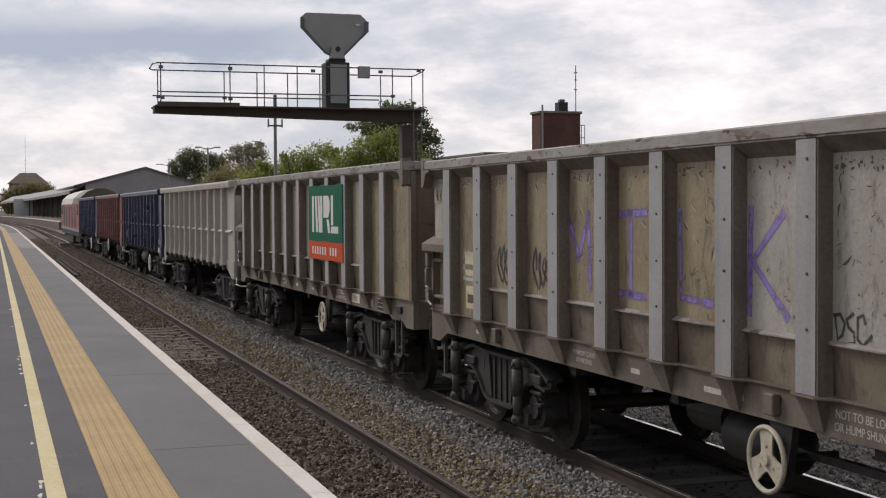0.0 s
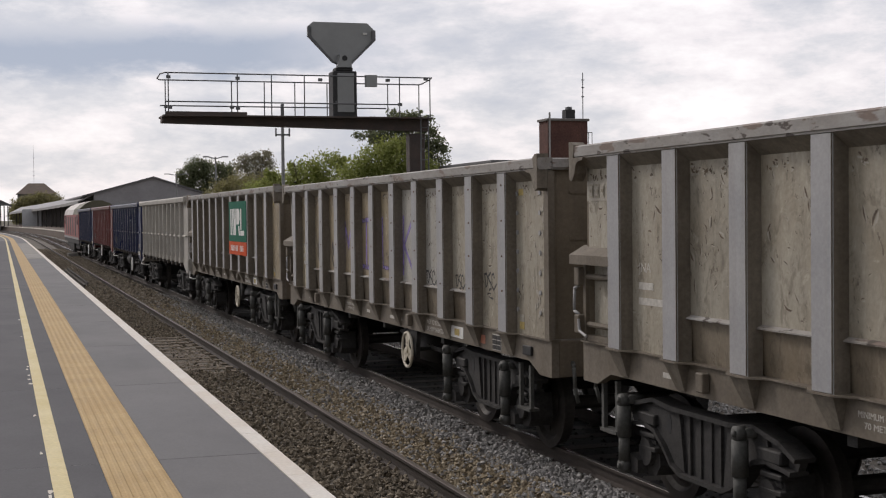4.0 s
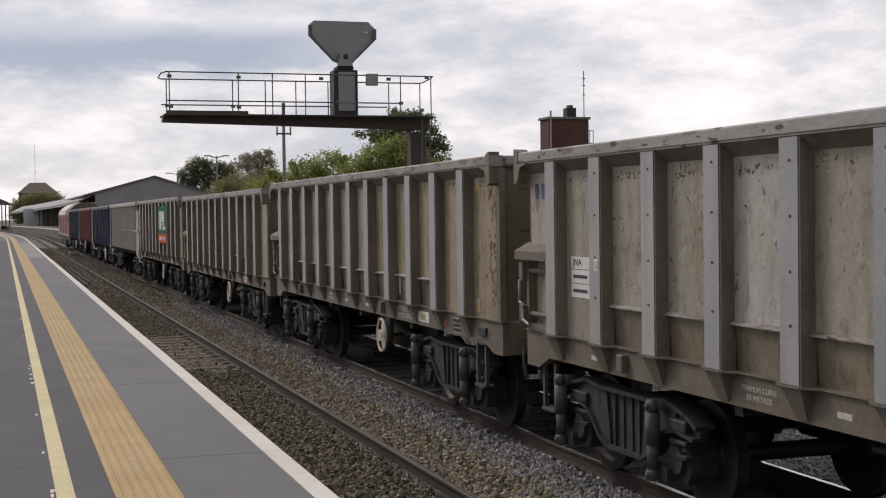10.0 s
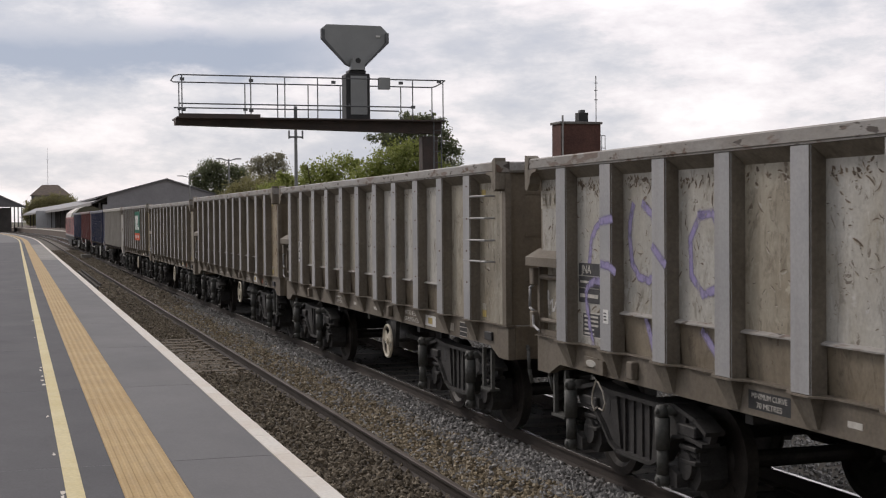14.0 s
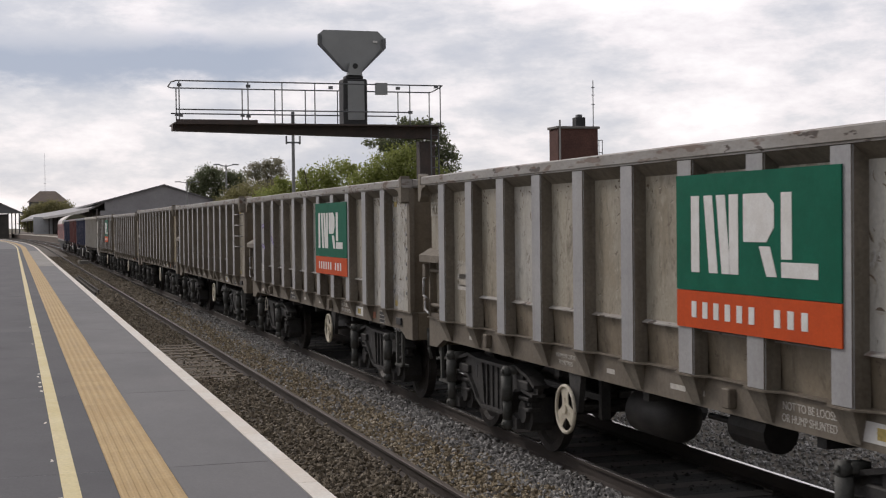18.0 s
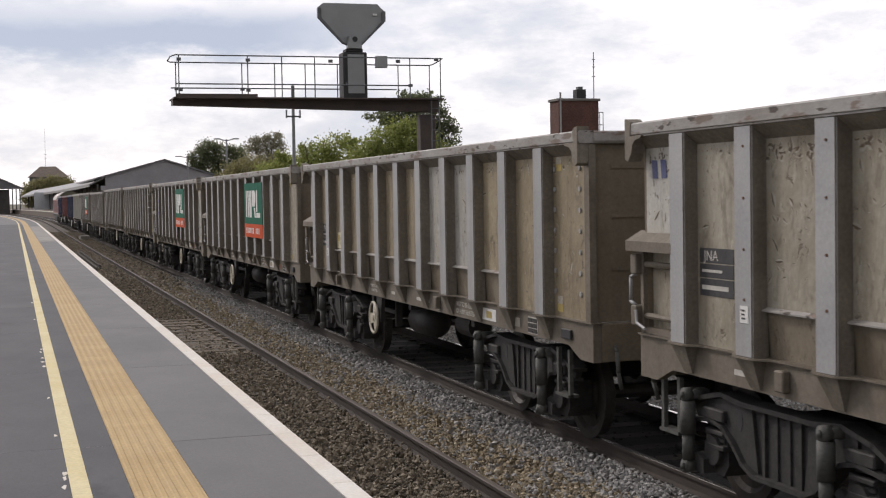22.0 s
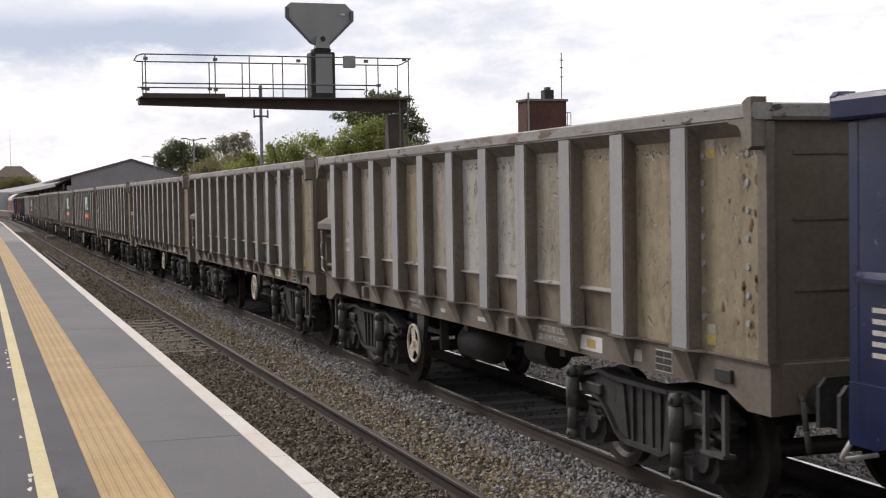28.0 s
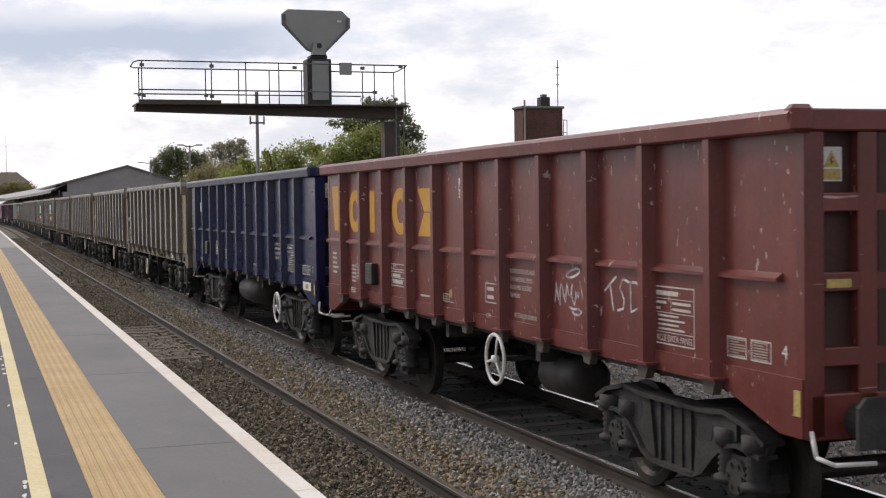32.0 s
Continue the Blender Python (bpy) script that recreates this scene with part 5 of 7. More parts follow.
        for y in (-AXLE, AXLE):
            place("axle_box", shared("axle_box" + k + style, lambda: axlebox(s), M["bogie"]), bg, (0, y, 0))
            if style:
                place("coil_spring", shared("coil_spring" + k, lambda: coil(s), M["bogie"], True), bg, (0, y - 0.2, 0))
                place("coil_spring", MESH["coil_spring" + k], bg, (0, y + 0.2, 0))
            else:
                place("damper", shared("damper" + k, lambda: damper(s), M["damper"], True), bg, (0, y + 0.24, 0))
                place("spring_nest", shared("spring_nest" + k, lambda: nest(s), M["bogie"]), bg, (0, y, 0))
    out = []
    for y in (-AXLE, AXLE):
        def wheels():
            bm = bmesh.new()
            for sx in (-1, 1):
                q = lathe_x(bmesh.new(), wheel_profile(), 32)
                me = bpy.data.meshes.new("tmp")
                bmesh.ops.transform(q, matrix=Matrix.Translation((sx * 0.75, 0, 0)) @ Matrix.Diagonal((-sx * -1, 1, 1, 1)), verts=q.verts)
                q.to_mesh(me)
                q.free()
                bm.from_mesh(me)
                bpy.data.meshes.remove(me)
            tube(bm, (-0.95, 0, 0), (0.95, 0, 0), 0.08, seg=12)
            for a in range(3):
                for sx in (-0.785, 0.785):
                    c, s_ = math.cos(a * 2.094), math.sin(a * 2.094)
                    tube(bm, (sx, 0.28 * c, 0.28 * s_), (sx + (0.012 if sx > 0 else -0.012), 0.28 * c, 0.28 * s_), 0.03, seg=8)
            bmesh.ops.recalc_face_normals(bm, faces=bm.faces)
            return bm
        out.append(place("wheelset", shared("wheelset", wheels, M["wheel"]), bg, (0, y, 0.46)))
    return out


def handwheel_mesh(kind):
    bm = torus_x(bmesh.new(), (0, 0, 0), 0.235, 0.02)
    if kind == "dished":
        pts = []
        for i in range(72):
            a = i * 6.2832 / 72
            d = abs((a * 3 / 6.2832 + 0.5) % 1.0 - 0.5) * 6.2832 / 3 / 0.62      # three bitten-out holes along the rim
            r = 0.228 - (0.14 * math.sqrt(1 - d * d) if d < 1 else 0.0)
            pts.append((r * math.cos(a), r * math.sin(a)))
        prism(bm, pts, "x", 0.0, 0.012)
        tube(bm, (-0.02, 0, 0), (0.03, 0, 0), 0.045, seg=12)
        for i in range(3):
            a = (i + 0.5) * 2.0944
            tube(bm, (-0.008, 0.1 * math.cos(a), 0.1 * math.sin(a)), (0.01, 0.1 * math.cos(a), 0.1 * math.sin(a)), 0.014, seg=8)
    else:
        for k in range(3):
            a = k * 2.094 + 1.57
            tube(bm, (0, 0, 0), (0, 0.235 * math.cos(a), 0.235 * math.sin(a)), 0.014, seg=6)
        tube(bm, (-0.03, 0, 0), (0.03, 0, 0), 0.04, seg=10)
    return bm


def grey_wagon(y, skin="gggggggggggg"):
    """A grey ribbed aggregate box wagon; its front is +y, the platform side is -x. skin: the paint of each bay, front to back."""
    w = thing("box_wagon", "weathered grey ribbed steel aggregate wagon on two bogies", "freight wagon", pose(LINE_X, y, 0), group="wagons of the freight train")
    for s, k in ((-1, "n"), (1, "f")):
        def sheet(y0, y1, z0):
            return prism(bmesh.new(), [(s * 1.27, z0), (s * 1.27, 3.1), (s * 1.24, 3.1), (s * 1.24, z0)], "y", y0, y1)
        # one sheet to a bay: (front edge, back edge, lower edge)
        bays = [(HALF - 0.12, RIBS[0], 2.24)] + [(a, c, 1.70 if 0 < i < 9 else 1.34) for i, (a, c) in enumerate(zip(RIBS, RIBS[1:]))] + [(RIBS[10], -REAR + 0.03, 1.34)]
        for (a, c, z0), paint in zip(bays, skin):
            pm = {"g": "panel", "p": "panel_p", "o": "panel_o", "b": "panel_b"}[paint]
            place("side_panel", shared("side_panel%s%s%.2f%.2f" % (k, pm, a - c, z0), lambda: sheet(c - a, 0, z0), M[pm]), w, (0, a, 0))
            if z0 == 1.70:
                place("lower_panel", shared("lower_panel" + k, lambda: prism(bmesh.new(), [(s * 1.235, 1.34), (s * 1.265, 1.70), (s * 1.22, 1.70), (s * 1.19, 1.34)], "y", c - a, 0), M["panel_low"]), w, (0, a, 0))
        # added plate; its slope and dark paint stand for the rail's shadow
        place("top_plate", shared("top_plate" + k, lambda: prism(bmesh.new(), [(s * 1.268, 2.985), (s * 1.395, 3.09), (s * 1.268, 3.09)], "y", -REAR + 0.12, HALF - 0.12), M["shadebrown"]), w, label="dark sloping plate added as shade under the top rail")
        for i, ry in enumerate(RIBS):
            def rib():
                bm = prism(bmesh.new(), [(-0.13, 1.335), (0.13, 1.335), (0.13, 3.098), (-0.13, 3.098)], "x", s * 1.262, s * 1.40)
                bmesh.ops.bevel(bm, geom=[e for e in bm.edges if abs(e.verts[0].co.x - e.verts[1].co.x) < 1e-4 and abs(e.verts[0].co.x) > 1.39], offset=0.012, segments=2, affect="EDGES")
                return bm
            # faces not turned outward get the brown that carries their shade
            place("rib", shared_two("rib" + k, rib, M["rib"], M["shadebrown"]), w, (0, ry, 0))

            def gusset():
                bm = bmesh.new()
                a = [bm.verts.new(v) for v in ((s * 1.40, -0.13, 1.33), (s * 1.40, 0.13, 1.33), (s * 1.30, 0.07, 1.09), (s * 1.30, -0.07, 1.09))]
                c = [bm.verts.new(v) for v in ((s * 1.285, -0.13, 1.33), (s * 1.285, 0.13, 1.33), (s * 1.285, 0.07, 1.09), (s * 1.285, -0.07, 1.09))]
                bm.faces.new(a)
                bm.faces.new(c[::-1])
                for j in range(4):
                    bm.faces.new((a[j], a[(j + 1) % 4], c[(j + 1) % 4], c[j]))
                bmesh.ops.recalc_face_normals(bm, faces=bm.faces)
                return bm
            # same dark brown here, for the shade below each rib
            place("gusset", shared("gusset" + k, gusset, M["shadebrown"]), w, (0, ry, 0))
            if 1 <= i <= 8:
                def ledge():
                    return prism(bmesh.new(), [(s * 1.25, 1.692), (s * 1.315, 1.692), (s * 1.315, 1.704), (s * 1.268, 1.725), (s * 1.25, 1.725)], "y", -1.10 + 0.12, -0.12)
                place("ledge", shared("ledge" + k, ledge, M["rim"]), w, (0, ry, 0))

        def sill():
            bm = prism(bmesh.new(), [(-REAR, 1.33), (HALF, 1.33), (HALF, 0.95), (HALF - 0.32, 0.95), (HALF - 0.62, 1.07), (-REAR + 0.62, 1.07), (-REAR + 0.32, 0.95), (-REAR, 0.95)], "x", s * 1.20, s * 1.285)
            return bm
        place("sole_bar", shared("sole_bar" + k, sill, M["sill"]), w)

        def flange():
            """Thin plate under the side that swells out at each rib."""
            pts = [(s * 1.315, HALF)]
            for ry in RIBS:
                pts += [(s * 1.315, ry + 0.30), (s * 1.425, ry + 0.14), (s * 1.425, ry - 0.14), (s * 1.315, ry - 0.30)]
            pts += [(s * 1.315, -REAR - 0.02), (s * 1.19, -REAR - 0.02), (s * 1.19, HALF)]
            return prism(bmesh.new(), pts, "z", 1.328, 1.342)
        place("flange", shared("flange" + k, flange, M["sill"]), w)

        def rim():
            return prism(bmesh.new(), [(s * 1.26, 3.092), (s * 1.405, 3.092), (s * 1.405, 3.106), (s * 1.418, 3.112), (s * 1.42, 3.20), (s * 1.405, 3.214), (s * 1.26, 3.214)], "y", -REAR, HALF)
        place("top_rail", shared("top_rail" + k, rim, M["rim"]), w)

        def corner():
            bm = box(bmesh.new(), *sorted((s * 1.24, s * 1.31)), -REAR + 0.0, -REAR + 0.12, 1.345, 3.08)
            return bm
        place("corner_post", shared("corner_post" + k, corner, M["sill"]), w)
        # rail-end brackets
        for yb, kk in ((HALF - 0.04, "a"), (-REAR + 0.04, "b")):
            def brk():
                d = -1 if kk == "a" else 1
                return prism(bmesh.new(), [(d * -0.03, 3.255), (d * 0.03, 3.25), (d * 0.09, 3.22), (d * 0.07, 3.10), (d * 0.30, 3.10), (d * 0.28, 3.075), (d * 0.17, 3.06), (d * 0.12, 3.02), (d * 0.10, 2.95), (d * 0.03, 2.875), (d * -0.03, 2.90)], "x", s * 1.30, s * 1.426)
            place("rail_bracket", shared("rail_bracket" + k + kk, brk, M["shadebrown"]), w, (0, yb, 0))
        # front bay: sloping shelf over a framed compartment
        place("shelf", shared("shelf" + k, lambda: prism(bmesh.new(), [(s * 1.24, 2.26), (s * 1.40, 2.17), (s * 1.40, 2.08), (s * 1.24, 2.08)], "y", RIBS[0] + 0.1, HALF + 0.06), M["sill"]), w)
        place("compartment", shared("compartment" + k, lambda: abox(*sorted((s * 1.17, s * 1.21)), RIBS[0] + 0.06, HALF - 0.1, 1.34, 2.1), M["panel"]), w)

        def bars():
            bm = bmesh.new()
            for z in (1.96, 1.50):
                tube(bm, (s * 1.27, RIBS[0] + 0.1, z), (s * 1.27, HALF - 0.05, z), 0.028, seg=8)
            box(bm, *sorted((s * 1.2, s * 1.3)), HALF - 0.1, HALF - 0.04, 1.345, 2.08)
            box(bm, *sorted((s * 1.17, s * 1.29)), RIBS[0] + 0.105, HALF - 0.1, 1.345, 1.40)
            for z in (1.96, 1.50):
                box(bm, *sorted((s * 1.25, s * 1.36)), HALF - 0.06, HALF + 0.05, z - 0.09, z + 0.09, 0.01)
                box(bm, *sorted((s * 1.25, s * 1.33)), RIBS[0] + 0.11, RIBS[0] + 0.17, z - 0.06, z + 0.06, 0.008)
            return bm
        place("compartment_frame", shared("compartment_frame" + k, bars, M["sill"]), w)
        place("grab_handle", shared("grab_handle" + k, lambda: bend(bmesh.new(), [(s * 1.32, HALF + 0.02, 1.87), (s * 1.33, HALF + 0.1, 1.84), (s * 1.33, HALF + 0.11, 1.62), (s * 1.32, HALF + 0.02, 1.59)], 0.016, 8), M["rib"], True), w)
        place("brake_lever", shared("brake_lever" + k, lambda: bend(bmesh.new(), [(s * 1.36, HALF - 0.06, 1.55), (s * 1.37, HALF - 0.1, 1.44), (s * 1.38, HALF - 0.28, 1.40)], 0.014, 6), M["rib"]), w, label="worn white brake lever")

        def step():
            bm = bmesh.new()
            for dy in (0, 0.3):
                box(bm, *sorted((s * 1.18, s * 1.22)), dy, dy + 0.05, 0.5, 1.0)
            box(bm, *sorted((s * 1.12, s * 1.24)), 0, 0.35, 0.5, 0.53)
            return bm
        for y0 in (HALF - 0.62, -REAR + 0.75):
            place("foot_step", shared("foot_step" + k, step, M["damper"]), w, (0, y0, 0))
    for e, k, H in ((1, "a", HALF), (-1, "b", REAR)):
        def endwall():
            yo = e * (H - 0.06)
            bm = box(bmesh.new(), -1.26, 1.26, *sorted((yo, yo - e * 0.05)), 1.34, 3.1)
            return bm
        place("end_wall", shared("end_wall" + k, endwall, M["endwall"]), w)
        place("end_rail", shared("end_rail" + k, lambda: prism(bmesh.new(), [(e * (H - 0.14), 3.09), (e * H, 3.09), (e * (H + 0.02), 3.115), (e * (H + 0.02), 3.20), (e * H, 3.212), (e * (H - 0.14), 3.212)], "x", -1.26, 1.26), M["rim"]), w)
        for z in (1.86, 2.38, 2.86):
            place("end_stiffener", shared("end_stiffener" + k, lambda: box(bmesh.new(), -1.05, 1.05, *sorted((e * (H - 0.06), e * (H - 0.05))), -0.015, 0.015), M["endwall"]), w, (0, 0, z))
        place("headstock", shared("headstock" + k, lambda: box(bmesh.new(), -1.2, 1.2, *sorted((e * H, e * (H - 0.12))), 0.95, 1.33, 0.01), M["endwall"]), w)
        place("coupler", shared("coupler" + k, lambda: tube(bmesh.new(), (0, e * H, 1.0), (0, e * (H + 0.41), 1.0), 0.09, seg=10), M["bogie"]), w)
        place("brake_hose", shared("brake_hose" + k, lambda: bend(bmesh.new(), [(-1.05, e * H, 1.10), (-1.08, e * (H + 0.1), 1.06), (-1.09, e * (H + 0.15), 0.86), (-1.05, e * (H + 0.13), 0.7)], 0.022, 8), M["damper"], True), w)
    place("floor", shared("floor", lambda: box(bmesh.new(), -1.24, 1.24, -REAR + 0.1, HALF - 0.1, 1.2, 1.33), M["sill"]), w)
    place("centre_sill", shared("centre_sill", lambda: box(bmesh.new(), -0.3, 0.3, -REAR + 0.2, HALF - 0.2, 0.98, 1.2), M["bogie"]), w)
    return w


# hoppers of the train, front to back: kind, position of the front end at rest of the count
FRONTS = [("navy", 107.55), ("maroon", 93.7), ("navy", 79.85), ("plain", 66.0), ("grey", 52.15), ("grey", 38.3), ("grey", 24.46), ("grey", 10.67), ("grey", -3.28), ("grey", -17.14), ("grey", -31.15),
          ("grey", -45.24), ("grey", -59.23), ("grey", -73.0), ("navy", -87.0), ("maroon", -100.9)]


# how high each body rides on its springs, and the paint of its bays
RIDE = [0, 0, -0.015, 0, 0, -0.04, 0.03, 0.018, 0, 0, -0.005, 0, 0.012, 0.015, -0.015, -0.012]
PAINT = ["", "", "", "", "gggogggpggoo", "pooooooppggg", "gggggggooooo", "ggggpgppppgg", "ppppgppppgpp", "gggpgggggpgg", "pooooooppooo", "pgggggpgppgo", "pbbbbbbbbppo", "pgggogppgooo", "", ""]
SPEED = (25.3480, 70.9076, 31.9898, 2.9495, -6.7106, -7.0104, -0.4712, 4.9522)


SURGE_AT, SURGE = (10.0, 11.0, 12.0, 28.0, 29.0, 30.0, 31.0, 32.0), (0.0, -0.10, 0.0, 0.0, -0.15, -0.05, -0.14, 0.0)    # slight snatching


def travel(t):
    """How far the train has come at t seconds; it gathers speed."""
    u = t / 16 - 1
    return sum(c * u ** k for k, c in enumerate(SPEED)) + float(np.interp(t, SURGE_AT, SURGE))


def painted_wagon(y, paint):
    """A blue or red box wagon with slim ribs that run down over the sole bar, and buffers."""
    # end walls and panels take the copy with shade in its colour
    col, ends = M[paint], M[{"navy": "navy_shade", "maroon": "maroon_shade", "plain": "plain"}[paint]]
    lab = {"navy": "dark blue ribbed box wagon with white stencilled panels", "maroon": "oxide red ribbed box wagon with big yellow markings", "plain": "pale grey ribbed box wagon with a mid rail"}[paint]
    w = thing("box_wagon", lab, "freight wagon", pose(LINE_X, y, 0), group="wagons of the freight train")
    p = paint
    for s, k in ((-1, "n"), (1, "f")):
        place("side_panel", shared(p + "side" + k, lambda: prism(prism(bmesh.new(), [(s * 1.29, 1.36), (s * 1.29, 3.08), (s * 1.26, 3.08), (s * 1.26, 1.36)], "y", -REAR + 0.02, HALF - 0.02),
              [(-REAR + 0.02, 1.36), (HALF - 0.02, 1.36), (HALF - 0.02, 0.95), (HALF - 0.3, 0.95), (HALF - 1.1, 1.2), (-REAR + 1.1, 1.2), (-REAR + 0.3, 0.95), (-REAR + 0.02, 0.95)], "x", s * 1.24, s * 1.31), col), w)
        for ry in PAINTED_RIBS:
            def rib():
                return prism(bmesh.new(), [(s * 1.285, -0.085), (s * 1.36, -0.06), (s * 1.40, -0.045), (s * 1.40, 0.045), (s * 1.36, 0.06), (s * 1.285, 0.085)], "z", 1.26, 3.06)
            place("rib", shared(p + "rib" + k, rib, col), w, (0, ry, 0))

            place("rib_foot", shared(p + "foot" + k, lambda: box(bmesh.new(), *sorted((s * 1.27, s * 1.43)), -0.15, 0.15, 1.243, 1.26), col), w, (0, ry, 0))
            place("foot_bracket", shared("footbracket" + k, lambda: prism(bmesh.new(), [(-0.11, 1.243), (0.11, 1.243), (0.07, 1.13), (-0.05, 1.12)], "x", *sorted((s * 1.311, s * 1.385))), M["footsteel"]), w, (0, ry, 0), label="dark bracket under a rib foot")
        for y0, y1 in zip([HALF - 0.04] + PAINTED_RIBS, PAINTED_RIBS + [-REAR + 0.22]):
            place("mid_rail", shared(p + "mid%.2f" % (y0 - y1) + k, lambda: prism(bmesh.new(), [(s * 1.28, 2.03), (s * 1.345, 2.02), (s * 1.345, 2.045), (s * 1.28, 2.09)], "y", y1 - y0 + 0.06, -0.06), col), w, (0, y0, 0))
        place("top_rail", shared(p + "rim" + k, lambda: prism(bmesh.new(), [(s * 1.26, 3.06), (s * 1.405, 3.06), (s * 1.42, 3.075), (s * 1.43, 3.18), (s * 1.415, 3.21), (s * 1.38, 3.222), (s * 1.26, 3.222)], "y", -REAR, HALF), col), w)
    for e, k, H in ((1, "a", HALF), (-1, "b", REAR)):
        place("end_wall", shared(p + "end" + k, lambda: box(bmesh.new(), -1.27, 1.27, *sorted((e * (H - 0.10), e * (H - 0.15))), 1.0, 3.1), ends), w)
        for x in (-1.215, -0.78, 0.78, 1.215):
            place("end_post", shared(p + "endpost" + k, lambda: box(bmesh.new(), -0.08, 0.08, *sorted((e * (H - 0.11), e * H)), 0.95, 3.065, 0.01), col), w, (x, 0, 0))
        place("end_panel", shared(p + "endpanel" + k, lambda: box(bmesh.new(), -0.7, 0.7, *sorted((e * (H - 0.12), e * (H - 0.005))), 0.95, 3.065, 0.01), ends), w)
        for z in (1.55, 2.07, 2.62):
            place("end_ledge", shared(p + "endledge" + k, lambda: box(bmesh.new(), -1.2, 1.2, *sorted((e * (H - 0.12), e * (H - 0.004))), -0.11, 0.02, 0.008), col), w, (0, 0, z))
        for x in (-1.33, 1.33):
            place("corner_cap", shared(p + "cornercap" + k, lambda: box(bmesh.new(), -0.09, 0.09, *sorted((e * (H - 0.07), e * (H + 0.05))), 3.05, 3.245, 0.03), col), w, (x, 0, 0))
        place("end_rail", shared(p + "endrail" + k, lambda: box(bmesh.new(), -1.26, 1.26, *sorted((e * (H - 0.22), e * (H + 0.01))), 3.066, 3.218, 0.012), col), w)
        place("headstock", shared(p + "head" + k, lambda: box(bmesh.new(), -1.25, 1.25, *sorted((e * (H - 0.2), e * H)), 0.93, 1.25, 0.01), col), w)
        for x in (-0.87, 0.87):
            def buf():
                bm = tube(bmesh.new(), (0, e * H, 1.06), (0, e * (H + 0.2), 1.06), 0.12, seg=14)
                tube(bm, (0, e * (H + 0.2), 1.06), (0, e * (H + 0.33), 1.06), 0.09, seg=14)
                return prism(bm, [(-0.26, 0.92), (0.26, 0.92), (0.26, 1.2), (0.2, 1.27), (-0.2, 1.27), (-0.26, 1.2)], "y", e * (H + 0.33), e * (H + 0.37))
            place("buffer", shared("buffer" + k, buf, M["bogie"]), w, (x, 0, 0))
        place("grab_rail", shared("grabrail" + k, lambda: bend(bmesh.new(), [(-1.25, e * H, 1.0), (-1.28, e * (H + 0.1), 0.84), (-1.2, e * (H + 0.2), 0.8), (-0.9, e * (H + 0.24), 0.8)], 0.017, 8), M["white"], True), w, label="white curved hand rail")
        place("coupler", shared("coupler" + k, lambda: tube(bmesh.new(), (0, e * H, 1.0), (0, e * (H + 0.41), 1.0), 0.09, seg=10), M["bogie"]), w)
    place("floor", shared("pfloor", lambda: box(bmesh.new(), -1.25, 1.25, -REAR + 0.3, HALF - 0.3, 1.15, 1.3), M["bogie"]), w)
    place("centre_sill", shared("centre_sill", lambda: box(bmesh.new(), -0.3, 0.3, -REAR + 0.2, HALF - 0.2, 0.98, 1.2), M["bogie"]), w)
    return w


def loco(y):
    w = thing("locomotive", "red diesel freight locomotive with a pale curved roof", "locomotive", pose(LINE_X, y, 0))
    L = 10.4
    prof = [(-1.32, 1.15), (-1.32, 2.9), (-1.2, 3.3), (-0.8, 3.65), (-0.3, 3.85), (0.3, 3.85), (0.8, 3.65), (1.2, 3.3), (1.32, 2.9), (1.32, 1.15)]
    part("body", prism(bmesh.new(), prof[0:2] + prof[-2:], "y", -L, L), M["locored"], w)
    part("roof", prism(bmesh.new(), [(-1.325, 2.905)] + prof[2:-2] + [(1.325, 2.905)], "y", -L + 7, L), M["locoroof"], w)
    part("engine_roof", prism(bmesh.new(), [(-1.325, 2.905)] + prof[2:-2] + [(1.325, 2.905)], "y", -L, -L + 6.99), M["locodark"], w, "sooty olive roof section")
    part("underframe", abox(-1.3, 1.3, -L, L, 0.85, 1.15), M["bogie"], w)
    part("fuel_tank", abox(-1.25, 1.25, -3, 3, 0.25, 0.85, 0.05), M["bogie"], w)
    for yy in (-L + 1.0, L - 2.2):
        part("cab_window", abox(-1.34, -1.321, yy, yy + 0.9, 2.2, 2.85), M["glass"], w)
    for yy in np.linspace(-L + 3.5, L - 4.5, 5):
        part("grille", abox(-1.335, -1.321, yy, yy + 1.0, 1.4, 2.75), M["black"], w)
    part("sole_stripe", abox(-1.34, -1.321, -L, L, 1.15, 1.3), M["fascia"], w)
    ws = []
    for yc in (-6.4, 6.4):
        b = part("bogie", abox(-1.15, 1.15, yc - 2.3, yc + 2.3, 0.45, 0.8, 0.03), M["bogie"], w)
        for d in (-1.8, 0, 1.8):
            ws.append(place("wheelset", MESH["wheelset"], b, (0, yc + d, 0.46)))
    return w, ws


# ---- build the train ----
TRAIN = []
for (kind, front), ride, paint in zip(FRONTS, RIDE, PAINT):
    y = front - HALF + travel(0)
    if kind == "grey":
        w = grey_wagon(y, paint)
        ws = add_bogie(w, 4.5, "", -ride) + add_bogie(w, -4.2, "", -ride)
    else:
        w = painted_wagon(y, kind)
        ws = add_bogie(w, 4.3, "coil", -ride) + add_bogie(w, -4.3, "coil", -ride)
    TRAIN.append((w, front - HALF, ws, 8.6, ride))
_l, _ws = loco(119.0 + travel(0))
TRAIN.append((_l, 119.0, _ws, 12.8, 0.0))
build_ballast()


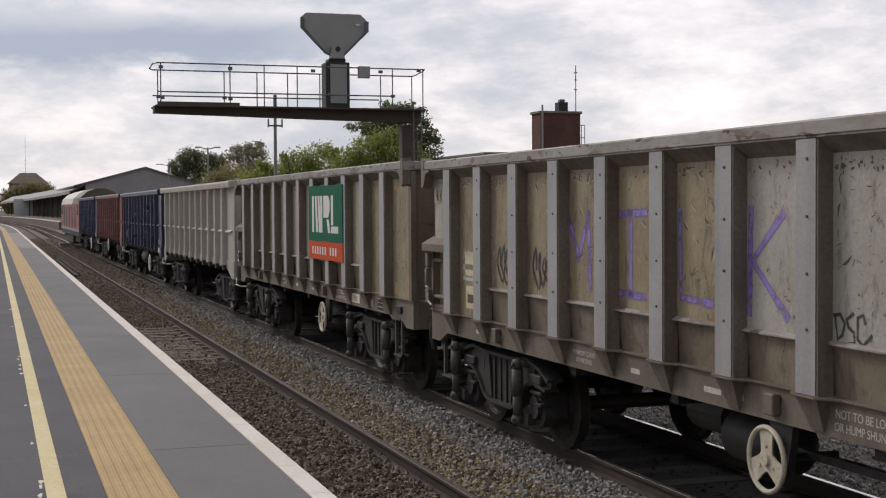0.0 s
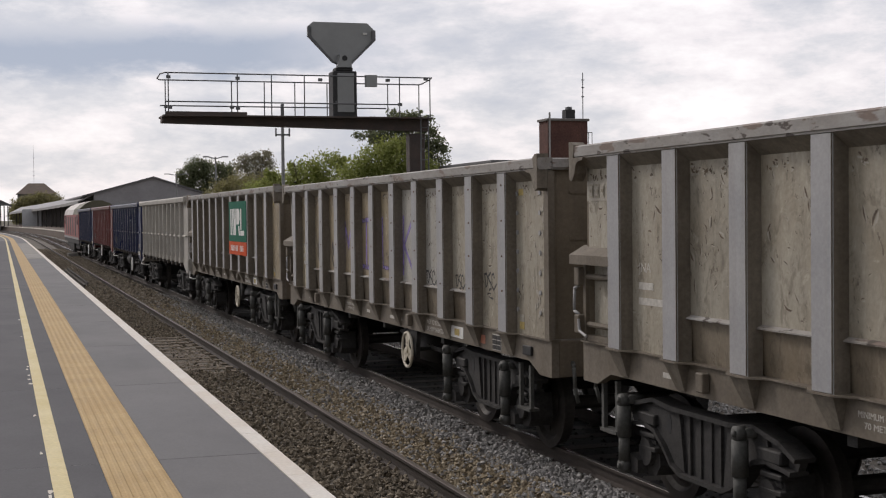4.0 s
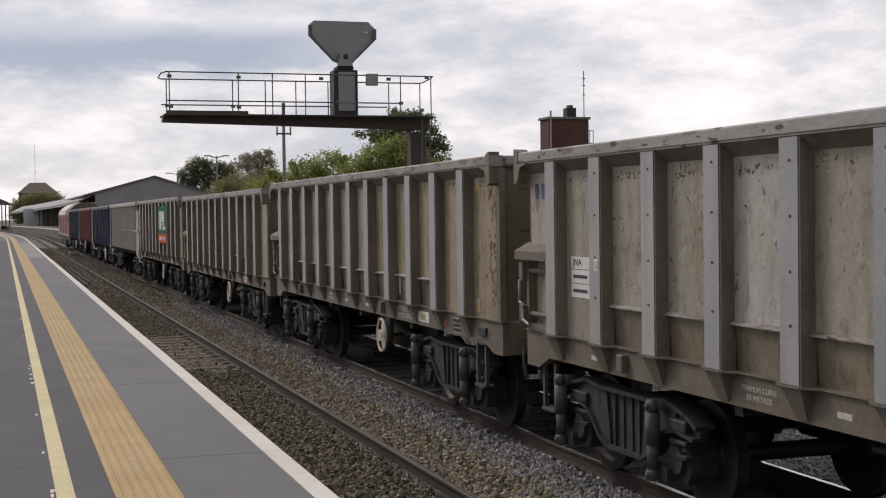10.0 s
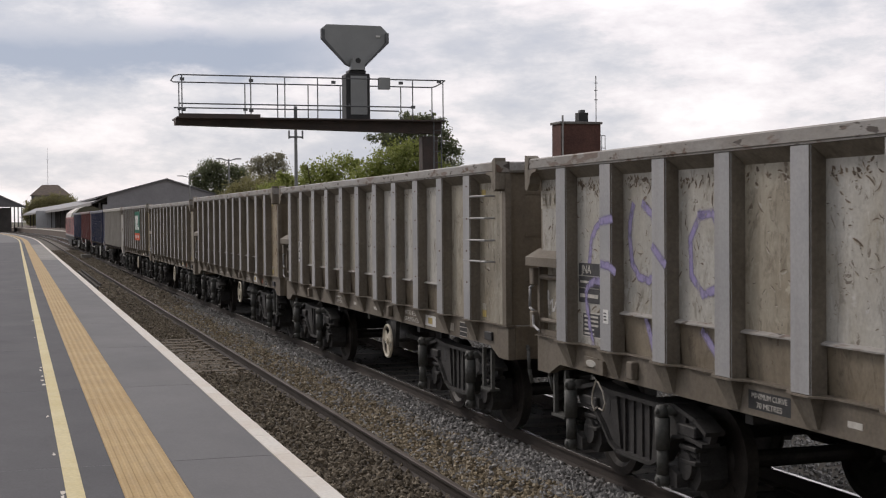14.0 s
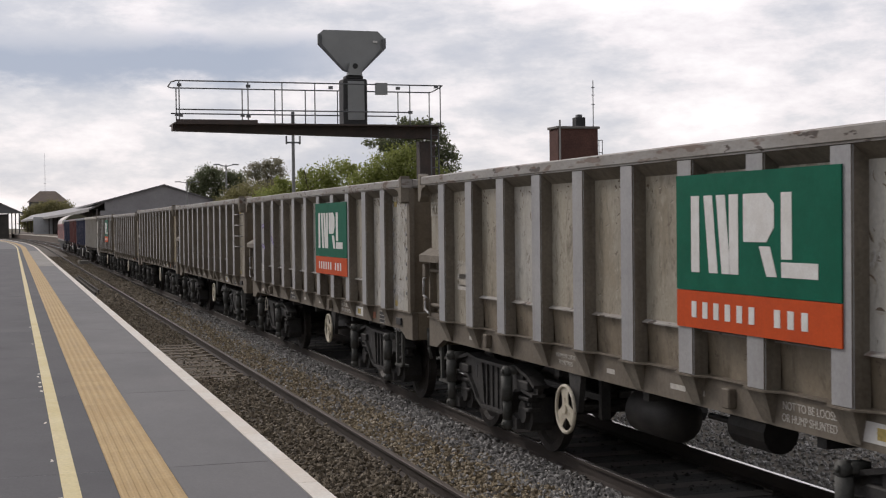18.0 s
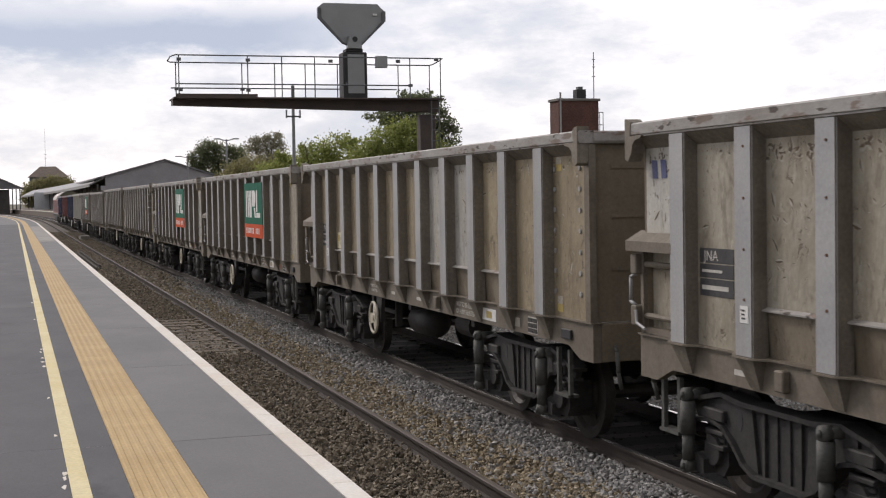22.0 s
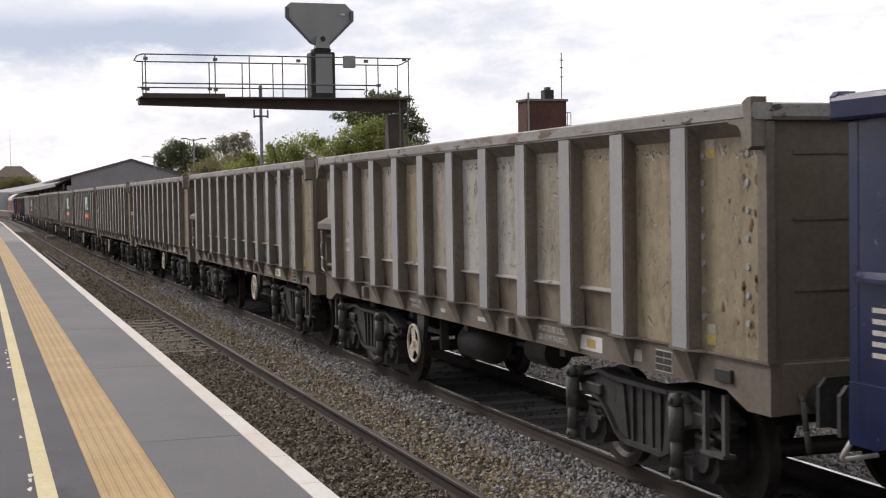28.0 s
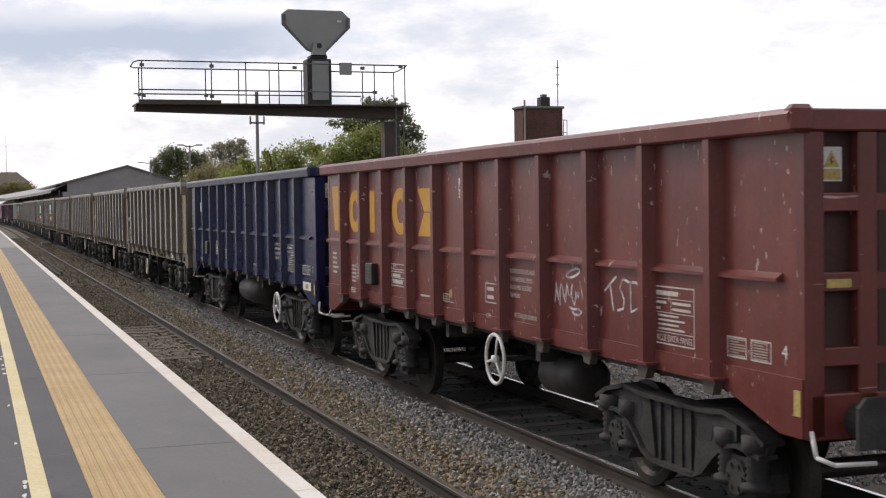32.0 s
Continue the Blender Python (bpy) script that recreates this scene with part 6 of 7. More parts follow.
# ---- lettering, signs and fittings on the wagons ----
def text_mesh(body, mat):
    """Flat lettering, 1 m high, that runs towards -y and faces -x, centred."""
    key = "lettering_" + mat + body
    if key not in MESH:
        cu = bpy.data.curves.new("lettering", "FONT")
        cu.body, cu.size, cu.extrude, cu.align_x, cu.align_y = body, 1.0, 0.001, "CENTER", "CENTER"
        ob = bpy.data.objects.new("lettering", cu)
        me = bpy.data.meshes.new_from_object(ob)
        me.transform(Matrix(((0, 0, -1, 0), (-1, 0, 0, 0), (0, 1, 0, 0), (0, 0, 0, 1))))
        me.materials.clear()
        me.materials.append(M[mat])
        xs = [v.co.y for v in me.vertices]
        MESH[key] = (me, max(xs) - min(xs))
        bpy.data.curves.remove(cu)
    return MESH[key]


def write(w, body, mat, y, z, x, width, height, name="lettering"):
    me, wide = text_mesh(body, mat)
    o = part(name, me, None, w)
    o.location = (x, y, z)
    o.scale = (1, width / wide, height / 0.72)
    return o


def plate(w, name, mat, y0, y1, z0, z1, x, label="", t=0.004):
    ya, yb = sorted((y0, y1))
    key = "%s_%s_%.2f_%.2f" % (name, mat, yb - ya, z1 - z0)
    me = shared(key, lambda: box(bmesh.new(), -t, 0, -(yb - ya) / 2, (yb - ya) / 2, -(z1 - z0) / 2, (z1 - z0) / 2), M[mat])
    return place(name, me, w, (x, (ya + yb) / 2, (z0 + z1) / 2), label=label)


def ribbon(w, name, mat, pts, width, x, label=""):
    """A sprayed or painted stroke through (y, z) points, with its own across and along coordinates."""
    p = [Vector(q) for q in pts]
    p = [a for i, a in enumerate(p) if i == 0 or (a - p[i - 1]).length > 1e-4]
    ends = [p[0] - (p[1] - p[0]).normalized() * width * 0.35] + p[1:-1] + [p[-1] + (p[-1] - p[-2]).normalized() * width * 0.35]
    bm = bmesh.new()
    uv = bm.loops.layers.uv.new("stroke")
    rows, run = [], 0.0
    for i, a in enumerate(ends):
        d0 = (a - ends[i - 1]).normalized() if i else (ends[1] - a).normalized()
        d1 = (ends[i + 1] - a).normalized() if i + 1 < len(ends) else d0
        d = d0 + d1
        d = d.normalized() if d.length > 0.2 else d1
        n = Vector((-d.y, d.x)) * width / 2
        run += (a - ends[i - 1]).length if i else 0.0
        rows.append((bm.verts.new((x - 0.002, *(a + n))), bm.verts.new((x - 0.002, *(a - n))), run))
    for (a, b, u), (c, d, v) in zip(rows, rows[1:]):
        f = bm.faces.new((a, b, d, c))
        for loop, co in zip(f.loops, ((0, u), (1, u), (1, v), (0, v))):
            loop[uv].uv = co
    return part(name, bm, M[mat], w, label)


def scars(w, skin, seed, busy=1.0):
    """Gouges and lifted flakes: short curved tears scattered over the bays, crowded where the paint has peeled under
    the shade plate.
    """
    r = random.Random(seed)
    sets = {"scar": ([], []), "lifted": ([], [])}

    def tear(kind, y, z, size, lean, fat, x):
        V, F = sets[kind]
        k, n = len(V), 5
        bow = r.uniform(-0.35, 0.35)
        up, dn = [], []
        for i in range(n + 1):
            u = i / n * 2 - 1
            wide = fat * (1 - u * u) * r.uniform(0.6, 1.2)
            for out, s in ((up, 1), (dn, -1)):
                a, c = u, bow * (1 - u * u) + s * wide
                out.append((x, y + size * (a * math.cos(lean) - c * math.sin(lean)), z + size * (a * math.sin(lean) + c * math.cos(lean))))
        V.extend(up + dn[::-1])
        F.append(tuple(range(k, k + 2 * n + 2)))
    edges = [HALF - 0.12] + RIBS + [-REAR + 0.03]
    for i, (a, c) in enumerate(zip(edges, edges[1:])):
        lo, hi = (2.3 if i == 0 else 1.42 if i in (1, 10, 11) else 1.76), 2.95
        y0, y1 = c + (0.16 if i < 11 else 0.05), a - (0.15 if i else 0.04)
        worn = r.uniform(0.3, 1.5) * busy
        lean0 = r.choice((0.2, 0.8, 1.2, -0.6, 1.5))
        for _ in range(int(36 * worn * (hi - lo))):
            y, z, q = r.uniform(y0, y1), lo + (hi - lo) * r.random() ** 0.8, r.uniform(0.012, 0.038) * r.choice((0.6, 0.8, 1.0, 1.0, 1.9))
            lean = lean0 + r.gauss(0, 0.7)
            tear("lifted", y - 0.005, z - 0.006, q * 1.05, lean, 0.22, -1.2712)
            tear("scar", y, z, q, lean, r.uniform(0.07, 0.24), -1.2718)
        edge = r.uniform(2.88, 2.93)
        for _ in range(int(20 * worn)):
            y, z = r.uniform(y0, y1), edge + r.gauss(0, 0.028)
            q = r.uniform(0.012, 0.032)
            tear("lifted", y, z - 0.015, q * 1.3, r.gauss(0, 0.6), 0.35, -1.2712)
            tear("scar", y, z, q, r.gauss(0.2, 0.9), r.uniform(0.3, 0.6), -1.2718)
    for kind, (V, F) in sets.items():
        me = bpy.data.meshes.new(kind)
        me.from_pydata(V, [], F)
        me.materials.append(M[kind])
        o = part("peeling_paint" if kind == "scar" else "lifted_paint", me, None, w, "dark gouges in the paint" if kind == "scar" else "pale lifted flakes of paint")
        o["kind"] = "stuff"


def scribble(w, y0, y1, z0, z1, mat, width, x, seed, n=9):
    """An unreadable looping tag inside a rectangle."""
    r = random.Random(seed)
    pts, amp, side = [], 0.8, 0.8
    for i in range(n * 12 + 1):
        u = i / (n * 12)
        a = i * 0.5236
        if i % 12 == 0:
            amp, side = r.uniform(0.5, 1.0), r.uniform(0.5, 1.3)
        pts.append((y0 + (y1 - y0) * (0.08 + 0.84 * u + side * 0.45 / n * math.cos(a)), (z0 + z1) / 2 + (z1 - z0) * 0.5 * amp * math.sin(a + 0.6 * math.sin(a))))
    return ribbon(w, "graffiti", mat, pts, width, x)


PX, SX = -1.2705, -1.2855       # faces of the side panel and of the sole bar


def data_bars(w, y0, y1, z0, z1, mat, rows, x, seed, name="stencil_bar"):
    """Unreadable rows of small lettering as plain bars."""
    r = random.Random(seed)
    h = (z1 - z0) / (rows * 2.2)
    for k in range(rows):
        z = z1 - (k + 0.5) * (z1 - z0) / rows
        e = y0 + (y1 - y0) * r.uniform(0.6, 1.0)
        plate(w, name, mat, round(y0, 2), round(e, 1) if abs(e - y0) > 0.15 else e, z - h / 2, z + h / 2, x, t=0.002)


def far_gear(w, y0, y1):
    """Pipes, a cable tray and reservoirs hung under the far side of the frame."""
    n = y1 - y0
    key = "%.1f" % n
    place("cable_tray", shared("cable_tray" + key, lambda: box(bmesh.new(), 0.82, 0.98, 0, n, 0.80, 1.0, 0.01), M["bogie"]), w, (0, y0, 0))
    for x, z, r in ((0.72, 0.74, 0.035), (0.98, 0.68, 0.025)):
        place("brake_pipe", shared("brake_pipe%.2f" % x + key, lambda: tube(bmesh.new(), (x, 0, z), (x, n, z), r, seg=8), M["bogie"]), w, (0, y0, 0))
    for k, u in enumerate((0.1, 0.36, 0.62, 0.88)):
        place("hanger", shared("gear_hanger", lambda: box(bmesh.new(), 0.66, 1.04, -0.03, 0.03, 0.62, 1.0), M["bogie"]), w, (0, y0 + n * u, 0))
        if k < 3:
            place("reservoir", shared("reservoir", lambda: lathe_x(bmesh.new(), [(-0.36, 0.03), (-0.34, 0.11), (-0.28, 0.16), (0.28, 0.16), (0.34, 0.11), (0.36, 0.03)], 16), M["tank"], True), w, (0.88, y0 + n * (u + 0.13), 0.74), (0, 0, 1.5708))


def fit_grey(w, hand, high, seed):
    """Everything that the grey wagons share: hand wheel, air tank, plates and stencils."""
    h = place("hand_wheel", shared("hand_wheel_dished", lambda: handwheel_mesh("dished"), M["cream"]), w, (-1.33, hand, high), (0.5 * seed, 0, 0), "cream painted brake hand wheel")
    place("wheel_shaft", shared("wheel_shaft", lambda: tube(bmesh.new(), (0.02, 0, 0), (0.6, 0, 0), 0.03, seg=8), M["bogie"]), h)
    place("wheel_bracket", shared("wheel_bracket", lambda: prism(bmesh.new(), [(-0.16, 1.08), (0.16, 1.08), (0.08, 0.68), (-0.08, 0.68)], "x", -1.26, -1.2), M["bogie"]), w, (0, hand - 0.08, 0))
    s = 1 if hand < 0 else -1
    place("air_tank", shared("air_tank", lambda: lathe_x(bmesh.new(), [(-0.47, 0.04), (-0.45, 0.13), (-0.38, 0.22), (0.38, 0.22), (0.45, 0.13), (0.47, 0.04)], 20), M["tank"], True), w, (-0.72, hand + s * 0.95, 0.74), (0, 0, 1.5708), "dusty black air tank")
    place("brake_cylinder", shared("brake_cylinder", lambda: tube(tube(bmesh.new(), (0, -0.3, 0.8), (0, 0.3, 0.8), 0.17, seg=14), (0, 0.3, 0.8), (0, 0.9, 0.8), 0.03, seg=8), M["tank"]), w, (-0.55, -hand * 0.4, 0.0))
    place("brake_beam", shared("brake_beam", lambda: box(box(bmesh.new(), -1.0, -0.94, -0.9, 0.9, 0.78, 0.84), -1.02, -0.92, -0.95, -0.88, 0.6, 1.0), M["bogie"]), w, (0, hand - s * 0.75, 0))
    for yy in (2.3, 0.2, -2.6):
        place("cross_member", shared("cross_member", lambda: box(bmesh.new(), -1.2, 1.2, -0.06, 0.06, 0.97, 1.2), M["bogie"]), w, (0, yy, 0))
    far_gear(w, -2.6, 2.9)
    # plates on the sole bar
    p = plate(w, "load_plate", "white", -3.2, -3.7, 1.12, 1.26, SX, "white load plate")
    plate(w, "plate_mark", "yellow", -3.38, -3.56, 1.15, 1.23, SX - 0.005)
    plate(w, "hazard_plate", "redlabel" if seed % 3 else "pale", -4.22, -4.48, 1.13, 1.23, SX, "red plate" if seed % 3 else "pale plate")
    plate(w, "test_grid", "stencil", -4.73, -5.016, 1.09, 1.271, SX, "white ruled test panel", 0.004)
    for a in range(2):
        for b in range(3):
            plate(w, "test_box", "bogie", -4.74 - 0.14 * a, -4.866 - 0.14 * a, 1.10 + 0.057 * b, 1.147 + 0.057 * b, SX - 0.004)
    write(w, "NOT TO BE LOOSE", "stencil", -2.57, 1.235, SX - 0.001, 0.68, 0.062)
    write(w, "OR HUMP SHUNTED", "stencil", -2.57, 1.145, SX - 0.001, 0.70, 0.062)
    write(w, "MINIMUM CURVE", "stencil", 1.86, 1.225, SX - 0.001, 0.5, 0.045)
    write(w, "70 METRES", "stencil", 1.86, 1.155, SX - 0.001, 0.36, 0.045)
    for y0, y1 in ((0.85, 0.68), (0.32, 0.22), (-0.45, -0.72), (-0.86, -1.05), (4.9, 4.7)):
        plate(w, "stencil_bar", "stencil", y0, y1, 1.16, 1.205, SX, t=0.002)
    place("data_box", shared("data_box", lambda: box(bmesh.new(), -0.03, 0, -0.12, 0.12, -0.05, 0.05, 0.006), M["black"]), w, (SX, -5.85, 1.18))
    place("tie_hook", shared("tie_hook", lambda: box(bmesh.new(), -0.07, 0, -0.06, 0.06, -0.08, 0.08, 0.01), M["sill"]), w, (SX, 4.15, 1.2))
    place("tie_hook", MESH["tie_hook"], w, (SX, -1.5, 1.2))
    # warning labels in the last bay
    for z0, z1, m in ((2.84, 2.98, "yellow"), (1.39, 1.55, "yellow")):
        plate(w, "warning_label", m, -5.56, -5.69, z0, (z0 + z1) / 2, PX, "yellow warning label")
        plate(w, "warning_label", "pale", -5.56, -5.69, (z0 + z1) / 2 + 0.003, z1, PX, "pale warning label")


def bolts(w, seed):
    for y in (-5.5, -6.15):
        for k in range(7):
            place("bolt", shared("bolt", lambda: tube(bmesh.new(), (0, 0, 0), (-0.014, 0, 0), 0.026, seg=8), M["rib"]), w, (PX, y - 0.02, 1.6 + k * 0.21))


def rungs(w):
    for z in (2.83, 2.57, 2.31, 2.06):
        place("rung", shared("rung", lambda: bend(bmesh.new(), [(0.13, 0, 0), (0, 0, 0), (0, -0.8, 0), (0.13, -0.8, 0)], 0.012, 6), M["rib"]), w, (-1.39, -5.2, z))


def rail_sign(w, y0, y1):
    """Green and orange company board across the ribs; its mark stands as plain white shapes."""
    g = plate(w, "company_board", "green", y0, y1, 2.035, 2.96, -1.403, "green company board", 0.012)
    plate(w, "name_strip", "orange", y0, y1, 1.73, 2.03, -1.403, "orange name strip", 0.012)
    h = y0 - y1
    x = -1.4155

    def quad(pts, mat="white"):
        bm = prism(bmesh.new(), [(y0 - p[0] * h, 1.73 + p[1]) for p in pts], "x", x - 0.003, x)
        part("white_shape", bm, M[mat], w)
    b, t = 0.45, 1.06
    for u, lean in ((0.11, 0.0), (0.20, 0.035), (0.285, 0.035), (0.37, 0.0)):
        quad([(u + lean, b), (u + lean + 0.058, b), (u + 0.058, t), (u, t)])
    quad([(0.46, t - 0.36), (0.60, t - 0.36), (0.645, t - 0.25), (0.645, t - 0.08), (0.60, t), (0.46, t)])
    quad([(0.60, b), (0.66, b), (0.62, t - 0.39), (0.555, t - 0.39)])
    quad([(0.685, b + 0.13), (0.745, b + 0.13), (0.745, t), (0.685, t)])
    quad([(0.685, b), (0.885, b), (0.885, b + 0.11), (0.685, b + 0.11)])
    for i in range(10):
        u = 0.11 + i * 0.076
        if i == 6:
            continue
        quad([(u, 0.085), (u + 0.035, 0.085), (u + 0.035, 0.215), (u, 0.215)])


def owner_mark(w, kind):
    """Owner's mark in the front bay as plain shapes."""
    if kind == "blue":
        for k in range(4):
            bm = prism(bmesh.new(), [(6.32 - k * 0.17, 2.72), (6.22 - k * 0.17, 2.72), (6.24 - k * 0.17, 2.88), (6.34 - k * 0.17, 2.88)], "x", PX - 0.004, PX)
            part("owner_mark", bm, M["fadedblue"], w, "faded blue mark")
    elif kind == "pale":
        plate(w, "owner_mark", "pale", 6.48, 5.78, 2.685, 2.875, PX, "worn pale mark with outlined blocks")
        for k in range(5):
            y = 6.42 - k * 0.125
            plate(w, "mark_bar", "panel", y, y - 0.098, 2.715, 2.845, PX - 0.0045)
            plate(w, "mark_bar", "pale", y - 0.018, y - 0.08, 2.735, 2.825, PX - 0.0095)
            plate(w, "mark_bar", "panel", y - 0.036 - 0.02 * (k % 2), y - 0.09, 2.765, 2.795, PX - 0.0145)


def white_board(w, poster):
    """White wagon-data board: type code, then figures as plain bars."""
    for k, (z0, z1) in enumerate(((2.02, 2.14), (1.88, 2.01), (1.74, 1.87))):
        plate(w, "data_board", "white", 5.39, 4.84, z0, z1, PX, "white data board")
        if k:
            data_bars(w, 5.34, 4.9, z0 + 0.03, z1 - 0.03, "ink", 1, PX - 0.005, 3 + k, "figure_bar")
    write(w, "JNA", "ink", 5.24, 2.08, PX - 0.006, 0.22, 0.075)
    plate(w, "code_label", "white", 4.56, 4.47, 2.03, 2.14, -1.401)
    plate(w, "code_mark", "stencil", 4.545, 4.485, 2.05, 2.12, -1.406)
    if poster:
        q = plate(w, "poster", "paper", 5.42, 5.0, 1.43, 1.70, PX, "cream safety poster")
        plate(w, "poster_mark", "yellow", 5.36, 5.22, 1.56, 1.66, PX - 0.005)
        plate(w, "poster_mark", "rust", 5.2, 5.06, 1.52, 1.63, PX - 0.005)


def dark_board(w):
    """Black patches with a type code, the figures as plain bars."""
    for k, (z0, z1) in enumerate(((2.02, 2.14), (1.90, 2.01), (1.75, 1.89))):
        plate(w, "data_board", "ink", 5.47, 4.92, z0, z1, PX, "black data patch")
        if k:
            data_bars(w, 5.43, 4.98, z0 + 0.03, z1 - 0.03, "stencil", 1, PX - 0.005, 13 + k, "figure_bar")
    write(w, "JNA", "stencil", 5.28, 2.075, PX - 0.006, 0.24, 0.085)
    plate(w, "code_label", "white", 4.60, 4.48, 1.60, 1.73, -1.401)
    data_bars(w, 4.58, 4.50, 1.62, 1.71, "ink", 3, -1.4055, 4, "figure_bar")


def flakes(w, mat, n, seed):
    """Ragged flakes of loose paint down the corner of the last bay."""
    r = random.Random(seed)
    bm = bmesh.new()
    for _ in range(n):
        y, z, a = -6.3 + abs(r.gauss(0, 0.16)), r.uniform(1.5, 2.98), r.uniform(0.012, 0.035)
        k = r.uniform(0, 6.28)
        q = [(y + a * r.uniform(0.5, 1.1) * math.cos(k + i * 1.047), z + 1.5 * a * r.uniform(0.4, 1.2) * math.sin(k + i * 1.047)) for i in range(6)]
        prism(bm, q, "x", PX - 0.0035, PX - 0.0005)
    o = part("flaking_paint", bm, M[mat], w, "ragged flakes of peeling paint")
    o["kind"] = "stuff"


def rib_bolts(w, rows):
    for ry in RIBS[1:]:
        for z in rows:
            place("bolt", shared("rib_bolt", lambda: tube(bmesh.new(), (0, 0, 0), (-0.010, 0, 0), 0.011, seg=6), M["rust"]), w, (-1.399, ry - 0.02, z + 0.02 * math.sin(ry * 9)))


def decorate():
    w = [t[0] for t in TRAIN]
    m1, w0, w1, w2, w3, w4, w5, w6, w7, w8, w9, w10 = w[4:16]
    for k, (o, hand, high) in enumerate(((m1, -1.42, 0.75), (w0, -1.44, 0.79), (w1, -1.51, 0.79), (w2, -1.42, 0.75), (w3, -1.42, 0.77), (w4, 1.77, 0.70), (w5, 1.77, 0.74), (w6, -1.45, 0.79), (w7, -1.40, 0.79), (w8, 1.82, 0.68))):
        fit_grey(o, hand, high, k)
        scars(o, PAINT[4 + k], 40 + k, (0.5, 0.9, 1.0, 0.9, 2.0, 0.7, 0.55, 1.1, 2.7, 1.0)[k])
    for o in (m1, w3, w4):
        rail_sign(o, -0.83, -3.17)
    for o, label in ((m1, "weathered grey ribbed wagon with a green and orange company board"), (w3, "scratched grey ribbed wagon with a green company board and graffiti"), (w4, "weathered grey ribbed wagon with a green and orange board"),
                     (w0, "weathered grey ribbed wagon with purple and black graffiti"), (w2, "grey ribbed wagon with a white data board and rungs"), (w7, "dented grey ribbed wagon with turquoise graffiti")):
        tagged(o, label)
    for o, kind in ((w0, "pale"), (w1, "pale"), (w3, "pale"), (w4, "pale"), (w2, "blue"), (w5, "blue"), (w6, "blue"), (w7, "blue")):
        owner_mark(o, kind)
    white_board(w2, False)
    white_board(w7, True)
    rungs(w2)
    for k, o in enumerate((w0, w3, w5, w8)):
        bolts(o, k)
    # stencilled data in the first full bay of the others
    for k, o in enumerate((w0, w1, w4, w8)):
        write(o, "JNA", "stencil", 5.26, 2.08, PX - 0.001, 0.24, 0.085)
        data_bars(o, 5.38, 4.9, 1.72, 1.99, "stencil", 2, PX, k)
    for o, m in ((w0, "paper"), (w4, "pale")):
        plate(o, "faded_board", m, 5.32, 4.86, 1.80, 2.10, PX + 0.001, "faded cream data board", 0.003)
    plate(w0, "poster", "paper", 5.28, 4.90, 1.43, 1.70, PX, "torn cream poster")
    plate(w0, "poster_mark", "rust", 5.22, 5.02, 1.50, 1.60, PX - 0.005)
    plate(w1, "torn_label", "pale", -2.24, -2.36, 1.44, 1.66, -1.266, "torn white label")
    plate(w5, "poster", "paper", 4.33, 3.91, 1.74, 2.01, PX, "pale poster")
    plate(w5, "poster_mark", "yellow", 4.28, 4.16, 1.86, 1.96, PX - 0.005)
    plate(w5, "poster_mark", "rust", 4.1, 3.98, 1.80, 1.92, PX - 0.005)
    plate(w3, "dark_patch", "black", 2.16, 1.56, 1.12, 1.265, SX + 0.0035, "black stencil patch", 0.004)
    plate(w6, "dark_patch", "black", -2.16, -2.98, 1.10, 1.275, SX + 0.0035, "black stencil patch", 0.004)
    for o in (w0, w2, w6, w7):
        rib_bolts(o, (2.94, 2.55, 2.16, 1.78))
    # purple capitals, one to a bay
    for body, y, width in (("M", 1.98, 0.5), ("I", 0.88, 0.55), ("L", -0.25, 0.52), ("K", -1.35, 0.5)):
        strokes = {"M": [[(0.29, -0.36), (0.25, 0.3)], [(0.25, 0.3), (0.02, -0.08)], [(0.02, -0.08), (-0.2, 0.34)], [(-0.2, 0.34), (-0.24, -0.36)]], "I": [[(0.28, 0.34), (-0.28, 0.36)], [(0.0, 0.35), (0.0, -0.36)], [(0.3, -0.36), (-0.28, -0.38)]],
                   "L": [[(0.22, 0.36), (0.2, -0.34), (-0.28, -0.36)]], "K": [[(0.22, 0.38), (0.24, -0.38)], [(-0.2, 0.34), (0.2, 0.0), (-0.26, -0.38)]]}[body]
        for st in strokes:
            ribbon(w0, "graffiti", "purple", [(y + a, 2.22 + b) for a, b in st], 0.10, PX, "purple spray paint")
    # black tags of three letters
    for y, z, k in ((-2.40, 1.815, 1.0), (-3.57, 1.815, 0.85), (-4.64, 1.865, 0.95)):
        tag = ([(0.20, 0.08), (0.17, -0.08), (0.12, -0.05), (0.09, 0.03), (0.14, 0.09), (0.21, 0.08)], [(0.0, 0.10), (0.07, 0.06), (0.05, 0.01), (-0.01, -0.02), (-0.02, -0.09), (0.04, -0.10)],
               [(-0.13, 0.05), (-0.11, 0.10), (-0.05, 0.08), (-0.05, -0.06), (-0.11, -0.10), (-0.20, -0.03)])
        for st in tag:
            ribbon(w0, "graffiti", "tagblack", [(y + k * a, z + k * c) for a, c in st], 0.034, PX, "black spray-painted letter")
    ribbon(w0, "graffiti", "tagblack", [(-4.54, 1.72), (-4.64, 1.73), (-4.60, 1.68), (-4.71, 1.67)], 0.03, PX)
    for y, s in ((3.95, 5), (2.9, 6)):
        scribble(w0, y + 0.3, y - 0.3, 1.76, 2.22, "tagblack", 0.055, PX, s, 4)
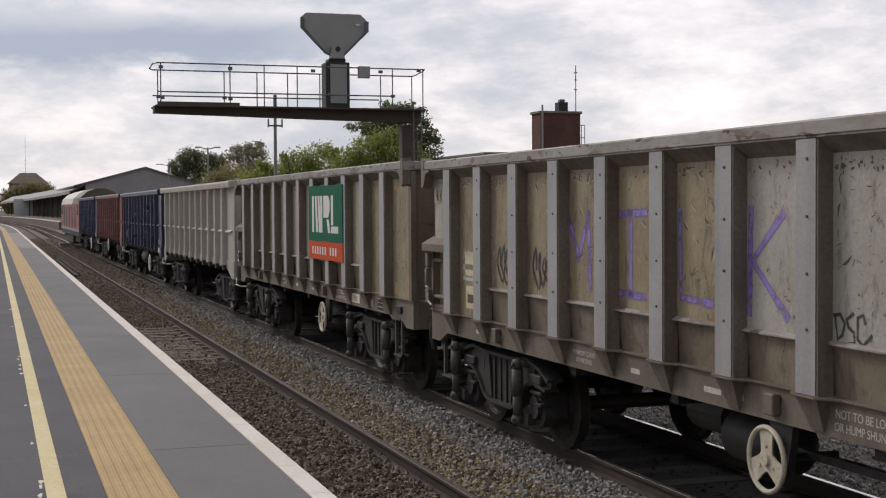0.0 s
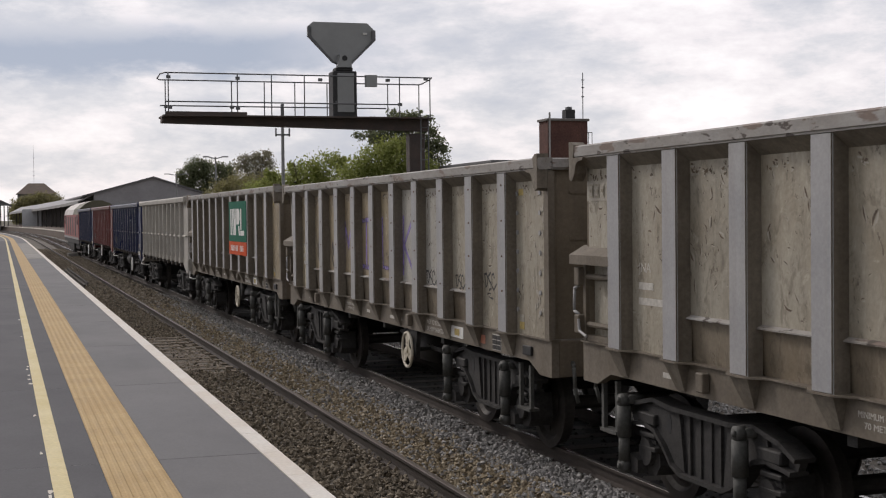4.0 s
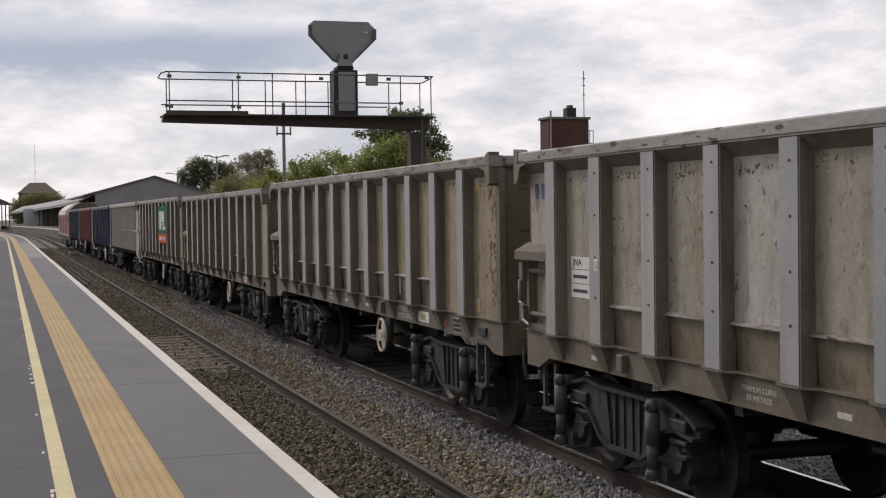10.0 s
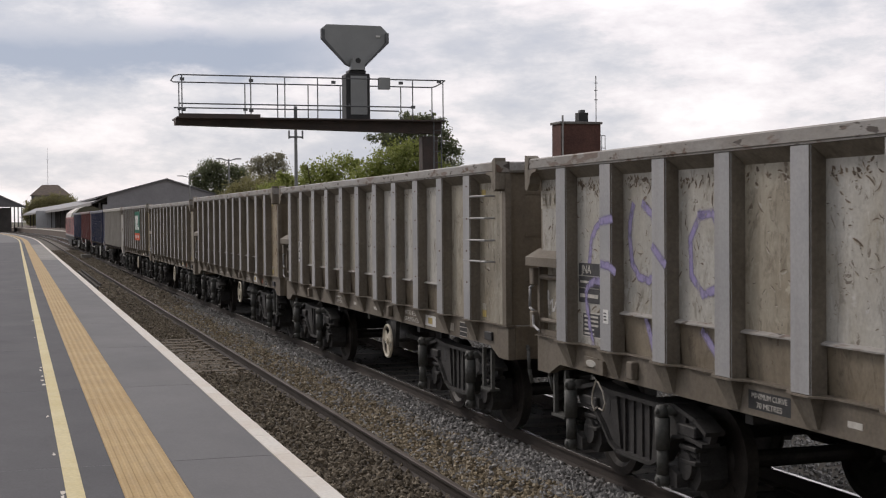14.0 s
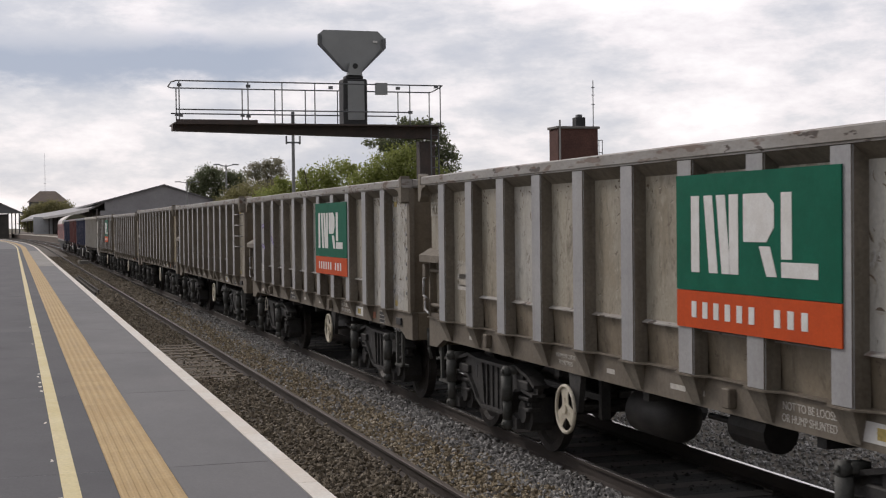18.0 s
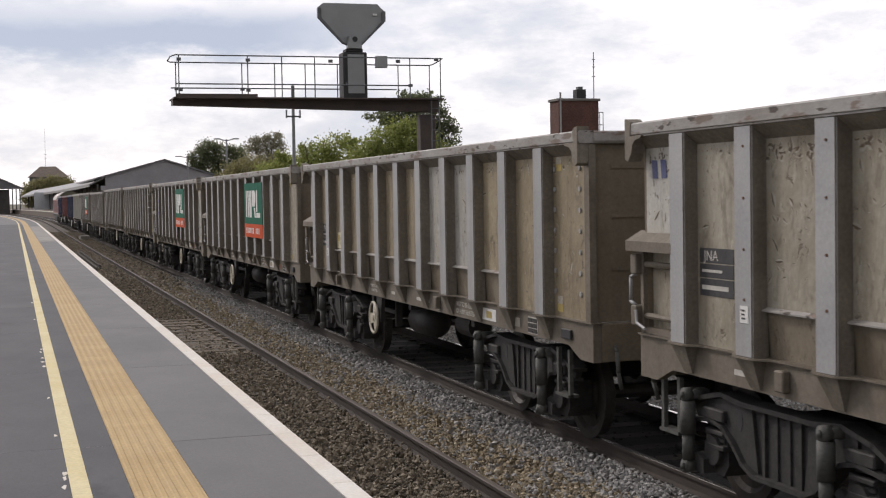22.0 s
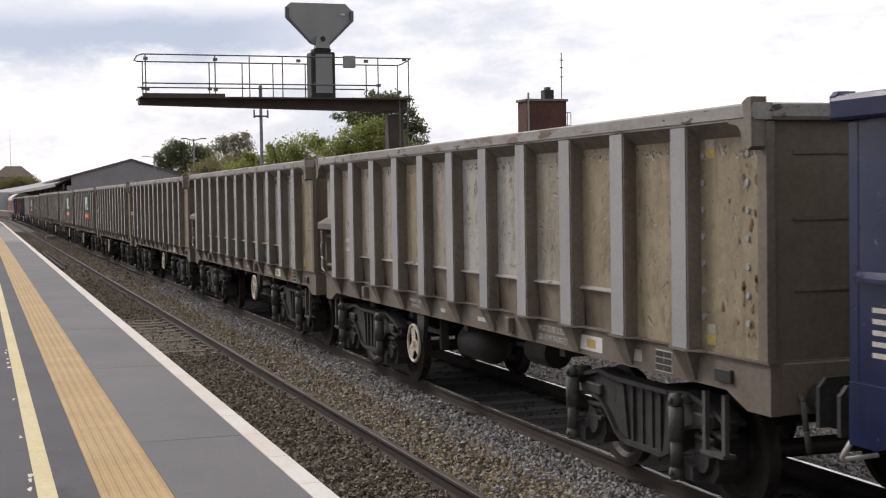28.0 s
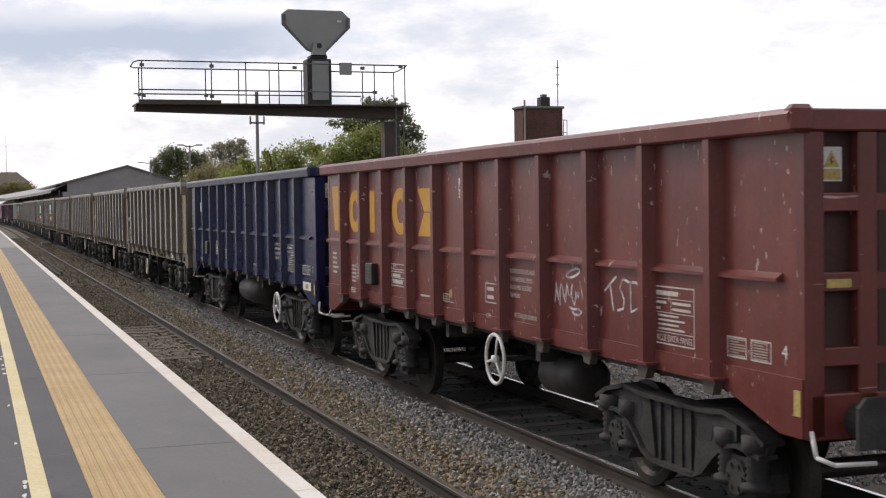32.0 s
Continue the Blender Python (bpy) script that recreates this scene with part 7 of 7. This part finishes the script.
    # purple loops
    for st, x in (([(4.66, 2.585), (4.9, 2.57), (5.06, 2.48), (5.14, 2.39), (5.19, 2.26), (5.21, 2.13)], PX), ([(4.62, 2.15), (4.47, 2.14), (4.36, 2.10)], -1.4005),
                  ([(5.13, 1.38), (5.19, 1.52), (5.25, 1.70), (5.28, 1.85), (5.21, 1.93), (5.06, 1.975), (4.84, 1.97), (4.76, 1.92)], PX - 0.008), ([(4.645, 2.555), (4.425, 2.575)], -1.4005),
                  ([(4.22, 2.68), (4.28, 2.55), (4.29, 2.40), (4.24, 2.17), (4.1, 2.05), (3.9, 2.02), (3.75, 2.1)], PX), ([(4.0, 2.7), (3.85, 2.62), (3.7, 2.45)], PX),
                  ([(2.95, 2.6), (3.12, 2.4), (3.1, 2.1), (2.9, 1.95), (2.7, 2.0)], PX), ([(2.95, 2.6), (2.75, 2.62), (2.58, 2.45), (2.52, 2.2)], PX), ([(3.54, 2.32), (3.35, 2.2)], -1.4005),
                  ([(3.95, 1.66), (3.8, 1.4)], -1.2685), ([(2.9, 1.64), (2.6, 1.42)], -1.2685)):
        ribbon(w3, "graffiti", "purple_faint", st, 0.12, x, "faint purple spray paint")
    frame_of(w3, 5.375, 4.905, 1.415, 1.66, PX - 0.005)
    plate(w3, "lamp_plate", "sill", 5.30, 4.97, 1.125, 1.225, SX, "rust-edged plate with a pale oval patch", 0.012)
    part("oval_patch", lathe_x(bmesh.new(), [(-0.006, 0.02), (-0.006, 0.035), (0, 0.04)], 14), M["stencil"], w3).matrix_local = Matrix.Translation((SX - 0.013, 5.13, 1.165)) @ Matrix.Diagonal((1, 3.0, 0.9, 1))
    plate(w3, "junction_box", "sill", 4.90, 4.77, 1.09, 1.22, SX, "small steel box on the sole bar", 0.05)
    for pts in ([(5.14, 1.0), (5.22, 0.88), (5.24, 0.76), (5.19, 0.70), (5.12, 0.74)], [(5.10, 0.99), (4.98, 0.90), (4.93, 0.80), (4.98, 0.72), (5.08, 0.73)]):
        bm = bmesh.new()
        for p, q in zip(pts, pts[1:]):
            tube(bm, (-1.24, *p), (-1.24, *q), 0.009, seg=6)
        part("loose_cable", bm, M["pale"], w3, "pale hanging cable")
    dark_board(w3)
    dark_board(w5)
    dark_board(w6)
    flakes(w1, "rust", 60, 3)
    flakes(w3, "pale", 50, 4)
    flakes(w8, "rust", 30, 5)
    flakes(w0, "pale", 30, 6)
    plate(w3, "dark_patch", "ink", 5.37, 4.91, 1.42, 1.655, PX, "black data patch")
    data_bars(w3, 5.33, 4.95, 1.43, 1.64, "stencil", 5, PX - 0.005, 12)
    ribbon(w3, "graffiti", "spraywhite", [(6.44, 1.79), (6.43, 1.68), (6.40, 1.58)], 0.075, -1.2125, "white spray paint")
    ribbon(w3, "graffiti", "spraywhite", [(6.40, 1.68), (6.32, 1.72), (6.33, 1.60), (6.27, 1.62), (6.20, 1.75), (6.14, 1.61), (6.24, 1.66), (6.10, 1.65)], 0.065, -1.2125, "white spray paint")
    scribble(w3, -5.25, -6.0, 1.42, 1.75, "spraywhite", 0.03, PX, 9, 6)
    r = random.Random(8)
    for y in (4.2, 3.1, 0.87, -0.22, -2.4):
        for k in range(8):
            yc = y + 0.29 - 0.083 * k
            top, low = 1.585 + r.uniform(-0.02, 0.012), 1.43 + r.uniform(-0.012, 0.03)
            st = [(yc + 0.045, top - r.uniform(0.01, 0.05)), (yc + 0.015, low + 0.05), (yc - 0.005, low), (yc - 0.02, low + 0.06), (yc - 0.03 - r.uniform(0, 0.03), top)]
            ribbon(w7, "graffiti", "cyan", st, 0.027, -1.2685, "turquoise spray paint")
        for q in range(3):
            yc, z = y + r.uniform(-0.25, 0.25), 1.47 + 0.035 * q
            ribbon(w7, "graffiti", "cyan", [(yc + 0.06, z), (yc, z + 0.015), (yc - 0.06, z - 0.01)], 0.02, -1.2685, "turquoise spray paint")
    # round-headed buffers where a grey wagon meets a blue one
    for x in (-0.87, 0.87):
        place("buffer", MESH["bufferb"], w8, (x, 0, 0))
    # blue and red wagons
    for k, o in enumerate((w9, w10, w[0], w[1], w[2])):
        fit_painted(o, k)
    for y0, y1 in ((6.02, 5.82), (5.28, 5.05), (5.0, 4.78), (4.73, 4.52)):
        bm = prism(bmesh.new(), [(y0, 2.47), (y1, 2.47), (y1 + 0.05, 2.69), (y0 + 0.05, 2.69)], "x", -1.294, -1.29)
        part("owner_mark", bm, M["white"], w9, "white mark")
    yellow_mark(w10)
    # looping white tags in two bays
    rings = [[(-2.68 + 0.15 * math.cos(a * 0.52), 1.925 + 0.035 * math.sin(a * 0.52) - 0.03 * math.cos(a * 0.52)) for a in range(13)],
             [(-2.58, 1.60), (-2.66, 1.585), (-2.80, 1.59), (-2.86, 1.565), (-2.80, 1.535), (-2.70, 1.535), (-2.66, 1.555)]]
    wave = [(-2.25, 1.63), (-2.29, 1.76), (-2.28, 1.82), (-2.32, 1.70), (-2.38, 1.60), (-2.37, 1.74), (-2.40, 1.83), (-2.45, 1.72), (-2.50, 1.63), (-2.52, 1.75), (-2.53, 1.83), (-2.57, 1.72), (-2.62, 1.70), (-2.66, 1.82), (-2.63, 1.72), (-2.70, 1.62),
            (-2.74, 1.70), (-2.72, 1.76), (-2.79, 1.70), (-2.83, 1.85), (-2.88, 1.72), (-2.93, 1.60), (-2.98, 1.72), (-3.02, 1.82)]
    for st in rings + [wave, [(-2.99, 1.68), (-3.03, 1.70)], [(-2.99, 1.60), (-3.0, 1.63)],
                       [(-3.36, 1.80), (-3.46, 1.86), (-3.58, 1.93)], [(-3.47, 1.86), (-3.50, 1.74), (-3.53, 1.63)], [(-3.82, 1.90), (-3.72, 1.92), (-3.66, 1.84), (-3.74, 1.74), (-3.72, 1.66), (-3.62, 1.64)], [(-3.86, 1.90), (-3.87, 1.64), (-4.0, 1.68), (-4.05, 1.80), (-3.98, 1.90), (-3.86, 1.90)]]:
        ribbon(w10, "graffiti", "spraywhite", st, 0.034, -1.2905, "white spray-painted tag")


def yellow_mark(w):
    """The owner's large yellow mark as plain bars and rings, a bay to each."""
    x = -1.2905

    def blk(pts):
        part("yellow_shape", prism(bmesh.new(), pts, "x", x - 0.003, x), M["gold"], w, "deep yellow mark")

    def rect(ya, yb, z0, z1):
        blk([(ya, z0), (yb, z0), (yb, z1), (ya, z1)])

    def ring(yc, zc, ry, rz, k=0.4):
        bm = bmesh.new()
        n = 24
        o = [(yc + ry * math.cos(6.2832 * i / n), zc + rz * math.sin(6.2832 * i / n)) for i in range(n)]
        q = [(yc + ry * k * math.cos(6.2832 * i / n), zc + rz * (k + 0.12) * math.sin(6.2832 * i / n)) for i in range(n)]
        v = [[bm.verts.new((xx, p[0], p[1])) for p in c] for xx in (x - 0.003, x) for c in (o, q)]
        for i in range(n):
            j = (i + 1) % n
            for a, c in ((0, 1), (3, 2), (2, 0), (1, 3)):
                bm.faces.new((v[a][i], v[a][j], v[c][j], v[c][i]))
        bmesh.ops.recalc_face_normals(bm, faces=bm.faces)
        part("yellow_shape", bm, M["gold"], w, "deep yellow mark")
    blk([(6.32, 2.88), (5.78, 2.88), (5.95, 2.2), (6.18, 2.2)])
    ring(4.98, 2.5, 0.35, 0.31)
    rect(4.21, 3.96, 2.2, 2.79)
    rect(3.73, 3.48, 2.2, 2.79)
    ring(2.75, 2.5, 0.38, 0.31)
    blk([(2.02, 2.79), (1.18, 2.79), (1.46, 2.5), (1.76, 2.5)])
    blk([(2.02, 2.19), (1.18, 2.19), (1.46, 2.485), (1.76, 2.485)])


def fit_painted(w, k):
    X = -1.2905
    hand, hz = ((-3.88, 0.74) if k % 2 == 0 else (-0.9, 0.93))
    place("hand_wheel", shared("hand_wheel_spoked", lambda: handwheel_mesh("spoked"), M["white"], True), w, (-1.40, hand, hz), (0.3 * k, 0, 0), "white spoked brake hand wheel").scale = (1, 1.12, 1.12)
    place("wheel_shaft", shared("wheel_shaft", lambda: tube(bmesh.new(), (0.02, 0, 0), (0.6, 0, 0), 0.03, seg=8), M["bogie"]), w, (-1.4, hand, hz))
    place("air_tank", shared("air_tank_large", lambda: lathe_x(bmesh.new(), [(-0.92, 0.05), (-0.9, 0.2), (-0.8, 0.3), (0.8, 0.3), (0.9, 0.2), (0.92, 0.05)], 24), M["tank"], True), w, (-0.85, 0.35 if k % 2 == 0 else -1.7, 0.82), (0, 0, 1.5708), "large black air tank").scale = (1, 1, 1) if k % 2 == 0 else (0.5, 0.75, 0.75)
    for yy in (2.4, 1.2, -1.6):
        place("cross_member", shared("cross_member", lambda: box(bmesh.new(), -1.2, 1.2, -0.06, 0.06, 0.97, 1.2), M["bogie"]), w, (0, yy, 0))
    far_gear(w, -2.7, 2.7)
    # stencilled frames
    data_bars(w, 6.33, 6.0, 1.52, 1.88, "stencil", 5, X, 31 + k)
    data_bars(w, 5.22, 5.0, 1.44, 1.72, "stencil", 5, X, 33 + k)
    for z0 in (1.50, 1.63):
        frame_of(w, 4.95, 4.72, z0, z0 + 0.1, X)
        data_bars(w, 4.92, 4.76, z0 + 0.02, z0 + 0.08, "stencil", 1, X, 61)
    frame_of(w, 5.2, 4.95, 1.30, 1.37, -1.3105)
    data_bars(w, 5.18, 4.97, 1.315, 1.355, "stencil", 1, -1.3105, 62)
    data_bars(w, 1.95, 1.55, 1.42, 1.66 if k % 2 == 0 else 1.47, "stencil", 4 if k % 2 == 0 else 1, X, 34 + k)
    write(w, "NOT TO BE LOOSE OR HUMP SHUNTED", "stencil", -1.55, 1.42, X - 0.001, 0.7, 0.05)
    b = place("data_cabinet", shared("data_cabinet", lambda: box(bmesh.new(), -0.09, 0, -0.16, 0.16, -0.15, 0.15, 0.01), M["tank"]), w, (-1.29, 4.03, 1.62))
    for q in range(6):
        plate(b, "louvre", "damper", -0.14, 0.14, -0.125 + q * 0.045, -0.105 + q * 0.045, -0.09, t=0.006)
    for z0, z1 in ((1.72, 1.80), (1.61, 1.70), (1.50, 1.59)):
        frame_of(w, 3.2, 2.62, z0, z1, X)
    write(w, "JNA", "stencil", 3.05, 1.76, X - 0.001, 0.16, 0.05)
    data_bars(w, 3.15, 2.7, 1.51, 1.69, "stencil", 2, X, 35)
    for i, body in enumerate(("THIS WAGON MUST NOT BE DISCHARGED", "WITH THE HANDBRAKE APPLIED", "THE WAGON MUST BE SECURED", "BY OTHER MEANS")):
        yc = -3.62 if k % 2 == 0 else -1.35
        wd = (0.86, 0.8, 0.78, 0.44)[i]
        write(w, body, "stencil", yc + 0.42 - wd / 2, 1.88 - 0.085 * i, X - 0.001, wd * 0.9, 0.05)
    frame_of(w, -4.2, -4.96, 1.42, 1.9, X)
    data_bars(w, -4.23, -4.92, 1.80, 1.885, "stencil", 1, X, 36)
    data_bars(w, -4.23, -4.55, 1.69, 1.79, "stencil", 2, X, 37)
    data_bars(w, -4.60, -4.93, 1.69, 1.79, "stencil", 2, X, 38)
    data_bars(w, -4.36, -4.93, 1.53, 1.675, "stencil", 4, X, 39)
    plate(w, "panel_rule", "stencil", -4.21, -4.95, 1.795, 1.801, X, t=0.002)
    plate(w, "panel_rule", "stencil", -4.21, -4.95, 1.68, 1.686, X, t=0.002)
    plate(w, "panel_rule", "stencil", -4.21, -4.95, 1.518, 1.524, X, t=0.002)
    plate(w, "panel_rule", "stencil", -4.575, -4.581, 1.69, 1.79, X, t=0.002)
    write(w, "VEHICLE DATA PANEL", "stencil", -4.58, 1.47, X - 0.001, 0.7, 0.055)
    for yy in (-5.45, -5.78):
        frame_of(w, yy, yy - 0.27, 1.42, 1.58, X)
        data_bars(w, yy - 0.03, yy - 0.24, 1.43, 1.57, "pale", 7, X, 37)
    write(w, "2" if k % 2 == 0 else "4", "white", -6.22, 1.52, X - 0.001, 0.07, 0.1)
    frame_of(w, -0.35, -0.72, 1.5, 1.72, X)
    data_bars(w, -0.4, -0.68, 1.52, 1.70, "stencil", 2, X, 38)
    if k % 2:
        frame_of(w, 1.08, 0.86, 1.42, 1.52, X)
        data_bars(w, 1.05, 0.89, 1.44, 1.50, "stencil", 2, X, 71)
        data_bars(w, 0.84, 0.60, 1.41, 1.44, "stencil", 1, X, 72)
        place("round_label", shared("round_label", lambda: lathe_x(bmesh.new(), [(-0.003, 0.012), (-0.003, 0.05), (0, 0.05)], 18), M["yellow"]), w, (X, 0.80, 1.53), label="small round yellow label")
    write(w, "OFF", "stencil", -0.5, 1.36, X - 0.021, 0.14, 0.05)
    yy = 0.47 if k % 2 else -4.98
    plate(w, "warning_label", "white", yy, yy - 0.12, 2.66, 2.89, X, "white and yellow overhead-line warning label")
    plate(w, "label_band", "yellow", yy - 0.01, yy - 0.11, 2.67, 2.735, X - 0.0045, t=0.002)
    place("label_triangle", shared("side_label_triangle", lambda: prism(bmesh.new(), [(0.045, 0), (-0.045, 0), (0, 0.10)], "x", -0.002, 0), M["ink"]), w, (X - 0.0045, yy - 0.06, 2.76))
    if k % 2 == 0:
        plate(w, "load_plate", "white", -5.6, -6.15, 1.16, 1.3, -1.3105, "white load plate")
        plate(w, "plate_mark", "yellow", -5.8, -5.98, 1.19, 1.27, -1.316)
    plate(w, "corner_mark", "yellow", -6.36, -6.44, 1.1, 1.28, -1.3105)
    # labels on the end facing back
    ye = -REAR + 0.097
    e = place("end_label", shared("end_label", lambda: box(bmesh.new(), 0, 0.17, -0.003, 0, 0, 0.24), M["white"]), w, (-1.10, ye, 2.72), label="white and yellow overhead-line warning label")
    place("label_band", shared("end_label_band", lambda: box(bmesh.new(), 0.012, 0.158, -0.002, 0, 0.012, 0.085), M["yellow"]), e, (0, -0.003, 0))
    place("label_triangle", shared("end_label_triangle", lambda: prism(bmesh.new(), [(0.02, 0.10), (0.15, 0.10), (0.085, 0.215)], "y", -0.002, 0), M["yellow"]), e, (0, -0.003, 0))
    place("label_bolt", shared("end_label_bolt", lambda: prism(bmesh.new(), [(0.075, 0.115), (0.10, 0.14), (0.085, 0.145), (0.095, 0.18), (0.068, 0.145), (0.082, 0.14)], "y", -0.002, 0), M["ink"]), e, (0, -0.006, 0))
    place("end_label", shared("end_bar", lambda: box(bmesh.new(), 0, 0.2, -0.003, 0, 0, 0.06), M["yellow"]), w, (-1.12, -REAR + 0.0035, 1.985))


def frame_of(w, y0, y1, z0, z1, x):
    """A thin painted rectangle."""
    t = 0.012
    bm = bmesh.new()
    for a, b, c, d in ((y1, y0, z0, z0 + t), (y1, y0, z1 - t, z1), (y1, y1 + t, z0 + t, z1 - t), (y0 - t, y0, z0 + t, z1 - t)):
        box(bm, x - 0.002, x, a, b, c, d)
    part("painted_frame", bm, M["stencil"], w)


decorate()


def motions():
    times = [i for i in range(0, 33)]
    for w, y0, ws, base, ride in TRAIN:
        rows = []
        for t in times:
            y = y0 + travel(t)
            a, b = y + base / 2, y - base / 2
            turn = math.degrees(math.atan2(line_x(b) - line_x(a), base))
            rows.append((t, pose((line_x(a) + line_x(b)) / 2, y, ride, 0, 0, turn)))
        walk(w, rows)
    # wheels roll without slip: a row whenever they have turned by about 55 degrees
    keys, last = [(0, 0.0)], 0.0
    for f in range(1, 32 * FPS + 1):
        deg = math.degrees((travel(f / FPS) - travel(0)) / 0.46)
        if deg - last > 45 or f == 32 * FPS:
            keys.append((f / FPS, deg))
            last = deg
    for w, y0, ws, base, ride in TRAIN:
        for o in ws:
            at = o.location.copy()
            walk(o, [(t, Matrix.Translation(at) @ Matrix.Rotation(-radians(d), 4, "X")) for t, d in keys])


motions()
